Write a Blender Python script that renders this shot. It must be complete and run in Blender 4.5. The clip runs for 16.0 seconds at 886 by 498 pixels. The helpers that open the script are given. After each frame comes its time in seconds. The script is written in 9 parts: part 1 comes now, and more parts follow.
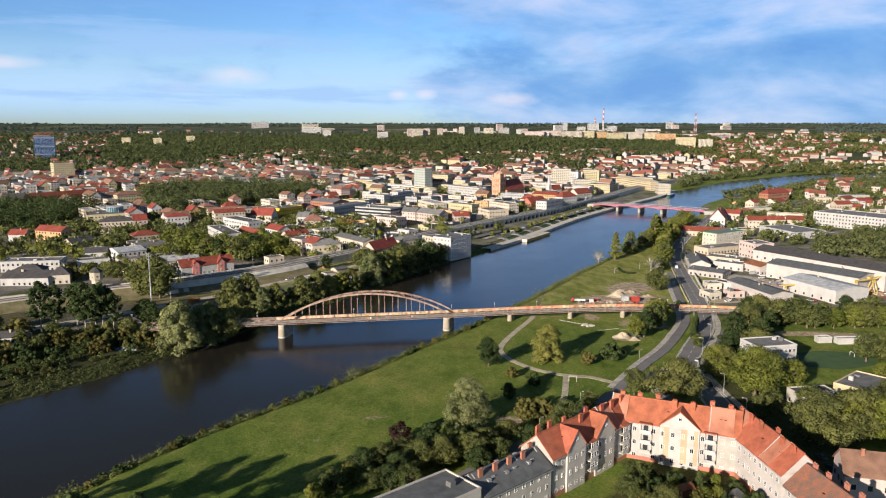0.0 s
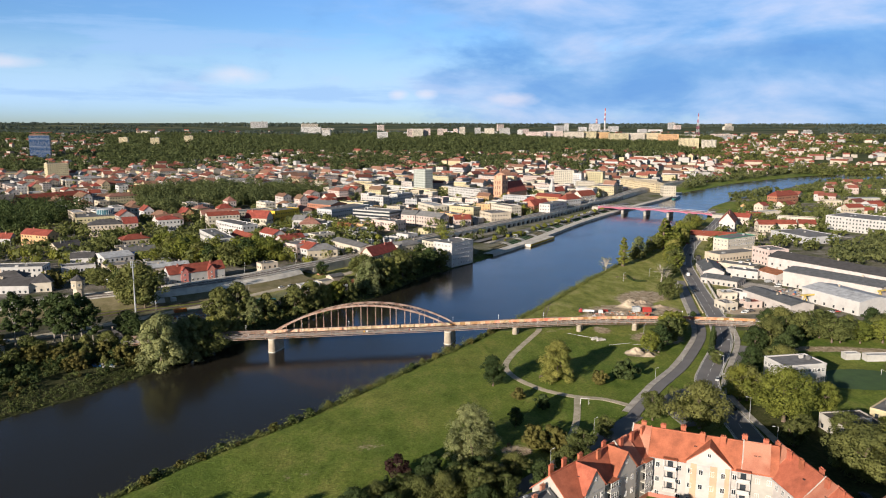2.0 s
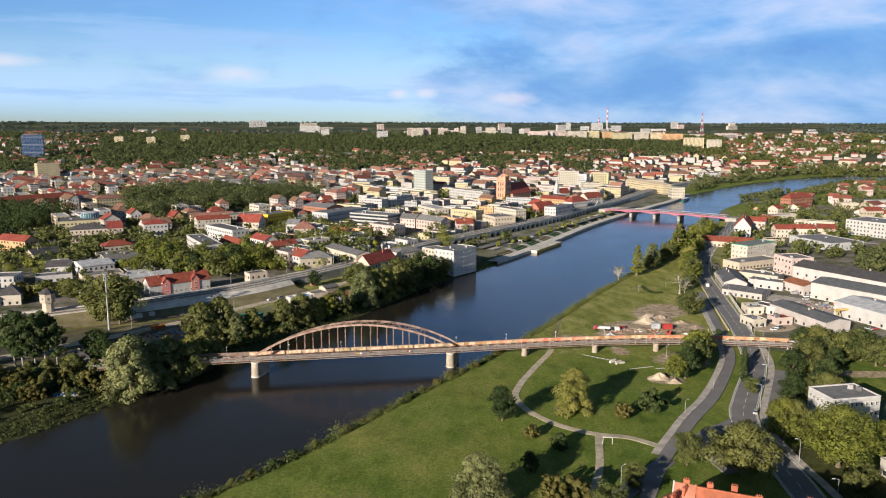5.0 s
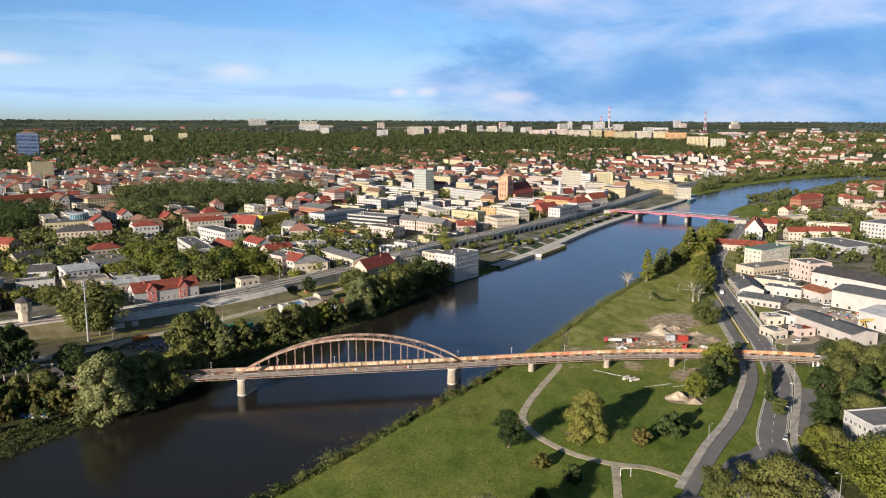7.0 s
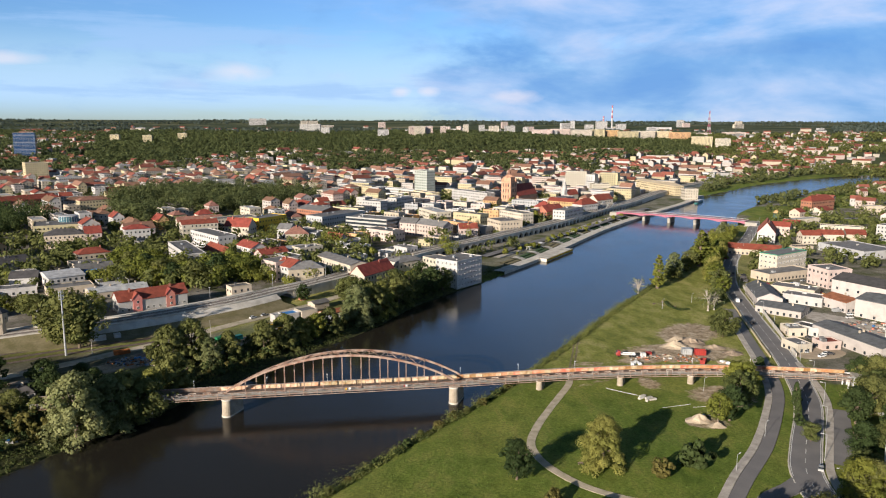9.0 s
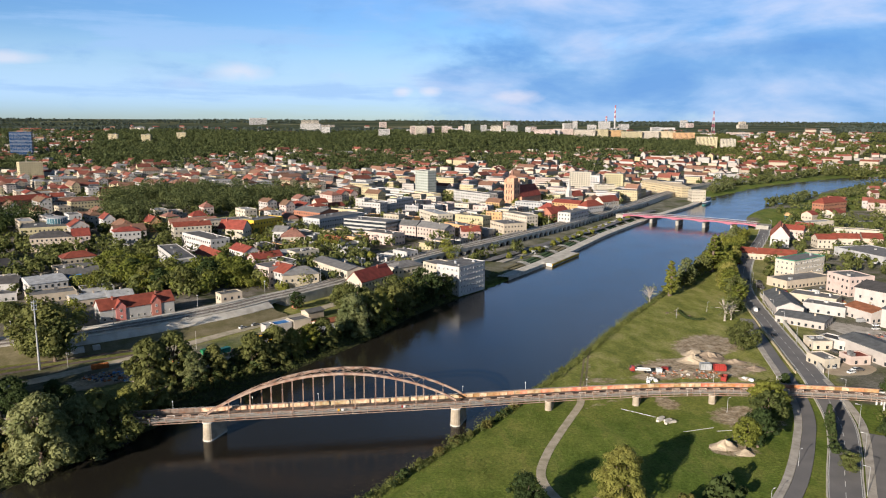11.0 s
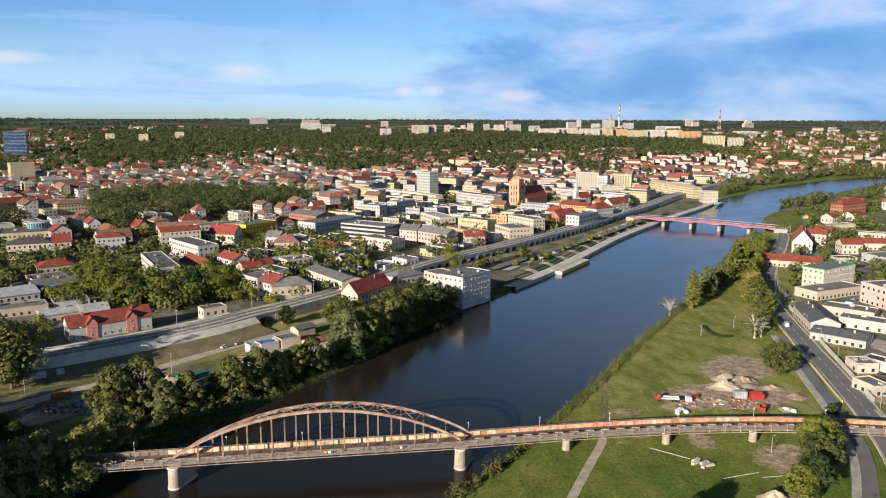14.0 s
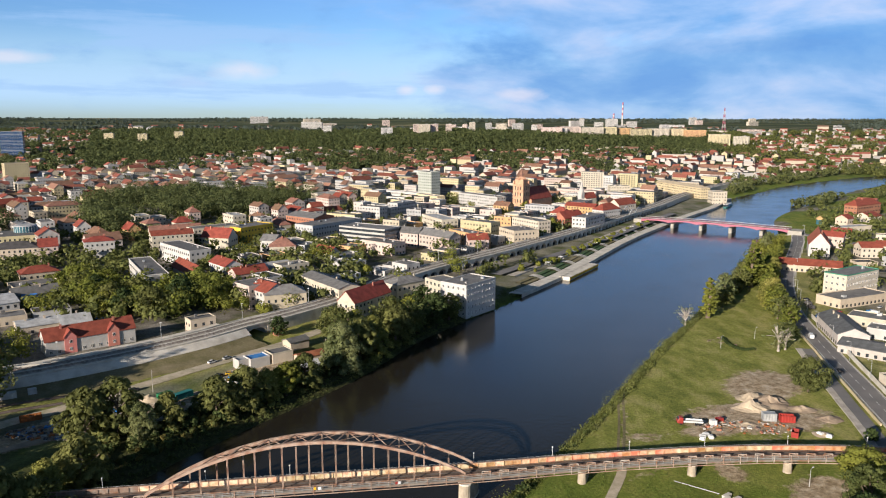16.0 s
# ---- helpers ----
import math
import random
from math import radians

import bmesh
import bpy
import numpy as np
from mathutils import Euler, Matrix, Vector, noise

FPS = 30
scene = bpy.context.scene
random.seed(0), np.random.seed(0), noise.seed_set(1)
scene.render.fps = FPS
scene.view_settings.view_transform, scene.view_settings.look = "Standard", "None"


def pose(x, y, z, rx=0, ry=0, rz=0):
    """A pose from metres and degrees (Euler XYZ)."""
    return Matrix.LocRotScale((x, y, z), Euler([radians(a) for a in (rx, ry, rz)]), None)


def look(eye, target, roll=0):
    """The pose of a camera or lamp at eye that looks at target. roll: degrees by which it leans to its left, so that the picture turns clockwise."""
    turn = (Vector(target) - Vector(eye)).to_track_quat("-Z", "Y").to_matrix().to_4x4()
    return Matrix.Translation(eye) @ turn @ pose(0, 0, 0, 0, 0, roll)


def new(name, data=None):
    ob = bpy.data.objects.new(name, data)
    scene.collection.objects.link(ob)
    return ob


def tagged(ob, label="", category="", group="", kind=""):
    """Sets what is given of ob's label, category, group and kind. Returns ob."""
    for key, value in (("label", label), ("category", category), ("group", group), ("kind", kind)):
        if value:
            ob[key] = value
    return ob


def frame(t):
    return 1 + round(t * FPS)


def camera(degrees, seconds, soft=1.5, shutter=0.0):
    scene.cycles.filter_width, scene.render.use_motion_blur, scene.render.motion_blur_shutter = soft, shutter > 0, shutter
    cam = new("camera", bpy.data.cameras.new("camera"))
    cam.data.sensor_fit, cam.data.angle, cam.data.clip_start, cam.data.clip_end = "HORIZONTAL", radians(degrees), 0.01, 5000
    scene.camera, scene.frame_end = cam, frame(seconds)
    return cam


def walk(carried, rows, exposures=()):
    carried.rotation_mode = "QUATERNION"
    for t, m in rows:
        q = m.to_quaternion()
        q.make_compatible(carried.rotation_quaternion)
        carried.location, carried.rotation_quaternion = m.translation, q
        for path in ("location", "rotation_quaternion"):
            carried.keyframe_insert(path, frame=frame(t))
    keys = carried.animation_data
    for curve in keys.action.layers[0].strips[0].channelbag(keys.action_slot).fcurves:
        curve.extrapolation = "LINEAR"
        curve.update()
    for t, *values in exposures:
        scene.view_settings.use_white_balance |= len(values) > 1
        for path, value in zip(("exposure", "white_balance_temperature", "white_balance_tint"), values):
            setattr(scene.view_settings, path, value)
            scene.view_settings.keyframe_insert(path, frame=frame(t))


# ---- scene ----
cam = camera(61.5, 16.0, soft=1.1)
PATH = [
    (0, (1.153, -0.844, 111.157), (1.16, 1.128, 110.821), 0.0),
    (0.5, (0.985, 5.446, 111.225), (0.993, 7.418, 110.888), 0.1),
    (1, (0.878, 11.646, 111.296), (0.885, 13.618, 110.959), 0.1),
    (1.5, (0.801, 17.768, 111.375), (0.808, 19.74, 111.039), 0.1),
    (2, (0.687, 23.837, 111.449), (0.694, 25.809, 111.113), 0.1),
    (2.5, (0.513, 29.9, 111.515), (0.52, 31.872, 111.178), 0.1),
    (3, (0.352, 35.959, 111.547), (0.359, 37.93, 111.211), 0.1),
    (3.5, (0.218, 42.116, 111.594), (0.225, 44.087, 111.256), 0.1),
    (4, (0.129, 48.292, 111.627), (0.136, 50.264, 111.289), 0.1),
    (6.5, (-0.267, 78.823, 111.594), (-0.262, 80.794, 111.253), 0.2),
    (7, (-0.268, 84.809, 111.563), (-0.263, 86.779, 111.221), 0.2),
    (7.5, (-0.248, 90.712, 111.532), (-0.244, 92.683, 111.19), 0.2),
    (8, (-0.194, 96.551, 111.479), (-0.191, 98.521, 111.137), 0.3),
    (8.5, (-0.164, 102.403, 111.402), (-0.162, 104.374, 111.059), 0.2),
    (9, (-0.16, 108.299, 111.301), (-0.159, 110.27, 110.958), 0.2),
    (11.5, (-0.165, 138.006, 110.235), (-0.168, 139.977, 109.892), 0.3),
    (12, (-0.166, 143.972, 110.144), (-0.17, 145.942, 109.801), 0.2),
    (12.5, (-0.162, 149.969, 110.078), (-0.167, 151.939, 109.734), 0.2),
    (13, (-0.172, 155.962, 110.018), (-0.179, 157.932, 109.673), 0.2),
    (13.5, (-0.204, 161.902, 109.956), (-0.212, 163.872, 109.611), 0.3),
    (14, (-0.254, 167.842, 109.895), (-0.263, 169.812, 109.55), 0.2),
    (14.5, (-0.314, 173.764, 109.842), (-0.324, 175.734, 109.496), 0.2),
    (15, (-0.354, 179.682, 109.81), (-0.365, 181.652, 109.464), 0.1),
    (15.5, (-0.434, 185.604, 109.796), (-0.447, 187.574, 109.45), 0.0),
    (16, (-0.548, 191.519, 109.798), (-0.562, 193.489, 109.45), 0.1),
]
walk(cam, [(t, look(eye, target, roll)) for t, eye, target, roll in PATH], exposures=((0, 0.82), (16, 0.82)))

# ---- world, sun ----
SUN_EL, SUN_AZ = 16.2, 216.0          # degrees; azimuth clockwise from +y
sun_dir = Vector((math.sin(radians(SUN_AZ)) * math.cos(radians(SUN_EL)),
                  math.cos(radians(SUN_AZ)) * math.cos(radians(SUN_EL)), math.sin(radians(SUN_EL))))
sun = new("sun", bpy.data.lights.new("sun", "SUN"))
sun.data.energy, sun.data.angle, sun.data.color = 5.0, radians(0.6), (1.0, 0.885, 0.755)
sun.matrix_world = look((0, 0, 600), Vector((0, 0, 600)) - sun_dir)

world = bpy.data.worlds.new("sky")
scene.world = world
world.use_nodes = True
wn, wl = world.node_tree.nodes, world.node_tree.links
wn.clear()


def wnode(kind, **settings):
    n = wn.new(kind)
    for k, v in settings.items():
        n.inputs[k].default_value = v
    return n


def wmath(op, a, b=None, clamp=False):
    n = wn.new("ShaderNodeMath")
    n.operation, n.use_clamp = op, clamp
    for i, s in enumerate((a, b)):
        if s is None:
            continue
        if isinstance(s, (int, float)):
            n.inputs[i].default_value = s
        else:
            wl.new(s, n.inputs[i])
    return n.outputs[0]


def wramp(fac, stops):
    n = wn.new("ShaderNodeValToRGB")
    e = n.color_ramp.elements
    for i, (p, c) in enumerate(stops):
        el = e[i] if i < 2 else e.new(p)
        el.position, el.color = p, (*c, 1) if len(c) == 3 else c
    wl.new(fac, n.inputs[0])
    return n.outputs[0]


def wmix(fac, a, b):
    n = wn.new("ShaderNodeMix")
    n.data_type = "RGBA"
    for i, s in ((0, fac), (6, a), (7, b)):
        if isinstance(s, (int, float)):
            n.inputs[i].default_value = s
        elif isinstance(s, tuple):
            n.inputs[i].default_value = (*s, 1)
        else:
            wl.new(s, n.inputs[i])
    return n.outputs[2]


sky = wn.new("ShaderNodeTexSky")
sky.sky_type, sky.sun_disc = "NISHITA", False
sky.sun_elevation, sky.sun_rotation = radians(SUN_EL), radians(SUN_AZ)
sky.air_density, sky.dust_density, sky.ozone_density = 1.0, 0.15, 3.0
sky_bg = wnode("ShaderNodeBackground", Strength=0.0635)
cool = wn.new("ShaderNodeMix")
cool.data_type, cool.blend_type = "RGBA", "MULTIPLY"
cool.inputs[0].default_value, cool.inputs[7].default_value = 1.0, (0.70, 0.98, 1.32, 1)
deep = wn.new("ShaderNodeMix")           # the sky deepens towards the zenith
deep.data_type = "RGBA"
deep.inputs[6].default_value, deep.inputs[7].default_value = (0.73, 0.98, 1.42, 1), (0.58, 0.55, 0.50, 1)
wl.new(sky.outputs[0], cool.inputs[6])
wl.new(deep.outputs[2], cool.inputs[7])
wl.new(cool.outputs[2], sky_bg.inputs[0])
coord = wn.new("ShaderNodeTexCoord")
sep = wn.new("ShaderNodeSeparateXYZ")
wl.new(coord.outputs["Generated"], sep.inputs[0])
dx, dy, dz = sep.outputs
zen = wn.new("ShaderNodeMapRange")
zen.interpolation_type = "SMOOTHSTEP"
zen.inputs["From Min"].default_value, zen.inputs["From Max"].default_value = 0.16, 0.40
wl.new(dz, zen.inputs["Value"])
wl.new(zen.outputs[0], deep.inputs[0])


def wnoise(scale, detail, rough, offset, flat=3.4):
    m = wn.new("ShaderNodeMapping")
    m.inputs["Location"].default_value, m.inputs["Scale"].default_value = offset, (1, 1, flat)
    wl.new(coord.outputs["Generated"], m.inputs[0])
    n = wnode("ShaderNodeTexNoise", Scale=scale, Detail=detail, Roughness=rough, Distortion=0.25)
    wl.new(m.outputs[0], n.inputs["Vector"])
    return n.outputs["Fac"]


def wband(value, a, b):
    n = wn.new("ShaderNodeMapRange")
    n.interpolation_type = "SMOOTHSTEP"
    n.inputs["From Min"].default_value, n.inputs["From Max"].default_value = a, b
    wl.new(value, n.inputs["Value"])
    return n.outputs[0]


streak = wnoise(2.6, 7, 0.6, (1.7, 3.1, 0.35), 13.0)
big, fine, tint = wnoise(3.6, 8, 0.55, (0.3, 0.1, 0.2), 2.8), wnoise(11.0, 8, 0.6, (2.3, 0.4, 0.7), 2.3), wnoise(4.6, 7, 0.55, (5.2, 1.4, 0.9), 3.0)
# a broad bank of cloud on one side of the sky, thinning to clear blue on the other
bank = wmath("MULTIPLY", wband(dx, -0.22, 0.26), 0.30)
cover = wmath("ADD", wmath("ADD", wmath("MULTIPLY", big, 0.66), wmath("MULTIPLY", fine, 0.34)), wmath("SUBTRACT", bank, 0.13))
cover = wmath("ADD", cover, wmath("MULTIPLY", wband(dz, 0.012, 0.06), 0.05))
mask = wmath("MULTIPLY", wband(cover, 0.46, 0.68), wband(dz, 0.46, 0.30))
tone = wramp(tint, [(0.36, (0.11, 0.30, 0.68)), (0.45, (0.17, 0.37, 0.72)), (0.54, (0.30, 0.48, 0.80)), (0.66, (0.52, 0.61, 0.84))])
# pale veil low over the horizon
veil = wmath("MULTIPLY", wmath("MULTIPLY", wband(dz, -0.01, 0.03), wband(dz, 0.125, 0.03)), wband(wmath("ADD", wmath("MULTIPLY", streak, 0.7), wmath("MULTIPLY", big, 0.3)), 0.22, 0.46))
mask_bg = wnode("ShaderNodeBackground", Strength=0.64)
wl.new(tone, mask_bg.inputs[0])
veil_bg = wnode("ShaderNodeBackground", Strength=0.64)
veil_bg.inputs[0].default_value = (0.46, 0.67, 0.93, 1)
# small lit cumulus
puff = None
for px, pz, sx_, sz_ in ((-0.262, 0.058, 0.034, 0.011), (-0.50, 0.066, 0.034, 0.007), (-0.055, 0.036, 0.012, 0.006), (0.09, 0.030, 0.03, 0.008), (-0.02, 0.036, 0.012, 0.005)):
    ax_ = wmath("POWER", wmath("ABSOLUTE", wmath("DIVIDE", wmath("SUBTRACT", dx, px), sx_)), 2.0)
    az_ = wmath("POWER", wmath("ABSOLUTE", wmath("DIVIDE", wmath("SUBTRACT", dz, pz), sz_)), 2.0)
    q = wmath("SUBTRACT", wmath("ADD", 1.25, wmath("MULTIPLY", wmath("SUBTRACT", fine, 0.5), 2.6)), wmath("SQRT", wmath("ADD", ax_, az_)), True)
    puff = q if puff is None else wmath("MAXIMUM", puff, q)
puff_bg = wnode("ShaderNodeBackground", Strength=0.64)
puff_bg.inputs[0].default_value = (0.80, 0.76, 0.84, 1)


def wshade(fac, a, b):
    n = wn.new("ShaderNodeMixShader")
    wl.new(fac, n.inputs[0])
    wl.new(a.outputs[0], n.inputs[1])
    wl.new(b.outputs[0], n.inputs[2])
    return n


# long thin bands of grey-blue cloud over the lower sky
band_bg = wnode("ShaderNodeBackground", Strength=0.64)
band_bg.inputs[0].default_value = (0.34, 0.54, 0.86, 1)
bands = wmath("MULTIPLY", wmath("MULTIPLY", wband(dz, 0.0, 0.02), wband(dz, 0.16, 0.09)), wband(wmath("ADD", wmath("MULTIPLY", streak, 0.75), wmath("MULTIPLY", fine, 0.25)), 0.50, 0.62))
mixer = wshade(wmath("MULTIPLY", veil, 0.9), sky_bg, veil_bg)
mixer = wshade(wmath("MULTIPLY", bands, 0.75), mixer, band_bg)
mixer = wshade(wmath("MULTIPLY", mask, 0.85), mixer, mask_bg)
mixer = wshade(wmath("MULTIPLY", puff, 0.52), mixer, puff_bg)
wout = wn.new("ShaderNodeOutputWorld")
wl.new(mixer.outputs[0], wout.inputs[0])

# ---- materials ----
MATS = {}


def material(name, col, rough=0.85, var=0.25, scale=0.15, fine=2.0, bump=0.0, metal=0.0, per_object=0.0, per_island=0.0,
             second=None, second_amount=0.5, spec=0.3, translucent=0.0):
    """A surface with two scales of variation: broad stains towards a second colour and fine grain."""
    m = bpy.data.materials.new(name)
    m.use_nodes = True
    nt = m.node_tree
    n, l = nt.nodes, nt.links
    b = n["Principled BSDF"]
    b.inputs["Roughness"].default_value = rough
    b.inputs["Metallic"].default_value = metal
    b.inputs["Specular IOR Level"].default_value = spec
    geo = n.new("ShaderNodeNewGeometry")
    nz = n.new("ShaderNodeTexNoise")
    nz.inputs["Scale"].default_value, nz.inputs["Detail"].default_value = scale, 6
    nf = n.new("ShaderNodeTexNoise")
    nf.inputs["Scale"].default_value, nf.inputs["Detail"].default_value = fine, 4
    for t in (nz, nf):
        l.new(geo.outputs["Position"], t.inputs["Vector"])
    ramp = n.new("ShaderNodeValToRGB")
    sec = second or tuple(c * 0.6 for c in col)
    e = ramp.color_ramp.elements
    e[0].position, e[0].color = 0.5 - 0.25 * second_amount, (*col, 1)
    e[1].position, e[1].color = 0.85 - 0.25 * second_amount, (*sec, 1)
    l.new(nz.outputs["Fac"], ramp.inputs[0])
    # grain and per-piece variation as brightness
    val = n.new("ShaderNodeMath")
    val.operation = "MULTIPLY_ADD"
    l.new(nf.outputs["Fac"], val.inputs[0])
    val.inputs[1].default_value, val.inputs[2].default_value = 2 * var, 1 - var
    last = val.outputs[0]
    for amount, sock in ((per_object, "object"), (per_island, "island")):
        if amount:
            src = n.new("ShaderNodeObjectInfo").outputs["Random"] if sock == "object" else geo.outputs["Random Per Island"]
            a = n.new("ShaderNodeMath")
            a.operation = "MULTIPLY_ADD"
            l.new(src, a.inputs[0])
            a.inputs[1].default_value, a.inputs[2].default_value = 2 * amount, 1 - amount
            mu = n.new("ShaderNodeMath")
            mu.operation = "MULTIPLY"
            l.new(a.outputs[0], mu.inputs[0])
            l.new(last, mu.inputs[1])
            last = mu.outputs[0]
    hsv = n.new("ShaderNodeHueSaturation")
    l.new(ramp.outputs[0], hsv.inputs["Color"])
    l.new(last, hsv.inputs["Value"])
    if per_object:
        hue = n.new("ShaderNodeMath")
        hue.operation = "MULTIPLY_ADD"
        l.new(n.new("ShaderNodeObjectInfo").outputs["Random"], hue.inputs[0])
        hue.inputs[1].default_value, hue.inputs[2].default_value = -0.05 * min(1, per_object * 3), 0.5 + 0.025 * min(1, per_object * 3)
        l.new(hue.outputs[0], hsv.inputs["Hue"])
    l.new(hsv.outputs[0], b.inputs["Base Color"])
    if bump:
        bp = n.new("ShaderNodeBump")
        bp.inputs["Strength"].default_value, bp.inputs["Distance"].default_value = bump, 0.1
        l.new(nf.outputs["Fac"], bp.inputs["Height"])
        l.new(bp.outputs[0], b.inputs["Normal"])
    if translucent:
        tr = n.new("ShaderNodeBsdfTranslucent")
        l.new(hsv.outputs[0], tr.inputs[0])
        mx = n.new("ShaderNodeMixShader")
        mx.inputs[0].default_value = translucent
        l.new(b.outputs[0], mx.inputs[1])
        l.new(tr.outputs[0], mx.inputs[2])
        l.new(mx.outputs[0], n["Material Output"].inputs[0])
    MATS[name] = m
    return m


WALL_COL = dict(cream=(0.47, 0.42, 0.34), white=(0.43, 0.415, 0.395), tan=(0.44, 0.375, 0.29), pink=(0.47, 0.38, 0.335), yellow=(0.66, 0.42, 0.05),
                yellowc=(0.47, 0.40, 0.25), orange=(0.48, 0.30, 0.15), brick=(0.36, 0.15, 0.10), grey=(0.36, 0.36, 0.36), blue=(0.05, 0.22, 0.55),
                glassgrey=(0.36, 0.38, 0.34), peach=(0.50, 0.33, 0.22), rose=(0.43, 0.39, 0.36), salmon=(0.50, 0.20, 0.16), stain=(0.42, 0.39, 0.345))
for k, c in WALL_COL.items():
    material("wall_" + k, c, 0.9, 0.10, 0.25, 1.3, 0.15, per_object=0.12, second=tuple(v * 0.78 for v in c), second_amount=0.4)
ROOF_COL = dict(red=(0.26, 0.062, 0.042), orange=(0.40, 0.122, 0.066), grey=(0.175, 0.172, 0.17), dark=(0.085, 0.08, 0.08), brown=(0.24, 0.13, 0.09), metal=(0.42, 0.43, 0.44),
                whiteroof=(0.48, 0.49, 0.505), green=(0.06, 0.24, 0.16), blue=(0.05, 0.22, 0.55), rust=(0.30, 0.12, 0.06), cream=(0.5, 0.42, 0.3), slate=(0.13, 0.135, 0.14))
for k, c in WALL_COL.items():
    material("massed_wall_" + k, tuple(v * 0.86 for v in c), 0.9, 0.10, 0.25, 1.3, 0.15, per_island=0.14, second=tuple(v * 0.78 for v in c), second_amount=0.4)
for k, c in dict(red=(0.25, 0.085, 0.06), brown=(0.24, 0.13, 0.09), grey=(0.17, 0.17, 0.17), dark=(0.085, 0.08, 0.08), metal=(0.36, 0.37, 0.38)).items():
    material("massed_roof_" + k, c, 0.8, 0.2, 0.35, 2.5, 0.3, per_island=0.35, second=tuple(v * 0.6 for v in c), second_amount=0.6)
material("roof_faded", (0.44, 0.20, 0.13), 0.8, 0.28, 0.16, 4.0, 0.5, second=(0.30, 0.10, 0.06), second_amount=0.5)
material("roof_mottled", (0.30, 0.115, 0.07), 0.85, 0.4, 0.5, 3.0, 0.5, second=(0.15, 0.10, 0.075), second_amount=0.75)
for k, c in ROOF_COL.items():
    material("roof_" + k, c, 0.8, 0.22, 0.35, 2.5, 0.3, per_object=0.22 if k in ("grey", "brown") else 0.06, second=tuple(v * 0.6 for v in c), second_amount=0.6)
material("glass_dark", (0.035, 0.042, 0.05), 0.12, 0.3, 0.4, 1.0, spec=0.6)
material("frame_white", (0.72, 0.71, 0.68), 0.5, 0.05)
material("concrete", (0.36, 0.34, 0.30), 0.9, 0.15, 0.3, 3.0, 0.3, second=(0.24, 0.22, 0.19))
material("pale_concrete", (0.60, 0.565, 0.50), 0.9, 0.14, 0.2, 2.0, 0.2, second=(0.40, 0.365, 0.315))
material("asphalt", (0.15, 0.145, 0.145), 0.85, 0.15, 0.12, 3.0, 0.1, second=(0.20, 0.19, 0.185))
material("gravel_path", (0.47, 0.40, 0.31), 0.95, 0.25, 0.3, 3.0, 0.2, second=(0.28, 0.26, 0.17))
material("drum_glass", (0.06, 0.16, 0.20), 0.15, 0.2, spec=0.6)
material("paving", (0.46, 0.42, 0.37), 0.9, 0.2, 0.3, 3.0, 0.2)
material("line_paint", (0.72, 0.72, 0.70), 0.7, 0.1)
material("dirt", (0.33, 0.26, 0.19), 0.95, 0.3, 0.2, 1.6, 0.5, second=(0.20, 0.15, 0.11))
material("sand", (0.44, 0.36, 0.26), 0.95, 0.25, 0.2, 1.6, 0.5, second=(0.30, 0.24, 0.18))
material("ballast", (0.17, 0.145, 0.125), 0.95, 0.3, 0.4, 3.0, 0.4)
material("pale_ballast", (0.38, 0.355, 0.32), 0.95, 0.25, 0.4, 3.0, 0.4, second=(0.2, 0.18, 0.155))
material("rail_steel", (0.16, 0.11, 0.09), 0.5, 0.3, 1, 3, metal=0.6)
material("bridge_paint", (0.37, 0.28, 0.22), 0.7, 0.25, 0.5, 2.2, 0.2, second=(0.22, 0.115, 0.075), second_amount=0.6, per_object=0.08)
material("rust_plate", (0.42, 0.17, 0.075), 0.8, 0.35, 0.5, 1.2, 0.2, second=(0.58, 0.42, 0.27), second_amount=0.35, per_object=0.35)
material("cream_plate", (0.60, 0.49, 0.33), 0.8, 0.25, 0.6, 1.8, 0.2, second=(0.36, 0.15, 0.06), second_amount=0.45, per_object=0.25)
material("dull_steel", (0.25, 0.22, 0.19), 0.6, 0.2, 0.5, 3, metal=0.3, second=(0.2, 0.1, 0.06))
material("grey_steel", (0.42, 0.43, 0.43), 0.5, 0.15, 0.5, 3, metal=0.3)
material("pier_stone", (0.40, 0.34, 0.26), 0.9, 0.25, 0.35, 1.6, 0.5, second=(0.24, 0.20, 0.15))
material("red_paint", (0.30, 0.035, 0.028), 0.45, 0.1)
material("blue_paint", (0.03, 0.18, 0.48), 0.45, 0.1)
material("teal_paint", (0.02, 0.16, 0.16), 0.5, 0.15)
material("green_paint", (0.02, 0.17, 0.07), 0.5, 0.15)
material("yellow_paint", (0.72, 0.42, 0.02), 0.45, 0.1)
material("crane_yellow", (0.60, 0.44, 0.12), 0.5, 0.15)
material("orange_rust", (0.36, 0.13, 0.04), 0.8, 0.3)
material("white_paint", (0.66, 0.66, 0.65), 0.4, 0.05)
material("black_rubber", (0.02, 0.02, 0.02), 0.8, 0.1)
material("navy_glass", (0.02, 0.06, 0.15), 0.2, 0.2, spec=0.6)
material("weathered_white", (0.46, 0.42, 0.37), 0.7, 0.25, 0.6, 3, second=(0.30, 0.15, 0.08), second_amount=0.6)
material("pink_paint", (0.30, 0.10, 0.14), 0.55, 0.12, 0.3, 2, second=(0.30, 0.09, 0.13))
material("cathedral_brick", (0.55, 0.31, 0.20), 0.9, 0.2, 0.3, 2, 0.2)
material("pitch_turf", (0.055, 0.10, 0.035), 0.9, 0.2, 0.2, 2, second=(0.04, 0.075, 0.03))
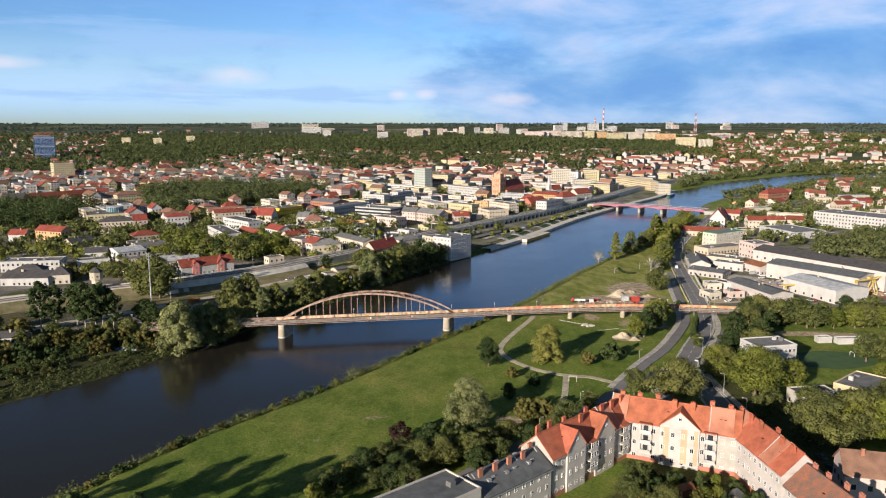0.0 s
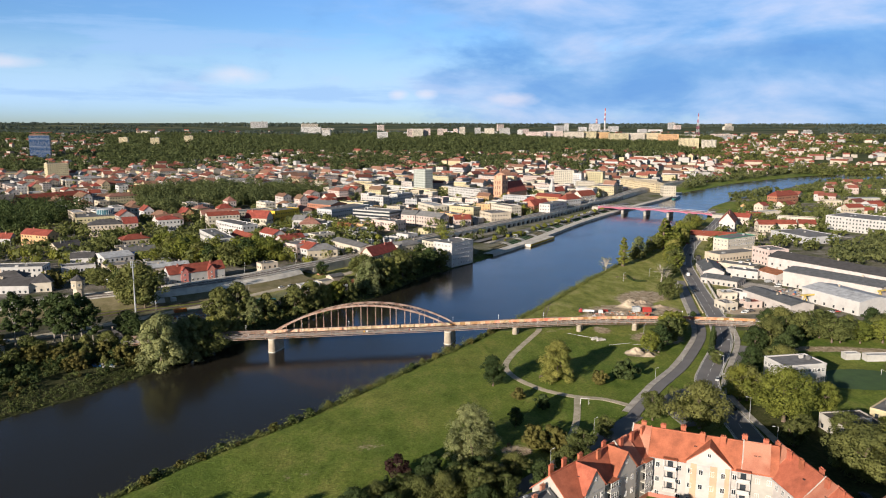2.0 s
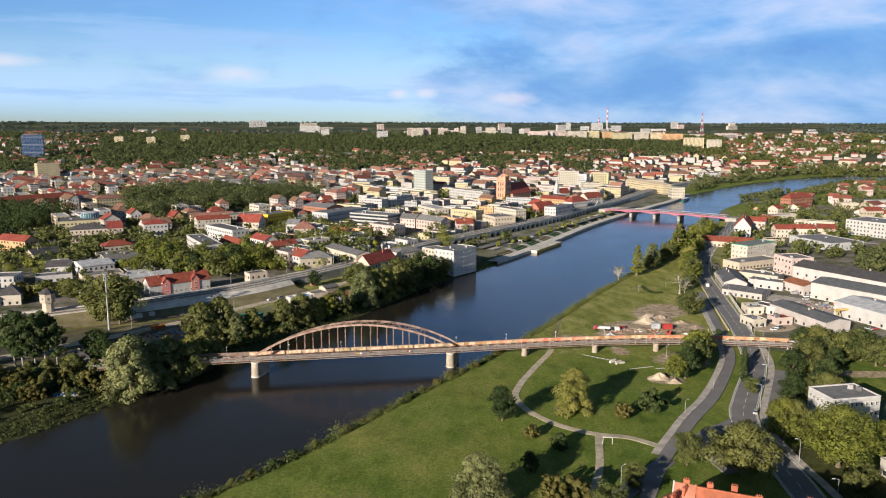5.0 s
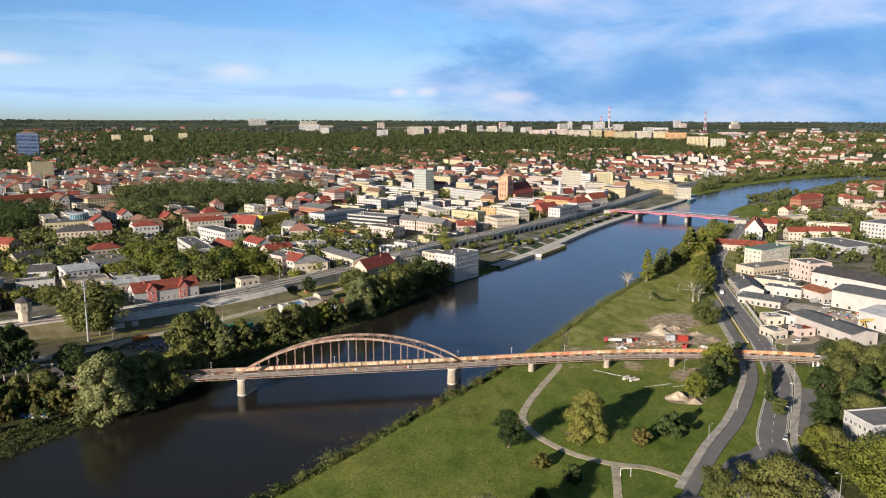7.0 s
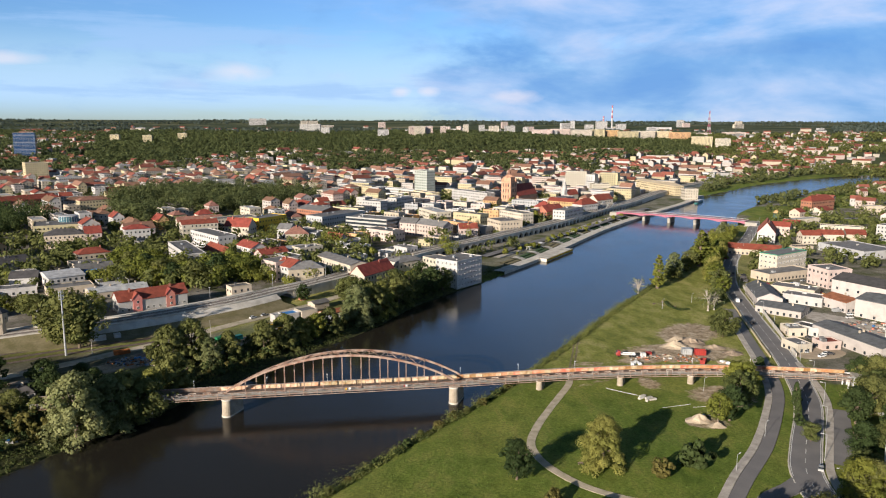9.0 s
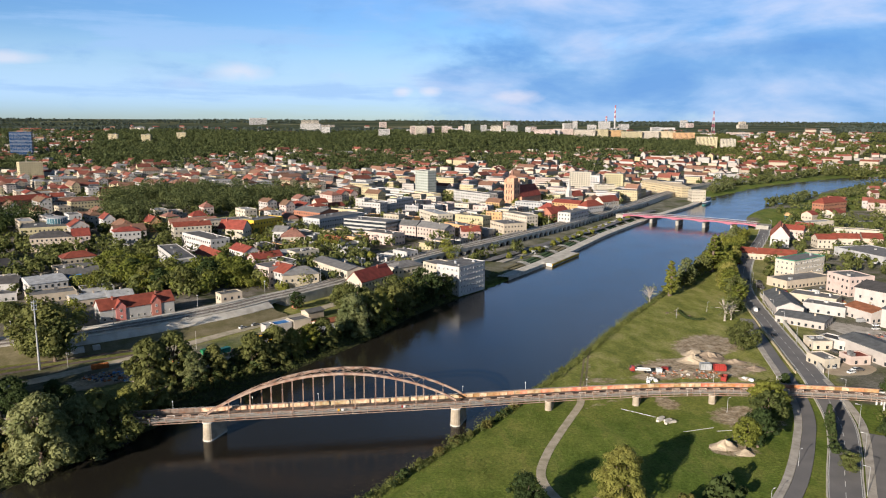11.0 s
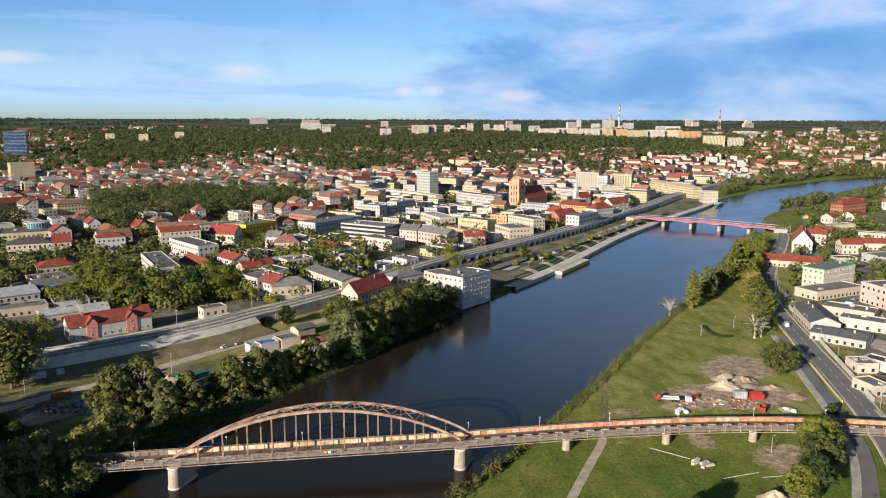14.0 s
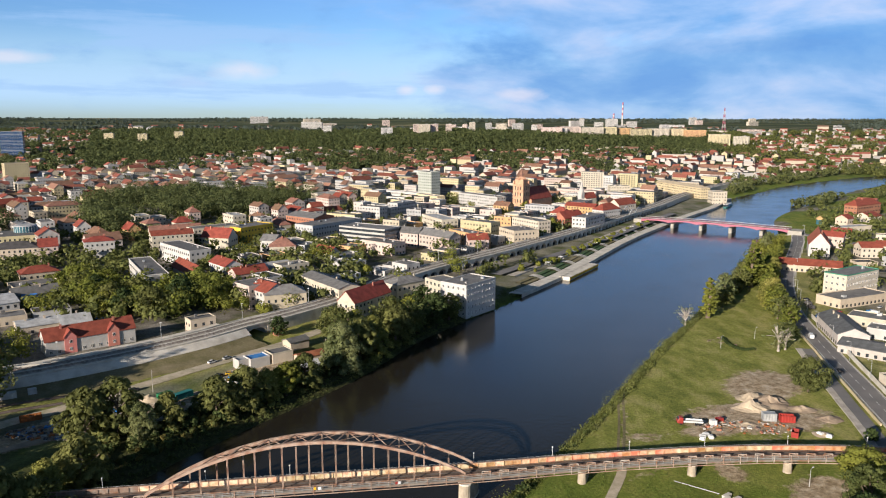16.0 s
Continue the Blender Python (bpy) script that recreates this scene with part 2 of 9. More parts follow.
material("dry_grass", (0.135, 0.12, 0.055), 0.95, 0.35, 0.15, 1.2, 0.4, second=(0.22, 0.185, 0.11), second_amount=0.6)
material("bark", (0.16, 0.12, 0.09), 0.95, 0.3, 1, 6, 0.4)
material("pale_bark", (0.36, 0.32, 0.27), 0.95, 0.3, 1, 6, 0.4)
LEAF = dict(grass=((0.085, 0.125, 0.024), (0.06, 0.10, 0.018)), olive=((0.122, 0.128, 0.040), (0.066, 0.074, 0.024)), green=((0.10, 0.113, 0.036), (0.056, 0.069, 0.022)), dark=((0.046, 0.066, 0.022), (0.028, 0.042, 0.014)), willow=((0.175, 0.185, 0.08), (0.09, 0.11, 0.042)),
            yellow=((0.21, 0.20, 0.055), (0.12, 0.13, 0.03)), lime=((0.145, 0.155, 0.03), (0.08, 0.096, 0.02)), red=((0.040, 0.020, 0.018), (0.028, 0.014, 0.013)),
            # far: distance haze put into the leaf colour, so it is bluish
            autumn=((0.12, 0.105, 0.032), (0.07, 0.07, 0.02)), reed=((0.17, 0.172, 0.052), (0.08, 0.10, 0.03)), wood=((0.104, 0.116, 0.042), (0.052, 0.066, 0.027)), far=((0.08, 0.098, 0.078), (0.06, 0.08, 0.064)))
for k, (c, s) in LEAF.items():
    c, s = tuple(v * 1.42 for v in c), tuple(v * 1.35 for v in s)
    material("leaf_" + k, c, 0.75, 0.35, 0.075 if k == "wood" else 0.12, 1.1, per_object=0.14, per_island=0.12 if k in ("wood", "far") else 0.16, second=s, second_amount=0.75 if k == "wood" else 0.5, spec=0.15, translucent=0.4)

# ---- shared building tools ----
rng = random.Random(7)
nrng = np.random.default_rng(7)


class Geo:
    """Collects boxes, prisms and sheets into one mesh."""

    def __init__(self):
        self.v, self.f = [], []

    def add(self, verts, faces):
        o = len(self.v)
        self.v += verts
        self.f += [tuple(i + o for i in q) for q in faces]
        return self

    def box(self, x, y, z, sx, sy, sz, rz=0.0):
        """Centre of the base, sizes, turn in degrees."""
        c, s = math.cos(radians(rz)), math.sin(radians(rz))
        vs = []
        for dz in (0, sz):
            for ax, ay in ((-1, -1), (1, -1), (1, 1), (-1, 1)):
                px, py = ax * sx / 2, ay * sy / 2
                vs.append((x + px * c - py * s, y + px * s + py * c, z + dz))
        return self.add(vs, [(3, 2, 1, 0), (4, 5, 6, 7), (0, 1, 5, 4), (1, 2, 6, 5), (2, 3, 7, 6), (3, 0, 4, 7)])

    def prism(self, poly, z0, z1):
        n = len(poly)
        self.add([(*p, z0) for p in poly] + [(*p, z1) for p in poly],
                 [tuple(range(n - 1, -1, -1)), tuple(range(n, 2 * n))] + [(i, (i + 1) % n, n + (i + 1) % n, n + i) for i in range(n)])
        return self

    def cyl(self, x, y, z, r0, r1, h, n=12):
        ring = [(math.cos(2 * math.pi * i / n), math.sin(2 * math.pi * i / n)) for i in range(n)]
        return self.add([(x + r0 * a, y + r0 * b, z) for a, b in ring] + [(x + r1 * a, y + r1 * b, z + h) for a, b in ring],
                        [tuple(range(n - 1, -1, -1)), tuple(range(n, 2 * n))] + [(i, (i + 1) % n, n + (i + 1) % n, n + i) for i in range(n)])

    def beam(self, a, b, wide, tall=None):
        """A straight bar from a to b."""
        tall = tall or wide
        a, b = Vector(a), Vector(b)
        d = (b - a).normalized()
        up = Vector((0, 0, 1)) if abs(d.z) < 0.95 else Vector((0, 1, 0))
        r = d.cross(up).normalized() * wide / 2
        u = r.cross(d).normalized() * tall / 2
        vs = [tuple(p + i * r + j * u) for p in (a, b) for i, j in ((-1, -1), (1, -1), (1, 1), (-1, 1))]
        return self.add(vs, [(3, 2, 1, 0), (4, 5, 6, 7), (0, 1, 5, 4), (1, 2, 6, 5), (2, 3, 7, 6), (3, 0, 4, 7)])

    def mesh(self, name, mat, smooth=False):
        me = bpy.data.meshes.new(name)
        me.from_pydata(self.v, [], self.f)
        me.update()
        me.materials.append(MATS[mat] if isinstance(mat, str) else mat)
        if smooth:
            me.polygons.foreach_set("use_smooth", [True] * len(me.polygons))
        return me

    def make(self, name, mat, parent=None, label="", kind="", smooth=False):
        ob = new(name, self.mesh(name, mat, smooth))
        ob.parent = parent
        return tagged(ob, label, kind=kind)


def root(name, x, y, z, rz, label, category, group="", kind=""):
    ob = new(name)
    ob.empty_display_size = 0.5
    ob.matrix_basis = pose(x, y, z, 0, 0, rz)
    return tagged(ob, label, category, group, kind)


def resample(poly, step):
    """Points along a polyline, corners rounded by a Catmull-Rom curve, with their left normals."""
    p = np.array(poly, float)
    p = np.vstack([2 * p[0] - p[1], p, 2 * p[-1] - p[-2]])
    pts = []
    for i in range(1, len(p) - 2):
        n = max(2, int(np.hypot(*(p[i + 1] - p[i])[:2]) / step * 2))
        for k in range(n):
            t = k / n
            pts.append(0.5 * (2 * p[i] + (p[i + 1] - p[i - 1]) * t + (2 * p[i - 1] - 5 * p[i] + 4 * p[i + 1] - p[i + 2]) * t * t
                              + (3 * p[i] - p[i - 1] - 3 * p[i + 1] + p[i + 2]) * t ** 3))
    pts.append(p[-2])
    pts = np.array(pts)
    s = np.concatenate([[0], np.cumsum(np.hypot(*(pts[1:] - pts[:-1]).T[:2]))])
    k = max(2, int(round(s[-1] / step)) + 1)
    at = np.linspace(0, s[-1], k)
    pts = np.stack([np.interp(at, s, pts[:, j]) for j in range(pts.shape[1])], 1)
    d = np.gradient(pts[:, :2], axis=0)
    d /= np.hypot(*d.T)[:, None]
    return pts, np.stack([-d[:, 1], d[:, 0]], 1), at


def sweep(poly, profile, step=4.0, base=None, closed=False):
    """A cross-section of (offset to the left, height) swept along a line; base(x, y) lifts it."""
    pts, nor, _ = resample(poly, step)
    g = Geo()
    m = len(profile)
    for p, n in zip(pts, nor):
        for o, z in profile:
            x, y = p[0] + n[0] * o, p[1] + n[1] * o
            g.v.append((x, y, z + (p[2] if len(p) > 2 else 0) + (base(x, y) if base else 0)))
    for i in range(len(pts) - 1):
        for j in range(m if closed else m - 1):
            a, b = i * m + j, i * m + (j + 1) % m
            g.f.append((a, a + m, b + m, b))
    if closed:
        g.f += [tuple(range(m)), tuple(len(pts) * m - 1 - i for i in range(m))]
    return g


def quads_mesh(name, V, mat, N=None):
    """A mesh of loose quads from an array (n, 4, 3); N gives each quad the rounded normal of its clump."""
    n = len(V)
    me = bpy.data.meshes.new(name)
    me.vertices.add(4 * n)
    me.vertices.foreach_set("co", V.astype(np.float32).ravel())
    me.loops.add(4 * n)
    me.loops.foreach_set("vertex_index", np.arange(4 * n, dtype=np.int32))
    me.polygons.add(n)
    me.polygons.foreach_set("loop_start", np.arange(0, 4 * n, 4, dtype=np.int32))
    if N is not None:
        a_ = me.attributes.new("custom_normal", "FLOAT_VECTOR", "POINT")
        a_.data.foreach_set("vector", np.repeat(N, 4, 0).astype(np.float32).ravel())
    me.update(calc_edges=True)
    me.materials.append(MATS[mat])
    return me

# ---- ground and river ----
LEFT_BANK = [(-330, 60), (-240, 190), (-174, 282), (-160, 298), (-143, 320), (-124, 353), (-110, 375), (-85, 420), (-63, 455), (-38, 495), (-16, 545), (6, 580), (25, 608),
             (45, 640), (89, 712), (160, 845), (222, 945), (330, 1105), (390, 1215), (460, 1297), (567, 1425), (713, 1548), (865, 1651), (1300, 1800)]
RIGHT_BANK = [(-190, 40), (-135, 170), (-113, 207), (-88, 248), (-50, 296), (-14, 350), (5, 377), (26, 408), (46, 441), (70, 482), (99, 534), (127, 580),
              (165, 645), (216, 732), (262, 808), (310, 885), (356, 1000), (427, 1103), (513, 1197), (626, 1339), (739, 1433), (900, 1520), (1330, 1650)]


def line_dist(px, py, line):
    best = np.full(px.shape, 1e9)
    for (ax, ay), (bx, by) in zip(line[:-1], line[1:]):
        ux, uy = bx - ax, by - ay
        t = np.clip(((px - ax) * ux + (py - ay) * uy) / (ux * ux + uy * uy), 0, 1)
        best = np.minimum(best, np.hypot(px - ax - t * ux, py - ay - t * uy))
    return best


def inside(px, py, poly):
    r = np.zeros(np.shape(px), bool)
    n = len(poly)
    for i in range(n):
        (ax, ay), (bx, by) = poly[i], poly[(i + 1) % n]
        if ay == by:
            continue
        r ^= ((ay > py) != (by > py)) & (px < (bx - ax) * (py - ay) / (by - ay) + ax)
    return r


def smooth(a, b, x):
    t = np.clip((x - a) / (b - a), 0, 1)
    return t * t * (3 - 2 * t)


RIVER = [tuple(p[:2]) for p in resample(LEFT_BANK, 12)[0]] + [tuple(p[:2]) for p in resample(RIGHT_BANK, 12)[0]][::-1]
LB, RB = [tuple(p) for p in resample(LEFT_BANK, 12)[0]], [tuple(p) for p in resample(RIGHT_BANK, 12)[0]]


def relief(x, y):
    """Height of the ground, the distance to the water and whether a point lies on the town side."""
    x, y = np.asarray(x, float), np.asarray(y, float)
    dl, dr = line_dist(x, y, LB), line_dist(x, y, RB)
    wet = inside(x, y, RIVER)
    d = np.minimum(dl, dr)
    town = dl < dr
    land = 3.0 + np.where(town, 1.8 * smooth(40, 140, d), 0.0)
    hill = 42 * smooth(1650, 2450, y) + 55 * np.clip((y - 2400) / 2450, 0, 1)
    hill += smooth(1500, 2300, y) * 7 * (np.sin(x / 310 + 1) * np.cos(y / 370) + 0.5 * np.sin(x / 130 + y / 190)) * (1 - smooth(3600, 4600, y))
    width = np.where(town, np.where(y > 630, 34.0, 24.0), 13.0)
    up = np.clip(d / width, 0, 1)
    z = np.where(wet, -np.minimum(3.0, d * 0.4), (land + np.maximum(hill, 0)) * (1 - (1 - up) ** 1.8))
    return z, np.where(wet, -d, d), town


def axis(parts):
    out = [parts[0][0]]
    for a, b, s in parts:
        k = max(1, int(round((b - a) / s)))
        out += [a + (b - a) * (i + 1) / k for i in range(k)]
    return np.array(out)


GX = axis([(-4200, -1500, 180), (-1500, -400, 40), (-400, -240, 8), (-240, 260, 3.2), (260, 420, 6), (420, 1500, 30), (1500, 4200, 180)])
GY = axis([(-600, 60, 60), (60, 160, 10), (160, 640, 3.2), (640, 1000, 6), (1000, 1800, 16), (1800, 2600, 40), (2600, 4880, 95)])
mx, my = np.meshgrid(GX, GY)
gzv, gsd, gtown = relief(mx, my)
bumps = np.array([[noise.noise(Vector((x * 0.06, y * 0.06, 0))) for x in GX] for y in GY]) * 0.3
gzv = gzv + np.where(gsd > 6, bumps, 0)


def spot(x, y):
    """Ground height, distance to the water and side of the river, read off the ground sheet."""
    i = int(np.clip(np.searchsorted(GX, x) - 1, 0, len(GX) - 2))
    j = int(np.clip(np.searchsorted(GY, y) - 1, 0, len(GY) - 2))
    u, v = (x - GX[i]) / (GX[i + 1] - GX[i]), (y - GY[j]) / (GY[j + 1] - GY[j])
    w = ((1 - u) * (1 - v), u * (1 - v), (1 - u) * v, u * v)
    at_ = ((j, i), (j, i + 1), (j + 1, i), (j + 1, i + 1))
    return sum(k * gzv[q] for k, q in zip(w, at_)), sum(k * gsd[q] for k, q in zip(w, at_)), bool(gtown[at_[0]])


def gz(x, y):
    return float(spot(x, y)[0])


me = bpy.data.meshes.new("ground")
nx, ny = len(GX), len(GY)
idx = np.arange(nx * ny).reshape(ny, nx)
quads = np.stack([idx[:-1, :-1], idx[:-1, 1:], idx[1:, 1:], idx[1:, :-1]], -1).reshape(-1, 4)
me.from_pydata(np.stack([mx, my, gzv], -1).reshape(-1, 3).tolist(), [], quads.tolist())
me.polygons.foreach_set("use_smooth", [True] * len(me.polygons))
# how built-up the ground is: 0 meadow, 1 yards and streets
MEADOW = [(-200, 40), (60, 100), (100, 250), (72, 290), (140, 400), (150, 460), (200, 640), (330, 880), (300, 900), (120, 600), (0, 380)]
urban = np.where(gtown, smooth(24, 60, gsd) * smooth(300, 345, my + 0.35 * mx + 20), 0.0)
right_yard = (~gtown) & (mx > 150 + 0.22 * (my - 400)) & (my > 405) & (my < 1500) & ~((my > 760) & (np.sin(mx / 31 + 1) * np.sin(my / 37) > -0.15))
embank = gtown & (mx < 20) & (my > 330) & (my < 640)
via_d = line_dist(mx, my, [(-300, 376), (-250, 416), (-204, 449), (-161, 476), (-125, 508), (-96, 545), (-47, 619), (0, 698)])
urban = np.where(embank & (via_d < 22) & (gsd < 150), urban * (0.25 + 0.75 * smooth(11, 20, via_d)), urban)
urban = np.where(embank & (gsd < 75), urban * 0.75, urban)
urban = np.where(gtown & (my > 632) & (my < 1200), np.maximum(urban, smooth(6, 11, gsd) * 0.8), urban)
urban = np.where(right_yard, 0.9, urban) * (1 - smooth(1500, 1900, my) * 0.75)
at = me.attributes.new("built", "FLOAT", "POINT")
at.data.foreach_set("value", urban.ravel().astype(np.float32))
# worn and dug-over places: centre, half sizes, turn, strength
BARE = [(112, 447, 32, 15, 6, 1.0), (127, 480, 24, 15, 48, 1.0), (92, 436, 16, 6, 12, 0.8), (86, 405, 5, 8, 10, 0.9), (112, 391, 15, 13, 15, 0.95), (66, 430, 10, 5, 15, 0.6), (-24, 262, 8, 5, 30, 0.45), (-44, 240, 12, 4, 30, 0.35),
        (96, 364, 9, 6, 0, 0.9), (26.7, 258.5, 6, 4.5, 0, 1.0), (18.4, 244.7, 8, 4, 20, 1.0), (-108, 452, 24, 10, 50, 0.9), (-140, 430, 26, 10, 48, 0.9), (-200, 372, 40, 7, 40, 0.45), (-82, 500, 24, 10, 50, 0.9), (195, 371, 40, 5, -4, 0.9), (131, 540, 9, 5, -50, 0.5)]
bare = np.zeros_like(mx)
for cx_, cy_, a_, b_, turn_, amount in BARE:
    c_, s_ = math.cos(radians(turn_)), math.sin(radians(turn_))
    u_, v_ = ((mx - cx_) * c_ + (my - cy_) * s_) / a_, (-(mx - cx_) * s_ + (my - cy_) * c_) / b_
    bare = np.maximum(bare, amount * smooth(1.35, 0.45, np.hypot(u_, v_)))
for line_, wide_, amount in (([(53, 406), (62, 440), (68, 470), (78, 505), (92, 540), (112, 580)], 3.0, 0.5), ([(54, 400), (80, 415), (112, 430)], 4.0, 0.5), ([(150, 300), (140, 330), (124, 345)], 3.0, 0.3)):
    bare = np.maximum(bare, amount * smooth(wide_, 0.5, line_dist(mx, my, line_)))
# dry grass along the railway, dark weedy litter on the overgrown bank that partly stands in for shade
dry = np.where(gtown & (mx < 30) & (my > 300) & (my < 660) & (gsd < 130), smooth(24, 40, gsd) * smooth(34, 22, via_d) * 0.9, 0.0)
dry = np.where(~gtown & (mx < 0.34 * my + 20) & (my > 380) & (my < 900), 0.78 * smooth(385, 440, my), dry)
scrub_shade = np.where(gtown & (mx < 20) & (my < 640), smooth(44, 26, gsd) * 0.95, 0.0)
scrub_shade = np.maximum(scrub_shade, np.where(gtown & (mx < -132) & (my > 290) & (my < 455), 0.72 * smooth(-132, -150, mx) * smooth(455, 425, my), 0.0))
# shade of the garden yard and streetside painted in with the same dark tone
for poly_ in ([(48, 196), (62, 226), (93, 214), (98, 182), (62, 166)], [(105, 195), (130, 195), (152, 258), (134, 296), (119, 300), (112, 250)]):
    scrub_shade = np.maximum(scrub_shade, 0.85 * inside(mx, my, poly_))
for name_, vals in (("dry", dry), ("scrub_shade", scrub_shade)):
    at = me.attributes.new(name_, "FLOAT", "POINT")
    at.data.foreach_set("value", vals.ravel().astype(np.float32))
at = me.attributes.new("bare", "FLOAT", "POINT")
at.data.foreach_set("value", bare.ravel().astype(np.float32))


def ground_material():
    m = bpy.data.materials.new("ground")
    m.use_nodes = True
    n, l = m.node_tree.nodes, m.node_tree.links
    b = n["Principled BSDF"]
    b.inputs["Roughness"].default_value, b.inputs["Specular IOR Level"].default_value = 0.95, 0.1
    geo = n.new("ShaderNodeNewGeometry")

    def tex(scale, detail, rough=0.55, stretch=(1, 1, 1), turn=0):
        mp = n.new("ShaderNodeMapping")
        mp.inputs["Scale"].default_value, mp.inputs["Rotation"].default_value = stretch, (0, 0, radians(turn))
        l.new(geo.outputs["Position"], mp.inputs[0])
        t = n.new("ShaderNodeTexNoise")
        t.inputs["Scale"].default_value, t.inputs["Detail"].default_value, t.inputs["Roughness"].default_value = scale, detail, rough
        l.new(mp.outputs[0], t.inputs["Vector"])
        return t.outputs["Fac"]

    def ramp(fac, *stops):
        r = n.new("ShaderNodeValToRGB")
        for i, (p, c) in enumerate(stops):
            e = r.color_ramp.elements[i] if i < 2 else r.color_ramp.elements.new(p)
            e.position, e.color = p, (*c, 1)
        l.new(fac, r.inputs[0])
        return r.outputs[0]

    def mix(fac, a, c, how="MIX"):
        x = n.new("ShaderNodeMix")
        x.data_type, x.blend_type = "RGBA", how
        for i, s in ((0, fac), (6, a), (7, c)):
            if isinstance(s, (int, float)):
                x.inputs[i].default_value = s
            else:
                l.new(s, x.inputs[i])
        return x.outputs[2]

    broad, mid, fine = tex(0.022, 5), tex(0.16, 6, 0.62, (1, 0.55, 1), 35), tex(1.1, 5, 0.7)
    grass = ramp(broad, (0.34, (0.10, 0.155, 0.024)), (0.50, (0.155, 0.20, 0.034)), (0.66, (0.25, 0.25, 0.06)))
    tufts = ramp(mid, (0.36, (0.055, 0.095, 0.016)), (0.50, (0.13, 0.175, 0.034)), (0.66, (0.24, 0.235, 0.07)))
    green = mix(0.5, grass, tufts)
    yard = ramp(tex(0.045, 6, 0.6), (0.36, (0.075, 0.088, 0.035)), (0.48, (0.17, 0.155, 0.13)), (0.62, (0.29, 0.265, 0.235)))
    a = n.new("ShaderNodeAttribute")
    a.attribute_name = "built"
    col = mix(a.outputs["Fac"], green, yard)
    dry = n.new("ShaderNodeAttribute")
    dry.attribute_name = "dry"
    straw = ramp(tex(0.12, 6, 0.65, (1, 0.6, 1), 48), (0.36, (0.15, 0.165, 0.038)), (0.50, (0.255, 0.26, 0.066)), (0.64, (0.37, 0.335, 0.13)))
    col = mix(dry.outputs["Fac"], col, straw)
    scrub_shade = n.new("ShaderNodeAttribute")
    scrub_shade.attribute_name = "scrub_shade"
    # dark weedy litter, also the painted shade of the bank and yards
    litter_shade = ramp(tex(0.4, 6, 0.65), (0.36, (0.028, 0.036, 0.014)), (0.66, (0.075, 0.07, 0.034)))
    col = mix(scrub_shade.outputs["Fac"], col, litter_shade)
    earth = ramp(tex(0.3, 6, 0.65), (0.36, (0.25, 0.185, 0.115)), (0.52, (0.41, 0.325, 0.225)), (0.66, (0.56, 0.475, 0.365)))
    w = n.new("ShaderNodeAttribute")
    w.attribute_name = "bare"
    edge = n.new("ShaderNodeMath")
    edge.operation = "MULTIPLY_ADD"
    l.new(tex(0.35, 6, 0.7), edge.inputs[0])
    edge.inputs[1].default_value, edge.inputs[2].default_value = 1.4, -0.7
    total = n.new("ShaderNodeMath")
    l.new(w.outputs["Fac"], total.inputs[0])
    l.new(edge.outputs[0], total.inputs[1])
    step = n.new("ShaderNodeMapRange")
    step.interpolation_type = "SMOOTHSTEP"
    l.new(total.outputs[0], step.inputs["Value"])
    step.inputs["From Min"].default_value, step.inputs["From Max"].default_value = 0.35, 0.7
    gate = n.new("ShaderNodeMath")
    gate.operation, gate.use_clamp = "MULTIPLY", True
    l.new(step.outputs[0], gate.inputs[0])
    lift = n.new("ShaderNodeMath")
    lift.operation, lift.use_clamp = "MULTIPLY", True
    l.new(w.outputs["Fac"], lift.inputs[0])
    lift.inputs[1].default_value = 3.0
    l.new(lift.outputs[0], gate.inputs[1])
    col = mix(gate.outputs[0], col, earth)
    # woodland floor and fields in the distance
    pos = n.new("ShaderNodeSeparateXYZ")
    l.new(geo.outputs["Position"], pos.inputs[0])
    off = n.new("ShaderNodeMapRange")
    l.new(pos.outputs[1], off.inputs["Value"])
    off.inputs["From Min"].default_value, off.inputs["From Max"].default_value = 1500, 2000
    fields = ramp(tex(0.0035, 4, 0.5, (1, 2.4, 1)), (0.42, (0.045, 0.06, 0.028)), (0.56, (0.075, 0.088, 0.04)), (0.68, (0.2, 0.18, 0.1)))
    col = mix(off.outputs[0], col, fields)
    grain = ramp(fine, (0.3, (0.55, 0.55, 0.55)), (0.7, (1.25, 1.25, 1.25)))
    col = mix(1.0, col, grain, "MULTIPLY")
    l.new(col, b.inputs["Base Color"])
    bp = n.new("ShaderNodeBump")
    bp.inputs["Strength"].default_value, bp.inputs["Distance"].default_value = 0.6, 0.5
    l.new(fine, bp.inputs["Height"])
    l.new(bp.outputs[0], b.inputs["Normal"])
    return m


me.materials.append(ground_material())
tagged(new("ground", me), "green mown riverside meadow and town ground running to the horizon", "ground", kind="structure")

# water
wm = bpy.data.materials.new("river_water")
wm.use_nodes = True
n, l = wm.node_tree.nodes, wm.node_tree.links
b = n["Principled BSDF"]
b.inputs["Base Color"].default_value = (0.018, 0.016, 0.0125, 1)
b.inputs["Roughness"].default_value, b.inputs["IOR"].default_value = 0.06, 1.333
b.inputs["Specular IOR Level"].default_value = 0.55
geo = n.new("ShaderNodeNewGeometry")
t1, t2 = n.new("ShaderNodeTexNoise"), n.new("ShaderNodeTexNoise")
for t, s in ((t1, 0.55), (t2, 0.035)):
    t.inputs["Scale"].default_value, t.inputs["Detail"].default_value = s, 5
    l.new(geo.outputs["Position"], t.inputs["Vector"])
rough = n.new("ShaderNodeMapRange")
l.new(t2.outputs["Fac"], rough.inputs["Value"])
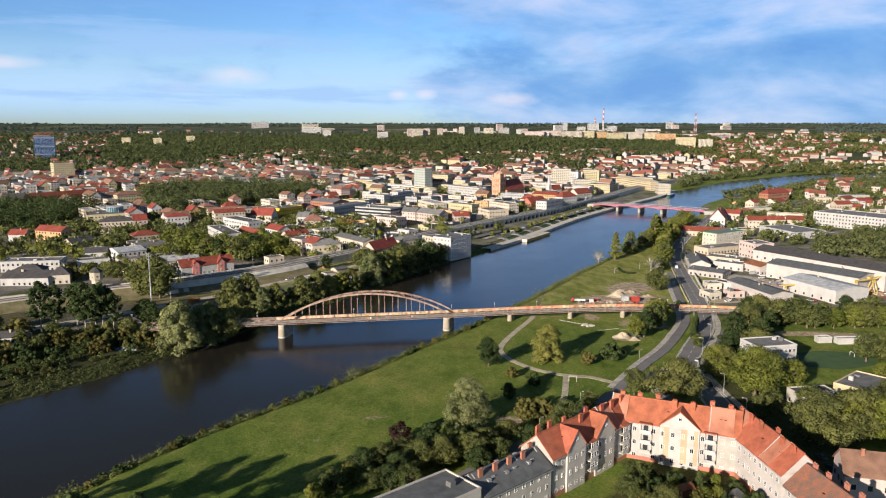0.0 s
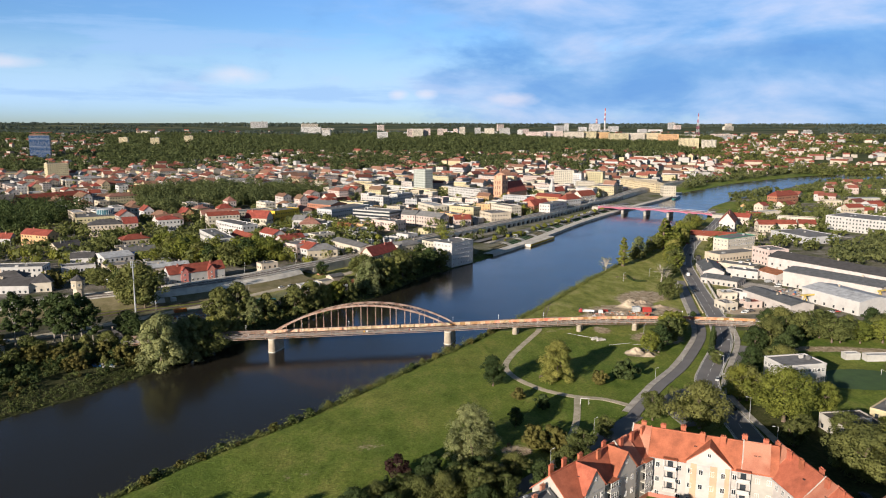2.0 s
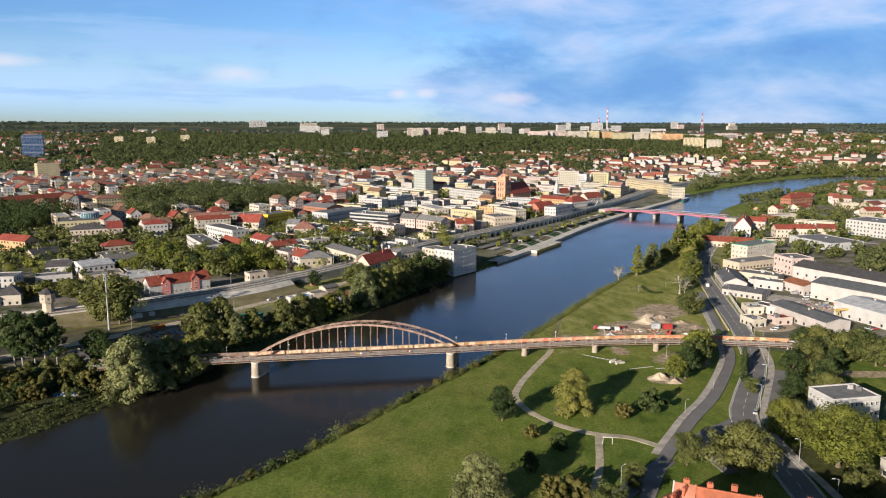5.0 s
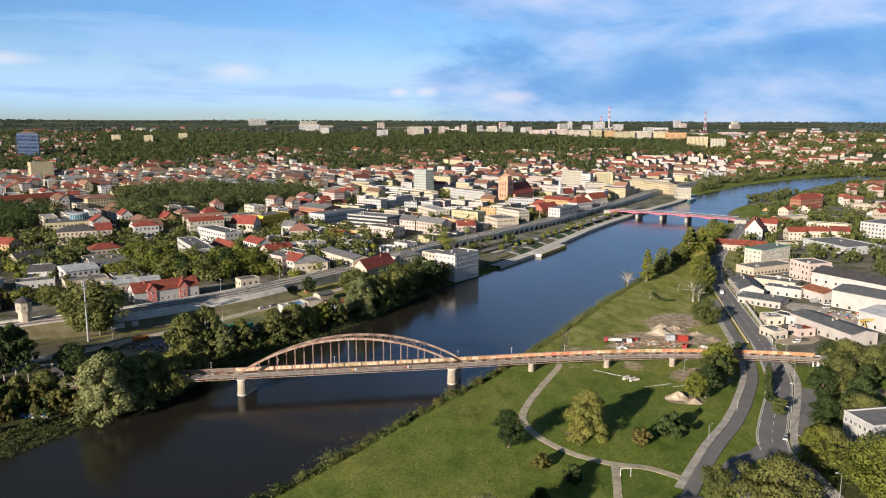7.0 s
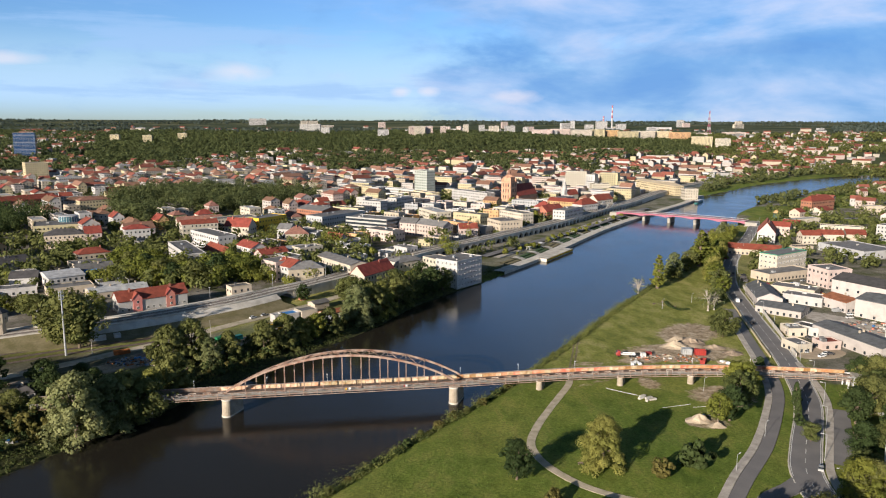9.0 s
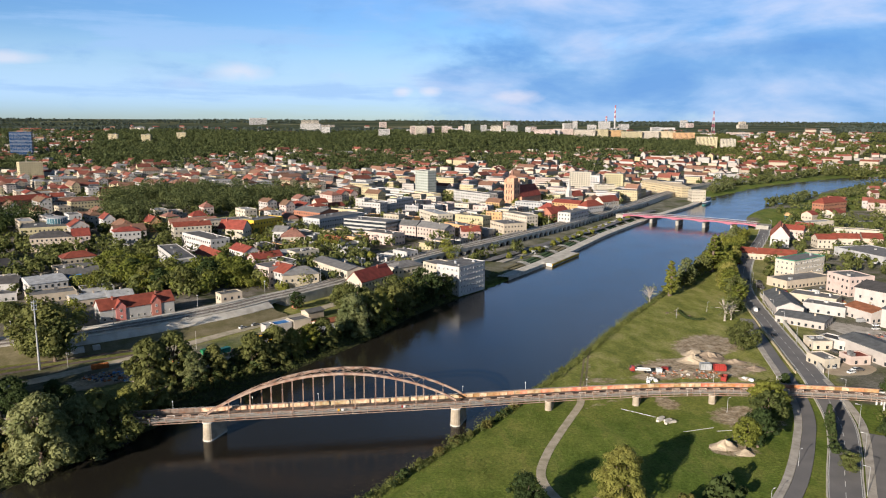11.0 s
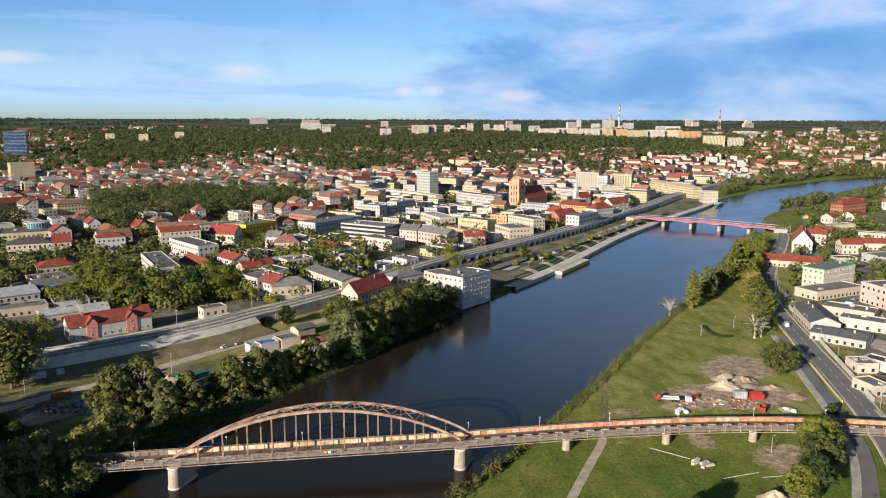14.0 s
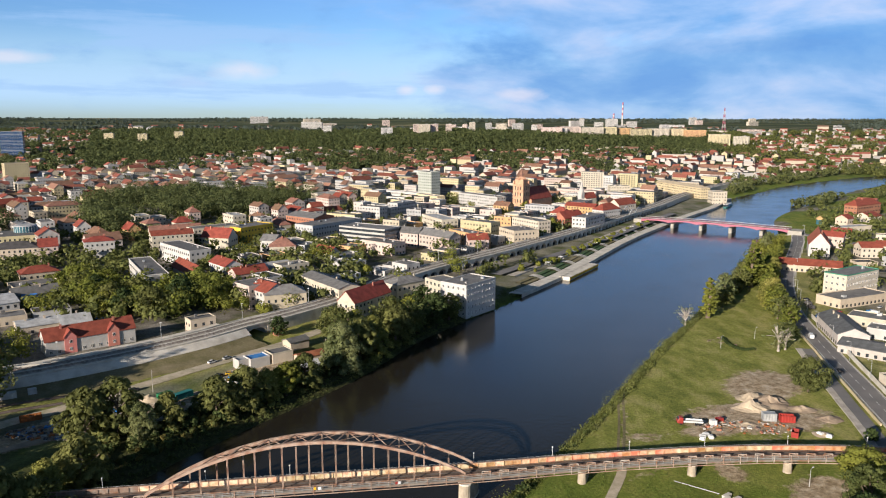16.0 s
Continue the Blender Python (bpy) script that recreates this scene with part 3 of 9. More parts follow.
rough.inputs["From Min"].default_value, rough.inputs["From Max"].default_value = 0.3, 0.7
rough.inputs["To Min"].default_value, rough.inputs["To Max"].default_value = 0.10, 0.20
l.new(rough.outputs[0], b.inputs["Roughness"])
bp = n.new("ShaderNodeBump")
bp.inputs["Strength"].default_value, bp.inputs["Distance"].default_value = 0.26, 0.24
l.new(t1.outputs["Fac"], bp.inputs["Height"])
l.new(bp.outputs[0], b.inputs["Normal"])
g = Geo()
wl_pts, wr_pts = resample([(x - 6, y + 4) for x, y in LEFT_BANK], 20)[0], resample([(x + 6, y - 4) for x, y in RIGHT_BANK], 20)[0]
k = 60
pa = np.stack([np.interp(np.linspace(0, 1, k), np.linspace(0, 1, len(wl_pts)), wl_pts[:, j]) for j in (0, 1)], 1)
pb = np.stack([np.interp(np.linspace(0, 1, k), np.linspace(0, 1, len(wr_pts)), wr_pts[:, j]) for j in (0, 1)], 1)
g.v = [(*p, 0.0) for p in pa] + [(*p, 0.0) for p in pb]
g.f = [(i, k + i, k + i + 1, i + 1) for i in range(k - 1)]
tagged(g.make("water", wm), "dark calm river water reflecting the sky", "river", kind="structure")

# ---- railway bridge ----
DECK = [(-150, 368.0), (-112, 374.5), (-83, 379.5), (-43, 386), (0, 392.8), (40, 400.2), (62, 403.6), (82, 406), (103, 407.2), (128, 406.6), (150, 404.2), (176, 400)]
DZ = 7.1                                # underside of the girders
dpts, dnor, ds = resample(DECK, 0.5)


def on_deck(s, off, z):
    x, y = np.interp(s, ds, dpts[:, 0]), np.interp(s, ds, dpts[:, 1])
    nx_, ny_ = np.interp(s, ds, dnor[:, 0]), np.interp(s, ds, dnor[:, 1])
    return (float(x + nx_ * off), float(y + ny_ * off), z)


def deck_s(x):
    return float(np.interp(x, dpts[:, 0], ds))


bridge = root("railway_bridge", 0, 392.8, 0, 0, "rusty riveted steel railway bridge with a tied arch over the river", "bridge")
bridge.matrix_basis = Matrix.Identity(4)
deck_end = deck_s(168)
line = [on_deck(s, 0, 0)[:2] for s in np.arange(0, deck_end, 3)]
sweep(line, [(-2.6, DZ + 0.5), (2.6, DZ + 0.5), (2.6, DZ + 0.9), (-2.6, DZ + 0.9)], 3, closed=True).make("deck_slab", "dull_steel", bridge)
sweep(line, [(-1.6, DZ + 0.9), (-1.4, DZ + 1.1), (1.4, DZ + 1.1), (1.6, DZ + 0.9)], 3).make("ballast_bed", "ballast", bridge, "grimy brown track bed")
for o in (-0.75, 0.75):
    sweep(line, [(o - 0.05, DZ + 1.1), (o - 0.05, DZ + 1.28), (o + 0.05, DZ + 1.28), (o + 0.05, DZ + 1.1)], 3).make("rail", "rail_steel", bridge)
# main girders: a flange line and separate web panels with stiffeners
for o, side in ((-2.7, -1), (2.7, 1)):
    tall = 1.5 if side < 0 else 2.2
    for z in (DZ, DZ + tall + 0.12):
        sweep(line, [(o - 0.28, z), (o + 0.28, z), (o + 0.28, z + 0.12), (o - 0.28, z + 0.12)], 3, closed=True).make("girder_flange", "bridge_paint", bridge)
    s = 2.0
    while s < deck_end - 3:
        a, c = on_deck(s, o, DZ + 0.12), on_deck(s + 2.62, o, DZ + 0.12)
        g = Geo()
        lo, hi = Vector(a), Vector(c)
        mid = (lo + hi) / 2
        ang = math.degrees(math.atan2(c[1] - a[1], c[0] - a[0]))
        L = (hi - lo).length
        g.box(0, 0, 0, L, 0.06, tall).box(-L / 2 + 0.02, 0, 0, 0.1, 0.5, tall)
        plate = "dull_steel" if side < 0 else "dull_steel" if mid.x < -86 else "cream_plate" if mid.x < 5 or rng.random() < 0.22 else "rust_plate"
        key = ("web", plate, side, round(L, 2))
        if key not in MATS:
            MATS[key] = g.mesh("web_panel", plate)
        ob = new("web_panel", MATS[key])
        ob.parent, ob.matrix_basis = bridge, pose(mid.x, mid.y, mid.z, 0, 0, ang)
        s += 2.65
    # walkway on brackets outside the girder
    w0, w1 = side * 3.05, side * 4.35
    sweep(line, [(min(w0, w1), DZ + 0.85), (max(w0, w1), DZ + 0.85), (max(w0, w1), DZ + 0.97), (min(w0, w1), DZ + 0.97)], 3, closed=True).make("walkway", "concrete", bridge, "grey plank footway beside the track")
    sweep(line, [(w1 - 0.05, DZ + 0.45), (w1 + 0.05, DZ + 0.45), (w1 + 0.05, DZ + 0.95), (w1 - 0.05, DZ + 0.95)], 3, closed=True).make("edge_beam", "dull_steel", bridge)
    g = Geo()
    for s in np.arange(1.5, deck_end - 2, 2.65):
        g.beam(on_deck(s, side * 2.9, DZ + 0.3), on_deck(s, w1, DZ + 0.8), 0.14)
    g.make("brackets", "bridge_paint", bridge, kind="stuff")
    for zz in (1.45, 1.95):
        sweep(line, [(w1 - 0.03, DZ + zz), (w1 + 0.03, DZ + zz), (w1 + 0.03, DZ + zz + 0.07), (w1 - 0.03, DZ + zz + 0.07)], 3, closed=True).make("handrail", "grey_steel", bridge)
    post = Geo().box(0, 0, 0, 0.08, 0.08, 1.1).mesh("rail_post", "grey_steel")
    for s in np.arange(1.5, deck_end - 2, 2.65):
        ob = new("rail_post", post)
        ob.parent, ob.matrix_basis = bridge, Matrix.Translation(on_deck(s, w1, DZ + 0.95))
# cross girders and the bracket frames beside the near girder
cross = Geo().box(0, 0, 0, 0.35, 5.2, 0.6).mesh("cross_girder", "dull_steel")
loop_frame = Geo().beam((-1.3, 0, 0), (-1.3, 0, 0.75), 0.16).beam((-1.3, 0, 0.75), (1.3, 0, 0.75), 0.2).beam((1.3, 0, 0.75), (1.3, 0, 0), 0.16).beam((-1.3, 0, 0.1), (1.3, 0, 0.6), 0.1).mesh("girder_frame", "weathered_white")
for s in np.arange(3.3, deck_end - 3, 5.3):
    p, q = on_deck(s, 0, DZ - 0.05), on_deck(s + 1, 0, 0)
    ang = math.degrees(math.atan2(q[1] - p[1], q[0] - p[0]))
    ob = new("cross_girder", cross)
    ob.parent, ob.matrix_basis = bridge, pose(*p, 0, 0, ang)
    if not -82 < p[0] < 6:
        p = on_deck(s, -3.0, DZ + 1.6)
        ob = new("girder_frame", loop_frame)
        ob.parent, ob.matrix_basis = bridge, pose(*p, 0, 0, ang)
# the two arch ribs, their hangers and the bracing between them
SA, SB, RISE = deck_s(-82.5), deck_s(4.0), 12.2
NP = 12


def arch_z(t):
    return DZ + 2.3 + RISE * (1 - (2 * t - 1) ** 2) ** 0.92


for o, sk in ((-3.0, 0.0), (3.0, 3.5)):
    SA, SB = deck_s(-82.5) + sk, deck_s(4.0) + sk
    g = Geo()
    k = 64
    ring = []
    for i in range(k + 1):
        t = i / k
        th = 0.7 + 0.15 * abs(2 * t - 1)
        z = arch_z(t)
        ring += [on_deck(SA + (SB - SA) * t, o - 0.3, z - th / 2), on_deck(SA + (SB - SA) * t, o + 0.3, z - th / 2),
                 on_deck(SA + (SB - SA) * t, o + 0.3, z + th / 2), on_deck(SA + (SB - SA) * t, o - 0.3, z + th / 2)]
    g.add(ring, [(4 * i + j, 4 * i + (j + 1) % 4, 4 * i + 4 + (j + 1) % 4, 4 * i + 4 + j) for i in range(k) for j in range(4)])
    g.make("arch_rib", "bridge_paint", bridge, "weathered brown steel arch rib")
    g = Geo()
    for dzv in (0.4, -0.4):
        for i in range(k):
            t, u = i / k, (i + 1) / k
            g.beam(on_deck(SA + (SB - SA) * t, o, arch_z(t) + dzv), on_deck(SA + (SB - SA) * u, o, arch_z(u) + dzv), 0.75, 0.07)
    g.make("rib_flange", "bridge_paint", bridge)
    for i in range(1, NP):
        t = i / NP
        s = SA + (SB - SA) * t
        g = Geo()
        for e in (-0.13, 0.13):
            g.beam(on_deck(s + e, o, DZ + 0.3), on_deck(s + e, o, arch_z(t) - 0.4), 0.12, 0.3)
        g.make("hanger", "bridge_paint", bridge)
for i in range(2, NP - 1):
    t, u = i / NP, (i + 1) / NP
    s, s2 = SA + (SB - SA) * t, SA + (SB - SA) * u
    g = Geo().beam(on_deck(s - 3.5, -3, arch_z(t) + 0.3), on_deck(s, 3, arch_z(t) + 0.3), 0.25)
    if i < NP - 2:
        a, c = (-3, 3) if i % 2 else (3, -3)
        m = on_deck((s + s2) / 2 - 1.75, 0, (arch_z(t) + arch_z(u)) / 2 + 0.3)
        g.beam(on_deck(s - 3.5, -3, arch_z(t) + 0.3), m, 0.16).beam(on_deck(s, 3, arch_z(t) + 0.3), m, 0.16).beam(m, on_deck(s2 - 3.5, -3, arch_z(u) + 0.3), 0.16).beam(m, on_deck(s2, 3, arch_z(u) + 0.3), 0.16)
    g.make("wind_brace", "bridge_paint", bridge)
# stanchions standing on the edge of the near footway
stanchion = {m_: Geo().box(0, 0, 0, 0.16, 0.16, 2.3).mesh("stanchion", m_) for m_ in ("bridge_paint", "weathered_white")}
for s in np.arange(2.0, deck_end - 3, 5.3):
    p = on_deck(s, -4.46, DZ - 0.05)
    ob = new("stanchion", stanchion["bridge_paint" if -84 < p[0] < 6 else "weathered_white"])
    ob.parent, ob.matrix_basis = bridge, Matrix.Translation(p)
sweep(line, [(-4.55, DZ - 0.15), (-4.35, DZ - 0.15), (-4.35, DZ + 0.05), (-4.55, DZ + 0.05)], 3, closed=True).make("bottom_rail", "bridge_paint", bridge, "rusty bottom rail")
# lamp posts along the far footway
lamp = Geo().cyl(0, 0, 0, 0.07, 0.05, 3.6, 8).cyl(0, 0, 3.6, 0.22, 0.2, 0.3, 8).mesh("lamp_post", "white_paint")
for x in (-95, -68, -45, 8, 32, 56, 80, 106, 130):
    ob = new("lamp_post", lamp)
    ob.parent, ob.matrix_basis = bridge, Matrix.Translation(on_deck(deck_s(x), 4.35, DZ + 0.95))
for x, c in ((-38, "yellow_paint"), (-36.6, "white_paint"), (-15.5, "red_paint"), (-14.8, "white_paint")):
    g = Geo()
    p = on_deck(deck_s(x), -4.45, DZ + 1.2)
    g.box(p[0], p[1], p[2], 0.8, 0.06, 0.8, 9)
    g.make("navigation_sign", c, bridge)


def pier(x, w, length, z0, z1, name, label):
    """A rounded stone pier under the deck with a cap course."""
    p, q = on_deck(deck_s(x), 0, 0), on_deck(deck_s(x) + 1, 0, 0)
    ang = math.degrees(math.atan2(q[1] - p[1], q[0] - p[0]))
    r = root(name, p[0], p[1], 0, ang - 28, label, "bridge pier", "piers of the railway bridge")

    def ring(wd, ln):
        out = []
        for sgn in (-1, 1):
            for k in range(9):
                a = math.pi * k / 8
                out.append((sgn * wd / 2 * math.cos(a), sgn * (ln / 2 - wd / 2 + wd / 2 * math.sin(a))))
        return out
    g = Geo()
    a, b_ = ring(w, length), ring(w * 0.88, length * 0.95)
    n_ = len(a)
    g.add([(*p_, z0) for p_ in a] + [(*p_, z1 - 0.6) for p_ in b_], [tuple(range(n_ - 1, -1, -1)), tuple(range(n_, 2 * n_))] + [(i, (i + 1) % n_, n_ + (i + 1) % n_, n_ + i) for i in range(n_)])
    g.make("shaft", "pier_stone", r)
    Geo().prism(ring(w * 1.02, length * 0.99), z1 - 0.6, z1 - 0.15).make("cap", "pale_concrete", r)
    Geo().prism(ring(w * 1.04, length * 1.01), z0, 0.5 if z0 < 0 else z0 + 1.5).make("footing", "pale_concrete", r, "pale tide-marked footing")
    Geo().box(0, -2.7, z1 - 0.15, 0.8, 0.8, 0.3).box(0, 2.7, z1 - 0.15, 0.8, 0.8, 0.3).make("bearing", "dull_steel", r)


for x in (-80.6, 5.6):
    pier(x, 4.0, 11.5, -3, DZ - 0.1, "river_pier", "tall rounded stone pier standing in the dark river")
for x in (40.2, 74.5, 104.6):
    pier(x, 2.8, 8.0, 1.0, DZ - 0.1, "land_pier", "rounded stone bridge pier on the meadow")
pier(-113, 4.0, 9.0, 0, DZ - 0.1, "bank_pier", "shaded stone abutment pier on the wooded bank")
r = root("bridge_abutment", 168, 401.6, 2.5, -8, "white trestle end and stone abutment of the railway bridge", "abutment")
Geo().box(4, 0, 0, 6, 8.6, 5.6).make("abutment_block", "concrete", r)
for dxx in (-1.6, 0.2):
    for dyy in (-3.2, 3.2):
        Geo().box(dxx, dyy, 0, 0.5, 0.5, 5.6).make("trestle_post", "white_paint", r)
Geo().box(-0.7, -3.2, 5.2, 3.0, 0.5, 0.5).box(-0.7, 3.2, 5.2, 3.0, 0.5, 0.5).make("trestle_cap", "white_paint", r)

# ---- roads and paths ----


def road(name, poly, w, mat, label, lift=0.12, step=4, category="road"):
    k = max(2, int(w / 3) + 1)
    prof = [(w / 2 - w * i / k, lift) for i in range(k + 1)]
    prof = [(w / 2, -0.4)] + prof + [(-w / 2, -0.4)]
    def base(x, y):
        return gz(x, y) + 0.16
    return tagged(sweep(poly, prof, step, base).make(name, mat), label, category, kind="structure")


MAIN = [(99, 205), (105, 240), (109, 275), (109.5, 300), (113, 323), (122, 343), (134, 366), (143.5, 387), (150, 408), (158, 438), (167, 482), (179, 540), (190, 588), (205, 632), (230, 690), (262, 752), (300, 826), (325, 880)]
road("road", MAIN, 9.4, "asphalt", "dark grey two-lane asphalt road with white lane lines")
road("old_road", [(60, 262), (74, 290), (92, 319), (108, 342), (123, 368.5), (136, 396), (145.5, 430), (156.5, 480), (167.5, 528)], 4.4, "asphalt", "grey asphalt service road beside the main road", 0.16)
road("link_road", [(112, 322), (104, 315), (95, 308.5), (90, 301), (90, 290), (92, 278)], 6, "asphalt", "short grey link road at the junction", 0.2)
road("pavement", [(113, 226), (116.5, 262), (116.3, 290), (117.5, 309), (121.5, 326), (134, 351), (146, 375), (153.5, 395), (161, 432)], 2.6, "paving", "pale paved footway beside the road", 0.2, category="pavement")
road("street", [(-40, 168), (0, 205), (25, 232), (46, 256), (62, 274), (74, 288)], 6, "asphalt", "shaded grey street behind the red-roofed tenements", 0.1)
road("footpath", [(53.5, 408), (51.5, 401), (41.5, 378.6), (33.2, 358), (29.9, 343), (33.8, 328.5), (41.6, 317.3), (50, 311), (57.5, 307.5), (66, 305), (76, 297)], 2.9, "gravel_path", "pale gravel footpath winding over the meadow", -0.05, 2, "path")
road("side_path", [(55.5, 307), (51, 284), (46, 268), (40, 250)], 2.6, "gravel_path", "pale gravel path to the play corner", -0.05, 2, "path")
for off in (-4.4, 0, 4.4):
    pts, nor, at_ = resample(MAIN, 2.0)
    g = Geo()
    for i in range(len(pts) - 1):
        if off or i % 4 < 2:
            a = pts[i, :2] + nor[i] * off
            c = pts[i + 1, :2] + nor[i + 1] * off
            n0, n1 = nor[i] * 0.1, nor[i + 1] * 0.1
            g.add([(*(a - n0), gz(*a) + 0.3), (*(c - n1), gz(*c) + 0.3), (*(c + n1), gz(*c) + 0.3), (*(a + n0), gz(*a) + 0.3)], [(0, 1, 2, 3)])
    tagged(g.make("lane_line", "line_paint"), "white painted lane line on the asphalt", "road marking", kind="structure")
for off in (-4.95, 4.95):
    tagged(sweep(MAIN, [(off - 0.2, 0), (off - 0.2, 0.36), (off + 0.2, 0.36), (off + 0.2, 0)], 4, lambda x, y: gz(x, y)).make("kerb", "pale_concrete"), "pale concrete kerb along the road", "kerb", kind="structure")
OLD = [(60, 262), (74, 290), (92, 319), (108, 342), (123, 368.5), (136, 396), (145.5, 430), (156.5, 480), (167.5, 528)]
for off, wd in ((3.6, 2.6),):
    tagged(sweep(OLD[1:], [(off - wd / 2, 0), (off - wd / 2, 0.42), (off + wd / 2, 0.42), (off + wd / 2, 0)], 4, lambda x, y: gz(x, y)).make("pavement", "paving"), "pale paved footway beside the service road", "pavement", kind="structure")
tagged(sweep([(127, 330), (134, 343), (143, 361), (150, 376)], [(-3.6, 0.3), (2.6, 0.3)], 4, gz).make("car_park", "asphalt"), "small grey asphalt parking strip", "car park", kind="structure")
road("bridge_approach", [(318, 886), (345, 868), (380, 858), (430, 852), (500, 838), (600, 810)], 13, "asphalt", "wide grey road leading off the river bridge", 0.3)
road("ring_road", [(372, 860), (378, 895), (400, 925), (440, 940), (500, 935), (580, 915)], 9, "asphalt", "grey road curving round the roundabout", 0.3)
road("side_street", [(345, 866), (352, 820), (368, 770), (400, 720)], 8, "asphalt", "grey side street between the stores", 0.3)
for o in (-0.9, 0.9):
    tagged(sweep([(53.5, 410), (58, 428), (62, 445), (68, 472), (78, 505), (92, 540), (104, 566)], [(o - 0.45, 0.07), (o + 0.45, 0.07)], 3, gz).make("wheel_track", "dry_grass"), "worn earth wheel track over the meadow", "track", kind="structure")
# yellow crash barrier between the two roads
barrier = root("barrier", 0, 0, 0, 0, "long pale yellow concrete barrier along the road", "barrier")
sweep([(152, 440), (161.5, 486), (173, 540), (180, 570)], [(-0.3, 0), (0.3, 0), (0.15, 1.1), (-0.15, 1.1)], 4, lambda x, y: gz(x, y) + 0.1, True).make("barrier_wall", "wall_yellowc", barrier)

# ---- elevated railway along the town bank ----
NEAR = [(-300.0, 376.0), (-250.0, 416.0), (-204.0, 449.0), (-173.0, 467.5), (-161.0, 475.5), (-143.5, 490.0), (-125.0, 508.0), (-110.0, 525.0), (-96.3, 544.6), (-82.2, 561.2), (-62.5, 589.3), (-46.8, 618.3), (-21.3, 666.0), (0, 698), (27, 731), (60, 775), (125, 866), (183, 960), (246, 1056), (320, 1184), (420, 1330), (560, 1480)]
VZ, VW = 8.8, 13.8
viaduct = root("railway_viaduct", 0, 0, 0, 0, "long pale concrete railway viaduct with rounded arches", "viaduct")
vp, vn, vs = resample(NEAR, 1.0)


def on_via(s, off, z):
    return (float(np.interp(s, vs, vp[:, 0]) + np.interp(s, vs, vn[:, 0]) * off), float(np.interp(s, vs, vp[:, 1]) + np.interp(s, vs, vn[:, 1]) * off), z)


def via_s(x):
    return float(np.interp(x, vp[:, 0], vs))


full = [on_via(s, 0, 0)[:2] for s in np.arange(0, vs[-1], 6)]
sweep(full, [(0, VZ - 0.8), (VW, VZ - 0.8), (VW, VZ - 0.1), (0, VZ - 0.1)], 6, closed=True).make("deck_slab", "pale_concrete", viaduct)
for o in (4.8, 10.2):
    sweep(full, [(o - 1.7, VZ - 0.1), (o - 1.4, VZ + 0.2), (o + 1.4, VZ + 0.2), (o + 1.7, VZ - 0.1)], 6).make("ballast_bed", "pale_ballast", viaduct, "pale brown ballast bed")
for o in (-0.15, VW - 0.15):
    sweep(full, [(o, VZ - 0.1), (o + 0.35, VZ - 0.1), (o + 0.35, VZ + 0.55), (o, VZ + 0.55)], 6, closed=True).make("parapet", "pale_concrete", viaduct)
for o in (4.08, 5.52, 9.48, 10.92):
    sweep(full, [(o - 0.05, VZ + 0.2), (o - 0.05, VZ + 0.38), (o + 0.05, VZ + 0.38), (o + 0.05, VZ + 0.2)], 6).make("rail", "rail_steel", viaduct)
ARC0, ARC1 = via_s(-23), via_s(262)
BIG = via_s(-95)
# the deck is wider beside the station
sweep([on_via(s, 0, 0)[:2] for s in np.linspace(0, BIG - 9, 40)], [(VW - 0.3, 2), (VW + 5, 2), (VW + 5, VZ - 0.05), (VW + 4.6, VZ - 0.05), (VW + 4.6, VZ - 0.16), (VW - 0.3, VZ - 0.16)], 5, closed=True).make("platform", "pale_concrete", viaduct, "pale concrete platform strip")
for a, c in ((0, BIG - 6.5), (BIG + 6.5, ARC0), (ARC1, vs[-1])):
    sweep([on_via(s, 0, 0)[:2] for s in np.linspace(a, c, max(2, int((c - a) / 8)))], [(0.1, 0), (VW - 0.1, 0), (VW - 0.1, VZ - 0.8), (0.1, VZ - 0.8)], 8, closed=True).make("retaining_wall", "pale_concrete", viaduct, "pale concrete retaining wall")


sweep([on_via(s, 0, 0)[:2] for s in np.linspace(via_s(-182), BIG - 7, 30)], [(-0.15, VZ - 0.15), (-0.8, VZ - 0.4), (-4.2, VZ - 2.6), (-4.4, VZ - 3.6)], 6).make("sloping_revetment", "pale_concrete", viaduct, "pale sloping concrete revetment")


tagged(sweep([on_via(s, 0, 0)[:2] for s in np.linspace(0, via_s(-181), 24)], [(0.6, VZ + 0.1), (-0.6, VZ + 0.1), (-5, VZ - 2.2), (-12, 4.6), (-20, 2.4)], 5).make("embankment", "dry_grass"), "dry grassy embankment under the station tracks", "embankment", kind="structure")
tagged(sweep([on_via(s, 0, 0)[:2] for s in np.linspace(via_s(-183), BIG - 8, 30)], [(-4.1, VZ - 2.75), (-8, VZ - 4.2), (-15, 4.2), (-19, 2.6)], 5).make("embankment", "dry_grass"), "dry grassy embankment below the railway wall", "embankment", kind="structure")


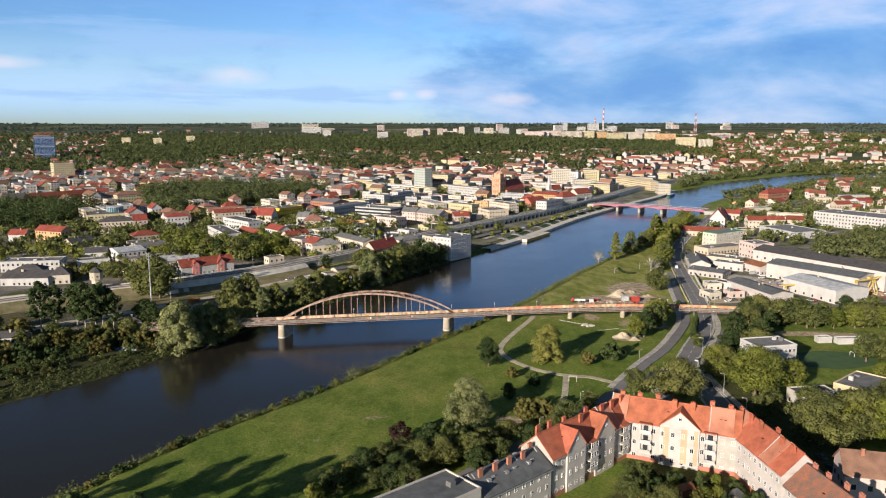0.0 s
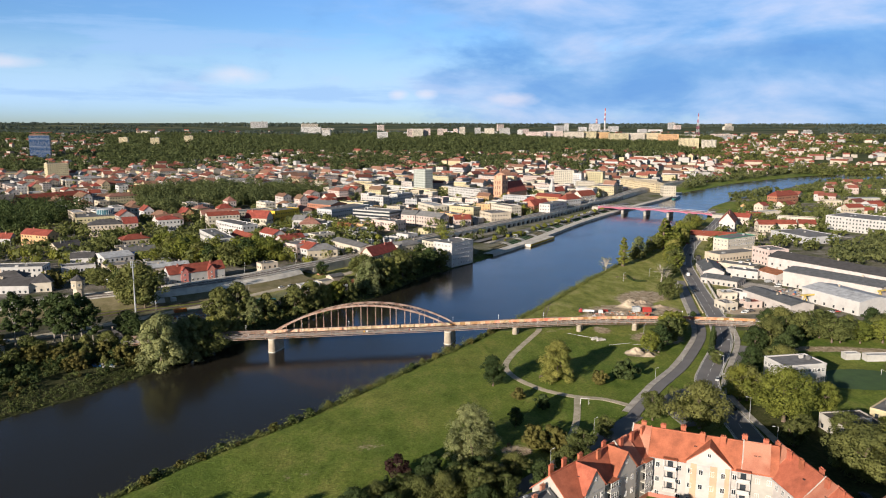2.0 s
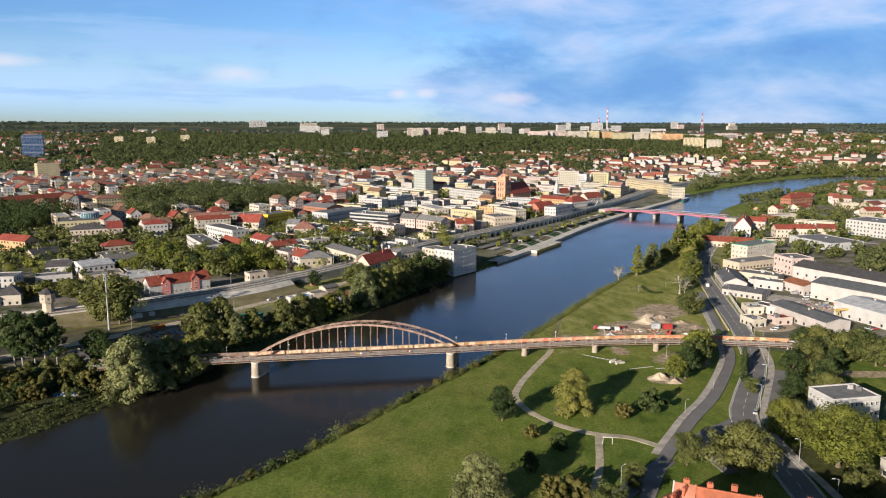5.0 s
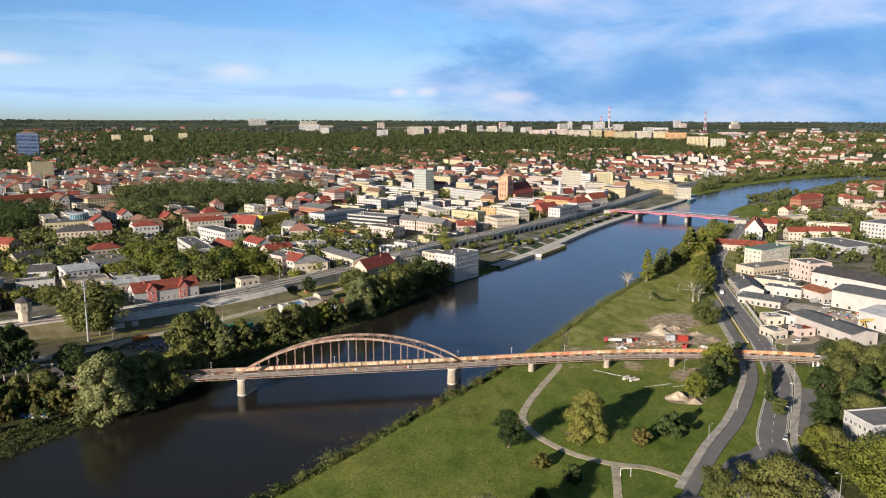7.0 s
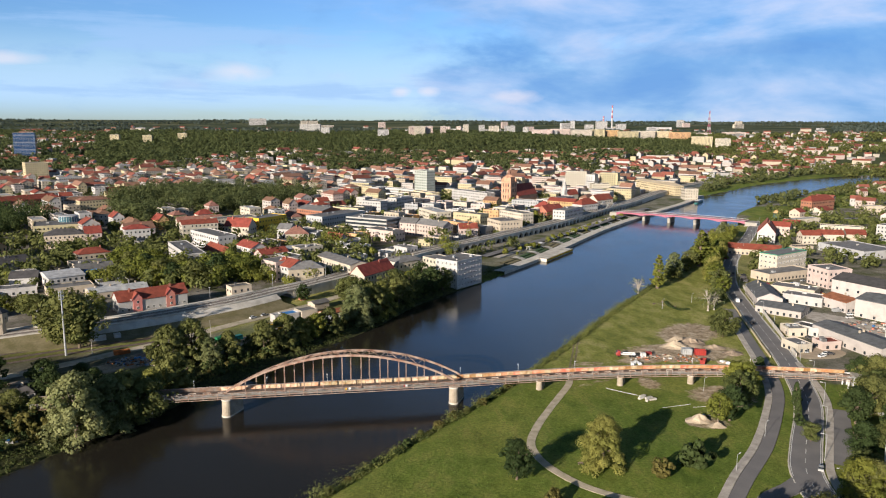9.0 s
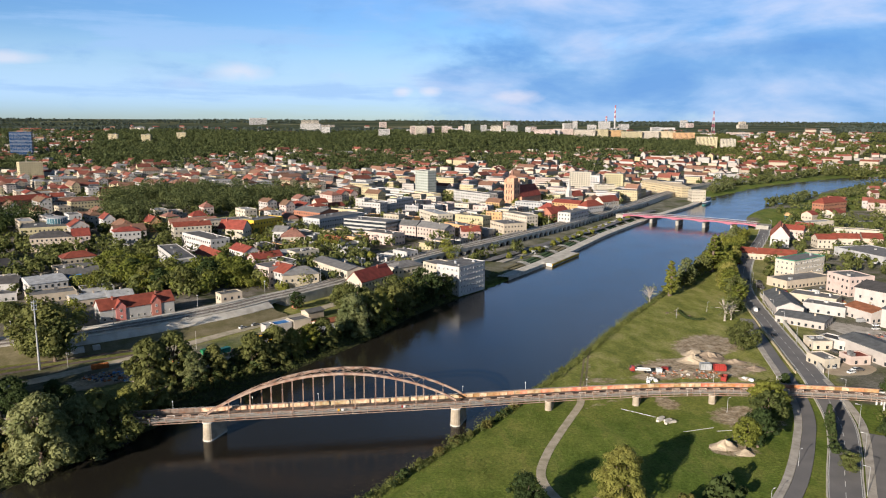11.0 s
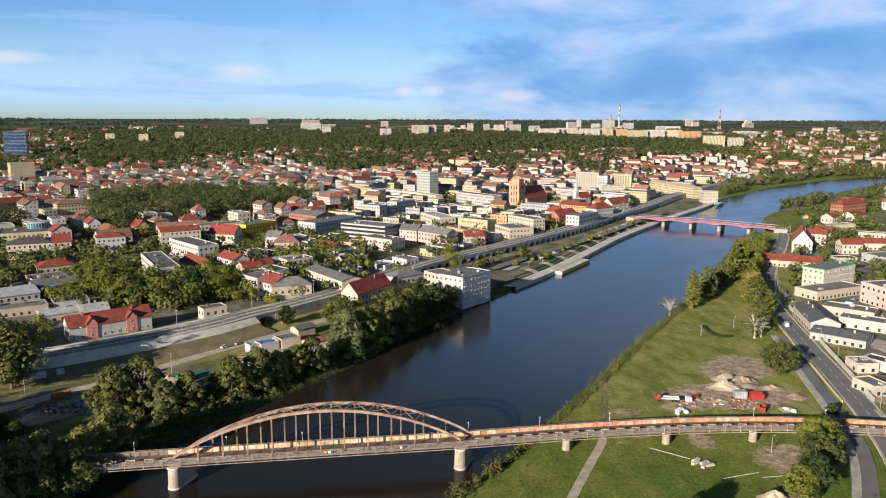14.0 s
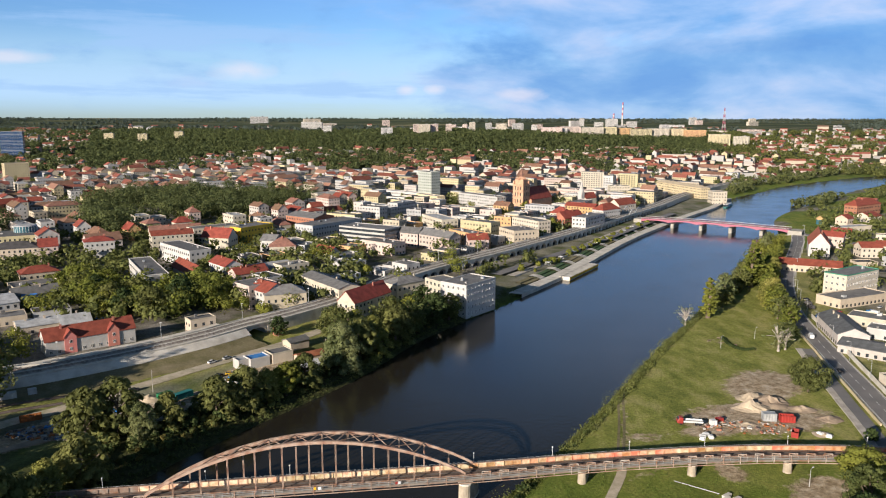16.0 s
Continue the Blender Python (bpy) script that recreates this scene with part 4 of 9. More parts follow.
def arch_bay(L, spring, crown, deep, y0=2.0, top=VZ - 0.8):
    """One bay of wall with an arched opening right through it."""
    g = Geo()
    half, k = L / 2 - 0.9, 10
    curve = [(-half, y0)] + [(-half * math.cos(math.pi * i / k), spring + (crown - spring) * math.sin(math.pi * i / k)) for i in range(k + 1)] + [(half, y0)]
    for y_, flip in ((0.1, False), (deep - 0.1, True)):
        vs_ = []
        fs = []
        outer = [(-L / 2, y0)] + [(-L / 2 + L * i / k, top) for i in range(k + 1)] + [(L / 2, y0)]
        for a, b2 in zip(outer, curve):
            vs_ += [(a[0], y_, a[1]), (b2[0], y_, b2[1])]
        for i in range(len(curve) - 1):
            q = (2 * i, 2 * i + 1, 2 * i + 3, 2 * i + 2)
            fs.append(q[::-1] if flip else q)
        g.add(vs_, fs)
    vs_ = []
    for p in curve:
        vs_ += [(p[0], 0.1, p[1]), (p[0], deep - 0.1, p[1])]
    g.add(vs_, [(2 * i, 2 * i + 2, 2 * i + 3, 2 * i + 1)[::-1] for i in range(len(curve) - 1)])
    # voussoir ring standing a little proud of the wall
    ring = []
    for i in range(k + 1):
        a = math.pi * i / k
        for rr in (1.0, 1.14):
            ring.append((-half * rr * math.cos(a), 0.0, spring + (crown - spring) * rr * math.sin(a)))
    o = len(ring)
    ring += [(x_, 0.12, z_) for x_, _, z_ in ring]
    g.add(ring, [(2 * i, 2 * i + 1, 2 * i + 3, 2 * i + 2) for i in range(k)] + [(2 * i + 1, 2 * i + 1 + o, 2 * i + 3 + o, 2 * i + 3) for i in range(k)])
    return g


nb = int((ARC1 - ARC0) / 9.6)
L = (ARC1 - ARC0) / nb
bay = arch_bay(L, 4.3, 7.3, VW).mesh("arch_bay", "pale_concrete")
shut = Geo().box(0, 2.4, 2.0, L - 1.9, 0.2, 3.4).mesh("arcade_shopfront", "glass_dark")
for i in range(nb):
    p, q = on_via(ARC0 + L * (i + 0.5), 0, 0), on_via(ARC0 + L * (i + 0.5) + 1, 0, 0)
    ang = math.degrees(math.atan2(q[1] - p[1], q[0] - p[0]))
    ob = new("arch_bay", bay)
    ob.parent, ob.matrix_basis = viaduct, pose(p[0], p[1], 0, 0, 0, ang)
    ob = new("arcade_shopfront", shut)
    ob.parent, ob.matrix_basis = viaduct, pose(p[0], p[1], 0, 0, 0, ang)
p, q = on_via(BIG, 0, 0), on_via(BIG + 1, 0, 0)
ob = new("arch_bay", arch_bay(13, 4.6, 7.4, VW).mesh("arch_bay", "pale_concrete"))
ob.parent, ob.matrix_basis = viaduct, pose(p[0], p[1], 0, 0, 0, math.degrees(math.atan2(q[1] - p[1], q[0] - p[0])))
# white tied arch over a street
st = via_s(190)
for o in (0.0, VW):
    g = Geo()
    for j in range(2):
        for i in range(14):
            t, u = i / 14, (i + 1) / 14
            g.beam(on_via(st + 18 * j + 18 * t, o, VZ + 0.8 + 5 * math.sin(math.pi * t)), on_via(st + 18 * j + 18 * u, o, VZ + 0.8 + 5 * math.sin(math.pi * u)), 0.6, 0.6)
            if i % 2 and 1 < i < 13:
                g.beam(on_via(st + 18 * j + 18 * t, o, VZ), on_via(st + 18 * j + 18 * t, o, VZ + 0.8 + 5 * math.sin(math.pi * t)), 0.2)
    g.make("street_span_arch", "white_paint", viaduct, "white steel arch over the street")

# ---- quay and boulevard ----
QUAY = [(45, 640), (89, 712), (160, 845), (222, 945), (275, 1025), (330, 1105), (385, 1205)]
tagged(sweep(QUAY, [(0, -2), (-0.0, 2.4), (0.6, 2.4), (0.6, 2.15), (9, 2.15), (9, 1.0)], 8).make("quay", "pale_concrete"), "pale concrete river promenade with a stone quay wall", "quay", kind="structure")
tagged(sweep([(60, 680), (98, 742), (165, 860), (225, 958)], [(17, 0.2), (17, 3.6), (17.5, 3.6), (17.5, 3.2), (24, 3.2), (24, 0.5)], 8).make("terrace", "paving"), "paved upper terrace of the boulevard", "terrace", kind="structure")
tagged(sweep([(30, 690), (66, 742), (133, 838), (190, 930), (250, 1025)], [(2.0, 4.6), (-6, 4.6)], 6, lambda x, y: 0.0).make("boulevard_road", "asphalt"), "grey boulevard road below the arcade", "road", kind="structure")
land = root("landing_stage", 93, 716, 0, 59, "yellowish concrete landing stage jutting into the river", "landing stage")
Geo().box(0, 0, -2, 56, 9, 4.4).make("platform", "pale_concrete", land)
Geo().box(0, -4.65, 0.6, 56, 0.3, 1.5).make("fender", "wall_yellow", land, "yellow timber fender")
# ---- road bridge ----
RB0, RB1 = Vector((203, 962, 0)), Vector((320, 884, 0))
rbd = (RB1 - RB0).normalized()
rbl = (RB1 - RB0).length
rb = root("road_bridge", RB0.x, RB0.y, 0, math.degrees(math.atan2(rbd.y, rbd.x)), "road bridge with pinkish red steel girders on stone piers", "bridge")
k = 40


def rbz(t):
    return 6.9 + 0.9 * math.sin(math.pi * t)


def rb_strip(o0, o1, z0, z1, name, mat, haunch=0.0, spans=5):
    g = Geo()
    for i in range(k + 1):
        t = i / k
        u = abs(((t * spans) % 1.0) - 0.5) * 2
        zl = rbz(t) + z0 - haunch * u ** 2
        g.v += [(rbl * t, o0, zl), (rbl * t, o1, zl), (rbl * t, o1, rbz(t) + z1), (rbl * t, o0, rbz(t) + z1)]
    g.f = [(4 * i + j, 4 * i + (j + 1) % 4, 4 * i + 4 + (j + 1) % 4, 4 * i + 4 + j) for i in range(k) for j in range(4)] + [(3, 2, 1, 0), (4 * k, 4 * k + 1, 4 * k + 2, 4 * k + 3)]
    return g.make(name, mat, rb)


rb_strip(-7.5, 7.5, 0, 0.5, "deck_slab", "asphalt")
for o in (-7.6, -2.5, 2.5, 7.2):
    rb_strip(o, o + 0.4, -0.8, 0.6, "girder", "pink_paint", 1.6)
for o in (-7.7, 7.5):
    rb_strip(o, o + 0.12, 1.35, 1.6, "railing", "grey_steel")
for t in (0.23, 0.43, 0.63, 0.83):
    g = Geo().box(rbl * t, 0, -3, 3.4, 16, rbz(t) + 0.2)
    g.cyl(rbl * t, -8, -3, 1.7, 1.7, rbz(t) + 0.2, 14).cyl(rbl * t, 8, -3, 1.7, 1.7, rbz(t) + 0.2, 14)
    g.make("pier", "concrete", rb)
Geo().box(-4, 0, 0, 8, 16, 6.9).make("abutment", "concrete", rb)
Geo().box(rbl + 5, 0, 0, 12, 16, 6.9).make("abutment", "concrete", rb)

# stepped lawns and flights of steps between the quay and the road
qp, qn, qs = resample(QUAY, 2.0)
for i in range(11):
    a_ = 26 + 30 * i
    seg = [(float(np.interp(s_, qs, qp[:, 0])), float(np.interp(s_, qs, qp[:, 1]))) for s_ in np.linspace(a_, a_ + 20, 6)]
    for o, z_ in ((10.2, 2.35), (14.2, 2.95)):
        tagged(sweep(seg, [(o, z_ - 1.2), (o, z_), (o + 0.4, z_ + 0.02), (o + 3.4, z_ + 0.02), (o + 3.4, z_ - 1.0)], 4).make("terrace_lawn", "pitch_turf" if i % 3 else "dry_grass"), "grassy terrace bed stepping up from the quay", "lawn", "terrace lawns", kind="structure")
    stp = [(float(np.interp(s_, qs, qp[:, 0])), float(np.interp(s_, qs, qp[:, 1]))) for s_ in (a_ + 21.5, a_ + 28.5)]
    tagged(sweep(stp, [(9.2, 1.0)] + [(9.4 + 0.55 * (k2 // 2), 2.2 + 0.16 * ((k2 + 1) // 2)) for k2 in range(16)] + [(18.6, 3.4), (18.6, 2)], 3).make("quay_steps", "pale_concrete"), "pale concrete steps down to the quay", "steps", "quay steps", kind="structure")

# ---- buildings ----
WIN = {}
MASS = {}
USED = []                                # footprints already taken: x, y, radius


def window_mesh(w, h):
    """One casement on a wall that faces -y: a pale frame with a mullion, and the two panes set back in it."""
    key = (w, h)
    if key not in WIN:
        b_ = 0.09
        xs = [-w / 2 - b_ / 2, -w / 2 + b_ / 2, -b_ / 2, b_ / 2, w / 2 - b_ / 2, w / 2 + b_ / 2]
        zs = [0, b_, h - b_, h]
        solid = {(i, j) for i in range(5) for j in range(3) if not (j == 1 and i in (1, 3))}
        g = Geo()
        g.v = [(x, y, z) for y in (-0.1, 0.02) for z in zs for x in xs]
        at_ = lambda i, j, k: k * 24 + j * 6 + i
        for i, j in solid:
            g.f.append((at_(i, j, 0), at_(i + 1, j, 0), at_(i + 1, j + 1, 0), at_(i, j + 1, 0)))
            for (di, dj), (p, q) in {(-1, 0): ((0, 0), (0, 1)), (1, 0): ((1, 1), (1, 0)), (0, -1): ((1, 0), (0, 0)), (0, 1): ((0, 1), (1, 1))}.items():
                if (i + di, j + dj) not in solid:
                    g.f.append((at_(i + p[0], j + p[1], 0), at_(i + q[0], j + q[1], 0), at_(i + q[0], j + q[1], 1), at_(i + p[0], j + p[1], 1)))
        pane = Geo().box(0, 0.0, b_ / 2, w, 0.07, h - b_)
        WIN[key] = g.mesh("window", "frame_white"), pane.mesh("pane", "glass_dark")
    return WIN[key]


def window(parent, m, w=1.2, h=1.5):
    fm, pm_ = window_mesh(w, h)
    ob = new("window", fm)
    ob.parent, ob.matrix_basis = parent, m
    c = new("pane", pm_)
    c.parent = ob
    return ob


def window_spots(w, h, floor_h, bay, lift=0.9):
    floors = max(1, int((h - 0.6) / floor_h))
    n_ = max(1, int((w - 1.0) / bay))
    step = (w - 0.6) / n_
    fh = h / floors
    return [(-w / 2 + 0.3 + step * (i + 0.5), fh * f + lift) for f in range(floors) for i in range(n_)]


def gable_roof(w, d, h, rh, over=0.45, thick=0.3):
    g = Geo()
    for s in (-1, 1):
        e = s * (d / 2 + over)
        ze = h - over * rh / (d / 2)
        x0, x1 = -w / 2 - over, w / 2 + over
        g.add([(x0, e, ze), (x1, e, ze), (x1, 0, h + rh), (x0, 0, h + rh), (x0, e, ze + thick), (x1, e, ze + thick), (x1, 0, h + rh + thick), (x0, 0, h + rh + thick)],
              [(0, 1, 2, 3), (7, 6, 5, 4), (0, 4, 5, 1), (1, 5, 6, 2), (2, 6, 7, 3), (3, 7, 4, 0)])
    return g


def hip_roof(w, d, h, rh, over=0.5, thick=0.25):
    g = Geo()
    a, c = w / 2 + over, d / 2 + over
    r = max(0.3, (max(w, d) - min(w, d)) / 2)
    top = [(-r, 0), (r, 0)] if w >= d else [(0, -r), (0, r)]
    base_ = [(-a, -c), (a, -c), (a, c), (-a, c)]
    vs_ = [(*p, h) for p in base_] + [(*p, h + thick) for p in base_] + [(*p, h + rh + thick) for p in top]
    fs = [(3, 2, 1, 0), (0, 1, 5, 4), (1, 2, 6, 5), (2, 3, 7, 6), (3, 0, 4, 7)]
    fs += [(4, 5, 9, 8), (5, 6, 9), (6, 7, 8, 9), (7, 4, 8)] if w >= d else [(4, 5, 8), (5, 6, 9, 8), (6, 7, 9), (7, 4, 8, 9)]
    return g.add(vs_, fs)


def house(x, y, rot, w, d, h, base, roof, rh, wall, rm, label="", category="house", single=False, floor_h=3.3, bay=3.2, wins=True, group="", name="house", chimneys=None, vents=True, massed=False):
    """A building on its plan: centre, turn, width, depth, eaves height over base."""
    z0 = gz(x, y) - 0.3
    top = base + h - z0
    words = dict(red="red tiled", orange="orange tiled", grey="grey", dark="dark", brown="brown tiled", metal="pale metal", whiteroof="white metal", green="green", blue="blue", rust="rusty", cream="cream", slate="slate grey")
    kinds = dict(flat="flat", gable="gabled", hip="hipped")
    wallw = dict(yellowc="pale yellow", glassgrey="grey-green", yellow="bright yellow", peach="peach").get(wall, wall)
    g = Geo()
    prof = [(-d / 2, -1.0), (d / 2, -1.0), (d / 2, top), (0, top + rh), (-d / 2, top)] if roof == "gable" else [(-d / 2, -1.0), (d / 2, -1.0), (d / 2, top), (-d / 2, top)]
    k = len(prof)
    g.add([(-w / 2, *p) for p in prof] + [(w / 2, *p) for p in prof], [tuple(range(k - 1, -1, -1)), tuple(range(k, 2 * k))] + [(i, (i + 1) % k, k + (i + 1) % k, k + i) for i in range(k)])
    if massed:
        m = pose(x, y, z0, 0, 0, rot)
        rf = Geo().box(0, 0, top, w - 0.5, d - 0.5, 0.5) if roof == "flat" else gable_roof(w, d, top, rh) if roof == "gable" else hip_roof(w, d, top, rh)
        for geo_, mat_ in ((g, "massed_wall_" + wall), (rf, "massed_roof_" + rm)):
            if geo_ is rf and roof == "gable":
                geo_ = Geo()
                e, ze = d / 2 + 0.45, top - 0.45 * rh / (d / 2)
                pr = [(-e, ze), (0, top + rh), (e, ze), (e, ze + 0.3), (0, top + rh + 0.3), (-e, ze + 0.3)]
                geo_.add([(-w / 2 - 0.4, *p) for p in pr] + [(w / 2 + 0.4, *p) for p in pr], [(0, 1, 4, 5)[::-1], (1, 2, 3, 4)[::-1], (6, 7, 10, 11), (7, 8, 9, 10)] + [(i, (i + 1) % 6, 6 + (i + 1) % 6, 6 + i) for i in range(6)])
            MASS.setdefault(mat_, Geo()).add([tuple(m @ Vector(v)) for v in geo_.v], geo_.f)
        if wins:
            face = []
            for turn, wd, dp in ((0, w, d), (90, d, w), (180, w, d), (270, d, w)):
                q_ = radians(rot + turn)
                if math.sin(q_) * (-x) - math.cos(q_) * (100 - y) > 0.05 * math.hypot(x, y):
                    for u, zz in window_spots(wd, top, floor_h, bay):
                        if rng.random() < 0.95:
                            q = m @ (pose(0, 0, 0, 0, 0, turn) @ Vector((u, -dp / 2, zz)))
                            MASS.setdefault("glass_dark", Geo()).box(q.x, q.y, q.z, 1.25, 0.14, 1.55, rot + turn)
        USED.append((x, y, math.hypot(w, d) / 2))
        return None
    r = root(name, x, y, z0, rot, label or f"{wallw} plastered building with a {words[rm]} {kinds[roof]} roof", category, group)
    g.make("wall", "wall_" + wall, r)
    if roof == "flat":
        Geo().box(0, 0, top, w - 0.5, d - 0.5, 0.12).make("roof", "roof_" + ("grey" if rm == "green" else rm), r)
        p = Geo()
        for s in (-1, 1):
            p.box(0, s * (d / 2 - 0.12), top, w + 0.1, 0.34, 0.6).box(s * (w / 2 - 0.12), 0, top, 0.34, d - 0.6, 0.6)
        p.make("parapet", "roof_green" if rm == "green" else "wall_" + wall, r)
        if vents:
            for i in range(rng.randint(1, 3)):
                Geo().box(rng.uniform(-0.35, 0.35) * w, rng.uniform(-0.3, 0.3) * d, top + 0.1, rng.uniform(0.8, 2.6), rng.uniform(0.8, 2.0), rng.uniform(0.7, 1.8)).make("roof_vent", rng.choice(["wall_white", "roof_grey", "grey_steel"]), r)
    elif roof == "gable":
        gable_roof(w, d, top, rh).make("roof", "roof_" + rm, r)
    else:
        hip_roof(w, d, top, rh).make("roof", "roof_" + rm, r)
    if roof != "flat":
        for i in range(rng.choice([1, 1, 2]) if chimneys is None else chimneys):
            cx_ = rng.uniform(-0.32, 0.32) * w
            g = Geo().box(cx_, rng.choice([-1, 1]) * d * 0.1, top + rh * 0.6, 0.9, 0.6, rh * 0.4 + 1.1)
            g.box(g.v[0][0] + 0.45, g.v[0][1] + 0.3, top + rh + 1.1, 1.05, 0.75, 0.15)
            g.make("chimney", "wall_brick" if rm in ("red", "brown", "orange") else "wall_tan", r)
    if wins:
        joined = Geo()
        c, s = math.cos(radians(rot)), math.sin(radians(rot))
        for turn, wd, dp in ((0, w, d), (90, d, w), (180, w, d), (270, d, w)):
            a = radians(rot + turn)
            nx_, ny_ = math.sin(a), -math.cos(a)       # outward normal of this face
            if nx_ * (-x) + ny_ * (100 - y) < 0.05 * math.hypot(x, y):
                continue
            for u, zz in window_spots(wd, top, floor_h, bay):
                m = pose(0, 0, 0, 0, 0, turn) @ Matrix.Translation((u, -dp / 2, zz))
                if single:
                    window(r, m)
                elif rng.random() < 0.96:
                    q = m @ Vector((0, 0, 0))
                    joined.box(q.x, q.y, q.z, 1.25, 0.14, 1.55, turn)
        if joined.v:
            joined.make("window_panes", "glass_dark", r, kind="stuff")
    USED.append((x, y, math.hypot(w, d) / 2))
    return r


# ---- buildings that stand out ----
house(-92.2, 596.2, 20.3, 22.7, 14, 9, 5, "hip", 4, "tan", "grey")
house(-101.7, 599.1, -42.1, 17.0, 14, 10, 5, "gable", 4, "white", "red")
house(-110.9, 605.8, -43.4, 17.3, 18, 12, 5, "flat", 0, "pink", "grey")
house(-71.0, 624.7, -52.9, 47.1, 14, 9, 5, "gable", 2, "cream", "grey")
house(-47.3, 598.4, 58.7, 33.1, 12, 6, 5, "gable", 6, "cream", "red")
house(-29.4, 690.4, -43.6, 14.9, 12, 7, 5, "flat", 0, "white", "grey")
house(-51.6, 769.4, -38.3, 32.3, 16, 9, 5, "flat", 0, "pink", "grey")
house(-66.5, 807.3, -29.8, 46.5, 22, 15, 5, "flat", 0, "white", "grey", "white modern office with dark ribbon windows", wins=False)
house(-35.6, 806.6, -29.1, 30.7, 14, 11, 5, "gable", 4, "pink", "grey")
house(-7.6, 787.6, -41.3, 32.7, 14, 11, 5, "gable", 4, "pink", "grey")
house(-107.2, 851.4, 54.4, 62.0, 22, 13, 5, "flat", 0, "grey", "grey")
house(-133.1, 899.4, -37.7, 39.3, 26, 12, 5, "gable", 3, "brick", "grey")
house(-172.3, 826.5, 56.4, 36.0, 20, 13, 5, "flat", 0, "yellow", "grey")
house(-199.0, 812.3, 39.8, 39.7, 16, 14, 5, "flat", 0, "cream", "grey")
house(-187.5, 791.3, -15.5, 25.0, 14, 9, 5, "gable", 7, "cream", "red")
house(-130.5, 767.2, 10.6, 20.1, 16, 6, 5, "hip", 6, "cream", "brown")
house(-141.4, 776.4, -14.6, 12.7, 14, 9, 5, "gable", 4, "white", "grey")
house(-123.3, 548.1, 38.9, 12.6, 8, 9, 3, "flat", 0, "tan", "grey")
house(-92.4, 746.3, -40.8, 18.5, 10, 5, 5, "gable", 4, "white", "red")
house(-76.0, 732.2, 53.9, 22.4, 14, 5, 5, "flat", 0, "grey", "grey")
house(-123.8, 692.4, 40.5, 45.0, 14, 5, 5, "flat", 0, "grey", "metal")
station = house(-167.8, 524.5, 39.3, 38.5, 12, 7.4, 4, "gable", 4.6, "white", "red", "long white station house with a red tiled roof", single=True)
house(-247.5, 581.4, 41.4, 21.3, 26, 8, 4, "gable", 2, "white", "whiteroof")
house(-236.3, 598.1, 28.8, 7.9, 10, 6, 4, "flat", 0, "blue", "blue")
house(-276.0, 589.6, 31.4, 14.2, 16, 7, 4, "flat", 0, "white", "grey")
house(-253.4, 633.9, 41.7, 25.9, 18, 6, 4, "flat", 0, "tan", "grey")
house(-306.0, 625.7, 54.2, 20.8, 16, 7, 4, "gable", 4, "tan", "dark")
house(-317.3, 726.2, 25.0, 30.6, 18, 12, 4, "hip", 4, "tan", "dark")
house(-298.1, 734.7, 30.1, 12.9, 16, 12, 4, "gable", 5, "pink", "red")
house(-346.7, 785.1, 26.8, 50.5, 40, 13, 4, "flat", 0, "yellowc", "grey", "pale yellow curved shopping hall with a blue glass drum")
house(-265.1, 745.6, 30.0, 20.8, 14, 14, 4, "hip", 3, "white", "red")
house(-188.4, 647, -58.8, 62, 13.5, 14, 4, "flat", 0, "white", "grey", "tall white tenement row with a grey flat roof")
house(-220.0, 772.9, 29.4, 31.3, 14, 15, 4, "gable", 3, "cream", "red")
house(-193.0, 726.3, -46.5, 50.3, 16, 13, 4, "flat", 0, "white", "grey")
house(-171.6, 672.6, -52.0, 36.9, 12, 7, 4, "gable", 5, "white", "red")
house(-205.0, 549.5, 38.0, 19.8, 14, 5, 4, "gable", 2, "tan", "metal")
house(-296.0, 535.5, 9.4, 39.7, 16, 8, 4, "flat", 0, "white", "grey")
house(-273.4, 490.8, 3.2, 30.6, 22, 6, 4, "gable", 3, "white", "dark")
house(-253.8, 490.8, 18.1, 11.9, 12, 7, 4, "hip", 5, "cream", "dark")
house(-269.5, 578.9, 18.1, 16.1, 14, 7, 4, "gable", 3, "white", "dark")
house(-533.9, 934.1, 15.5, 25.0, 30, 12, 4, "gable", 7, "brick", "dark")
house(-504.8, 979.4, 54.4, 93.1, 16, 12, 4, "gable", 5, "brick", "red")
house(-718, 1425, 40, 36, 24, 29, 5, "flat", 0, "yellowc", "grey")
house(-237.6, 829, 29, 42.7, 11, 9, 5, "gable", 4, "cream", "brown")
house(-52.5, 1063.2, -38.5, 47.8, 12, 9, 5, "flat", 0, "yellowc", "metal")
house(-81.4, 1022.2, -44.7, 61.9, 12, 9, 5, "flat", 0, "cream", "metal")
house(-23.1, 1123, -51, 43.7, 12, 9, 5, "flat", 0, "yellowc", "metal")
house(-60, 1178, -38.9, 80, 12, 8, 5, "flat", 0, "white", "metal")
house(-8.8, 891.6, -64.2, 45.8, 16.6, 12, 5, "flat", 0, "cream", "metal")
house(-379.6, 667.5, 0, 15.2, 11, 7.5, 4, "gable", 4, "white", "red")
house(-348.3, 666.4, -20.4, 30.7, 12, 11, 4, "gable", 4, "orange", "red")
house(-163.1, 384.1, 20.1, 9.6, 9, 4, 3, "hip", 2.5, "white", "dark")
house(-213.1, 356.4, 8.5, 18.9, 9, 4, 3, "gable", 2, "white", "dark")
house(11, 604.6, 52.0, 28, 18, 15, 4, "flat", 0, "white", "grey", "tall white granary-like block standing by the river", single=True)
house(-2.7, 615.0, -50.9, 18.7, 14, 13, 4, "flat", 0, "cream", "grey")
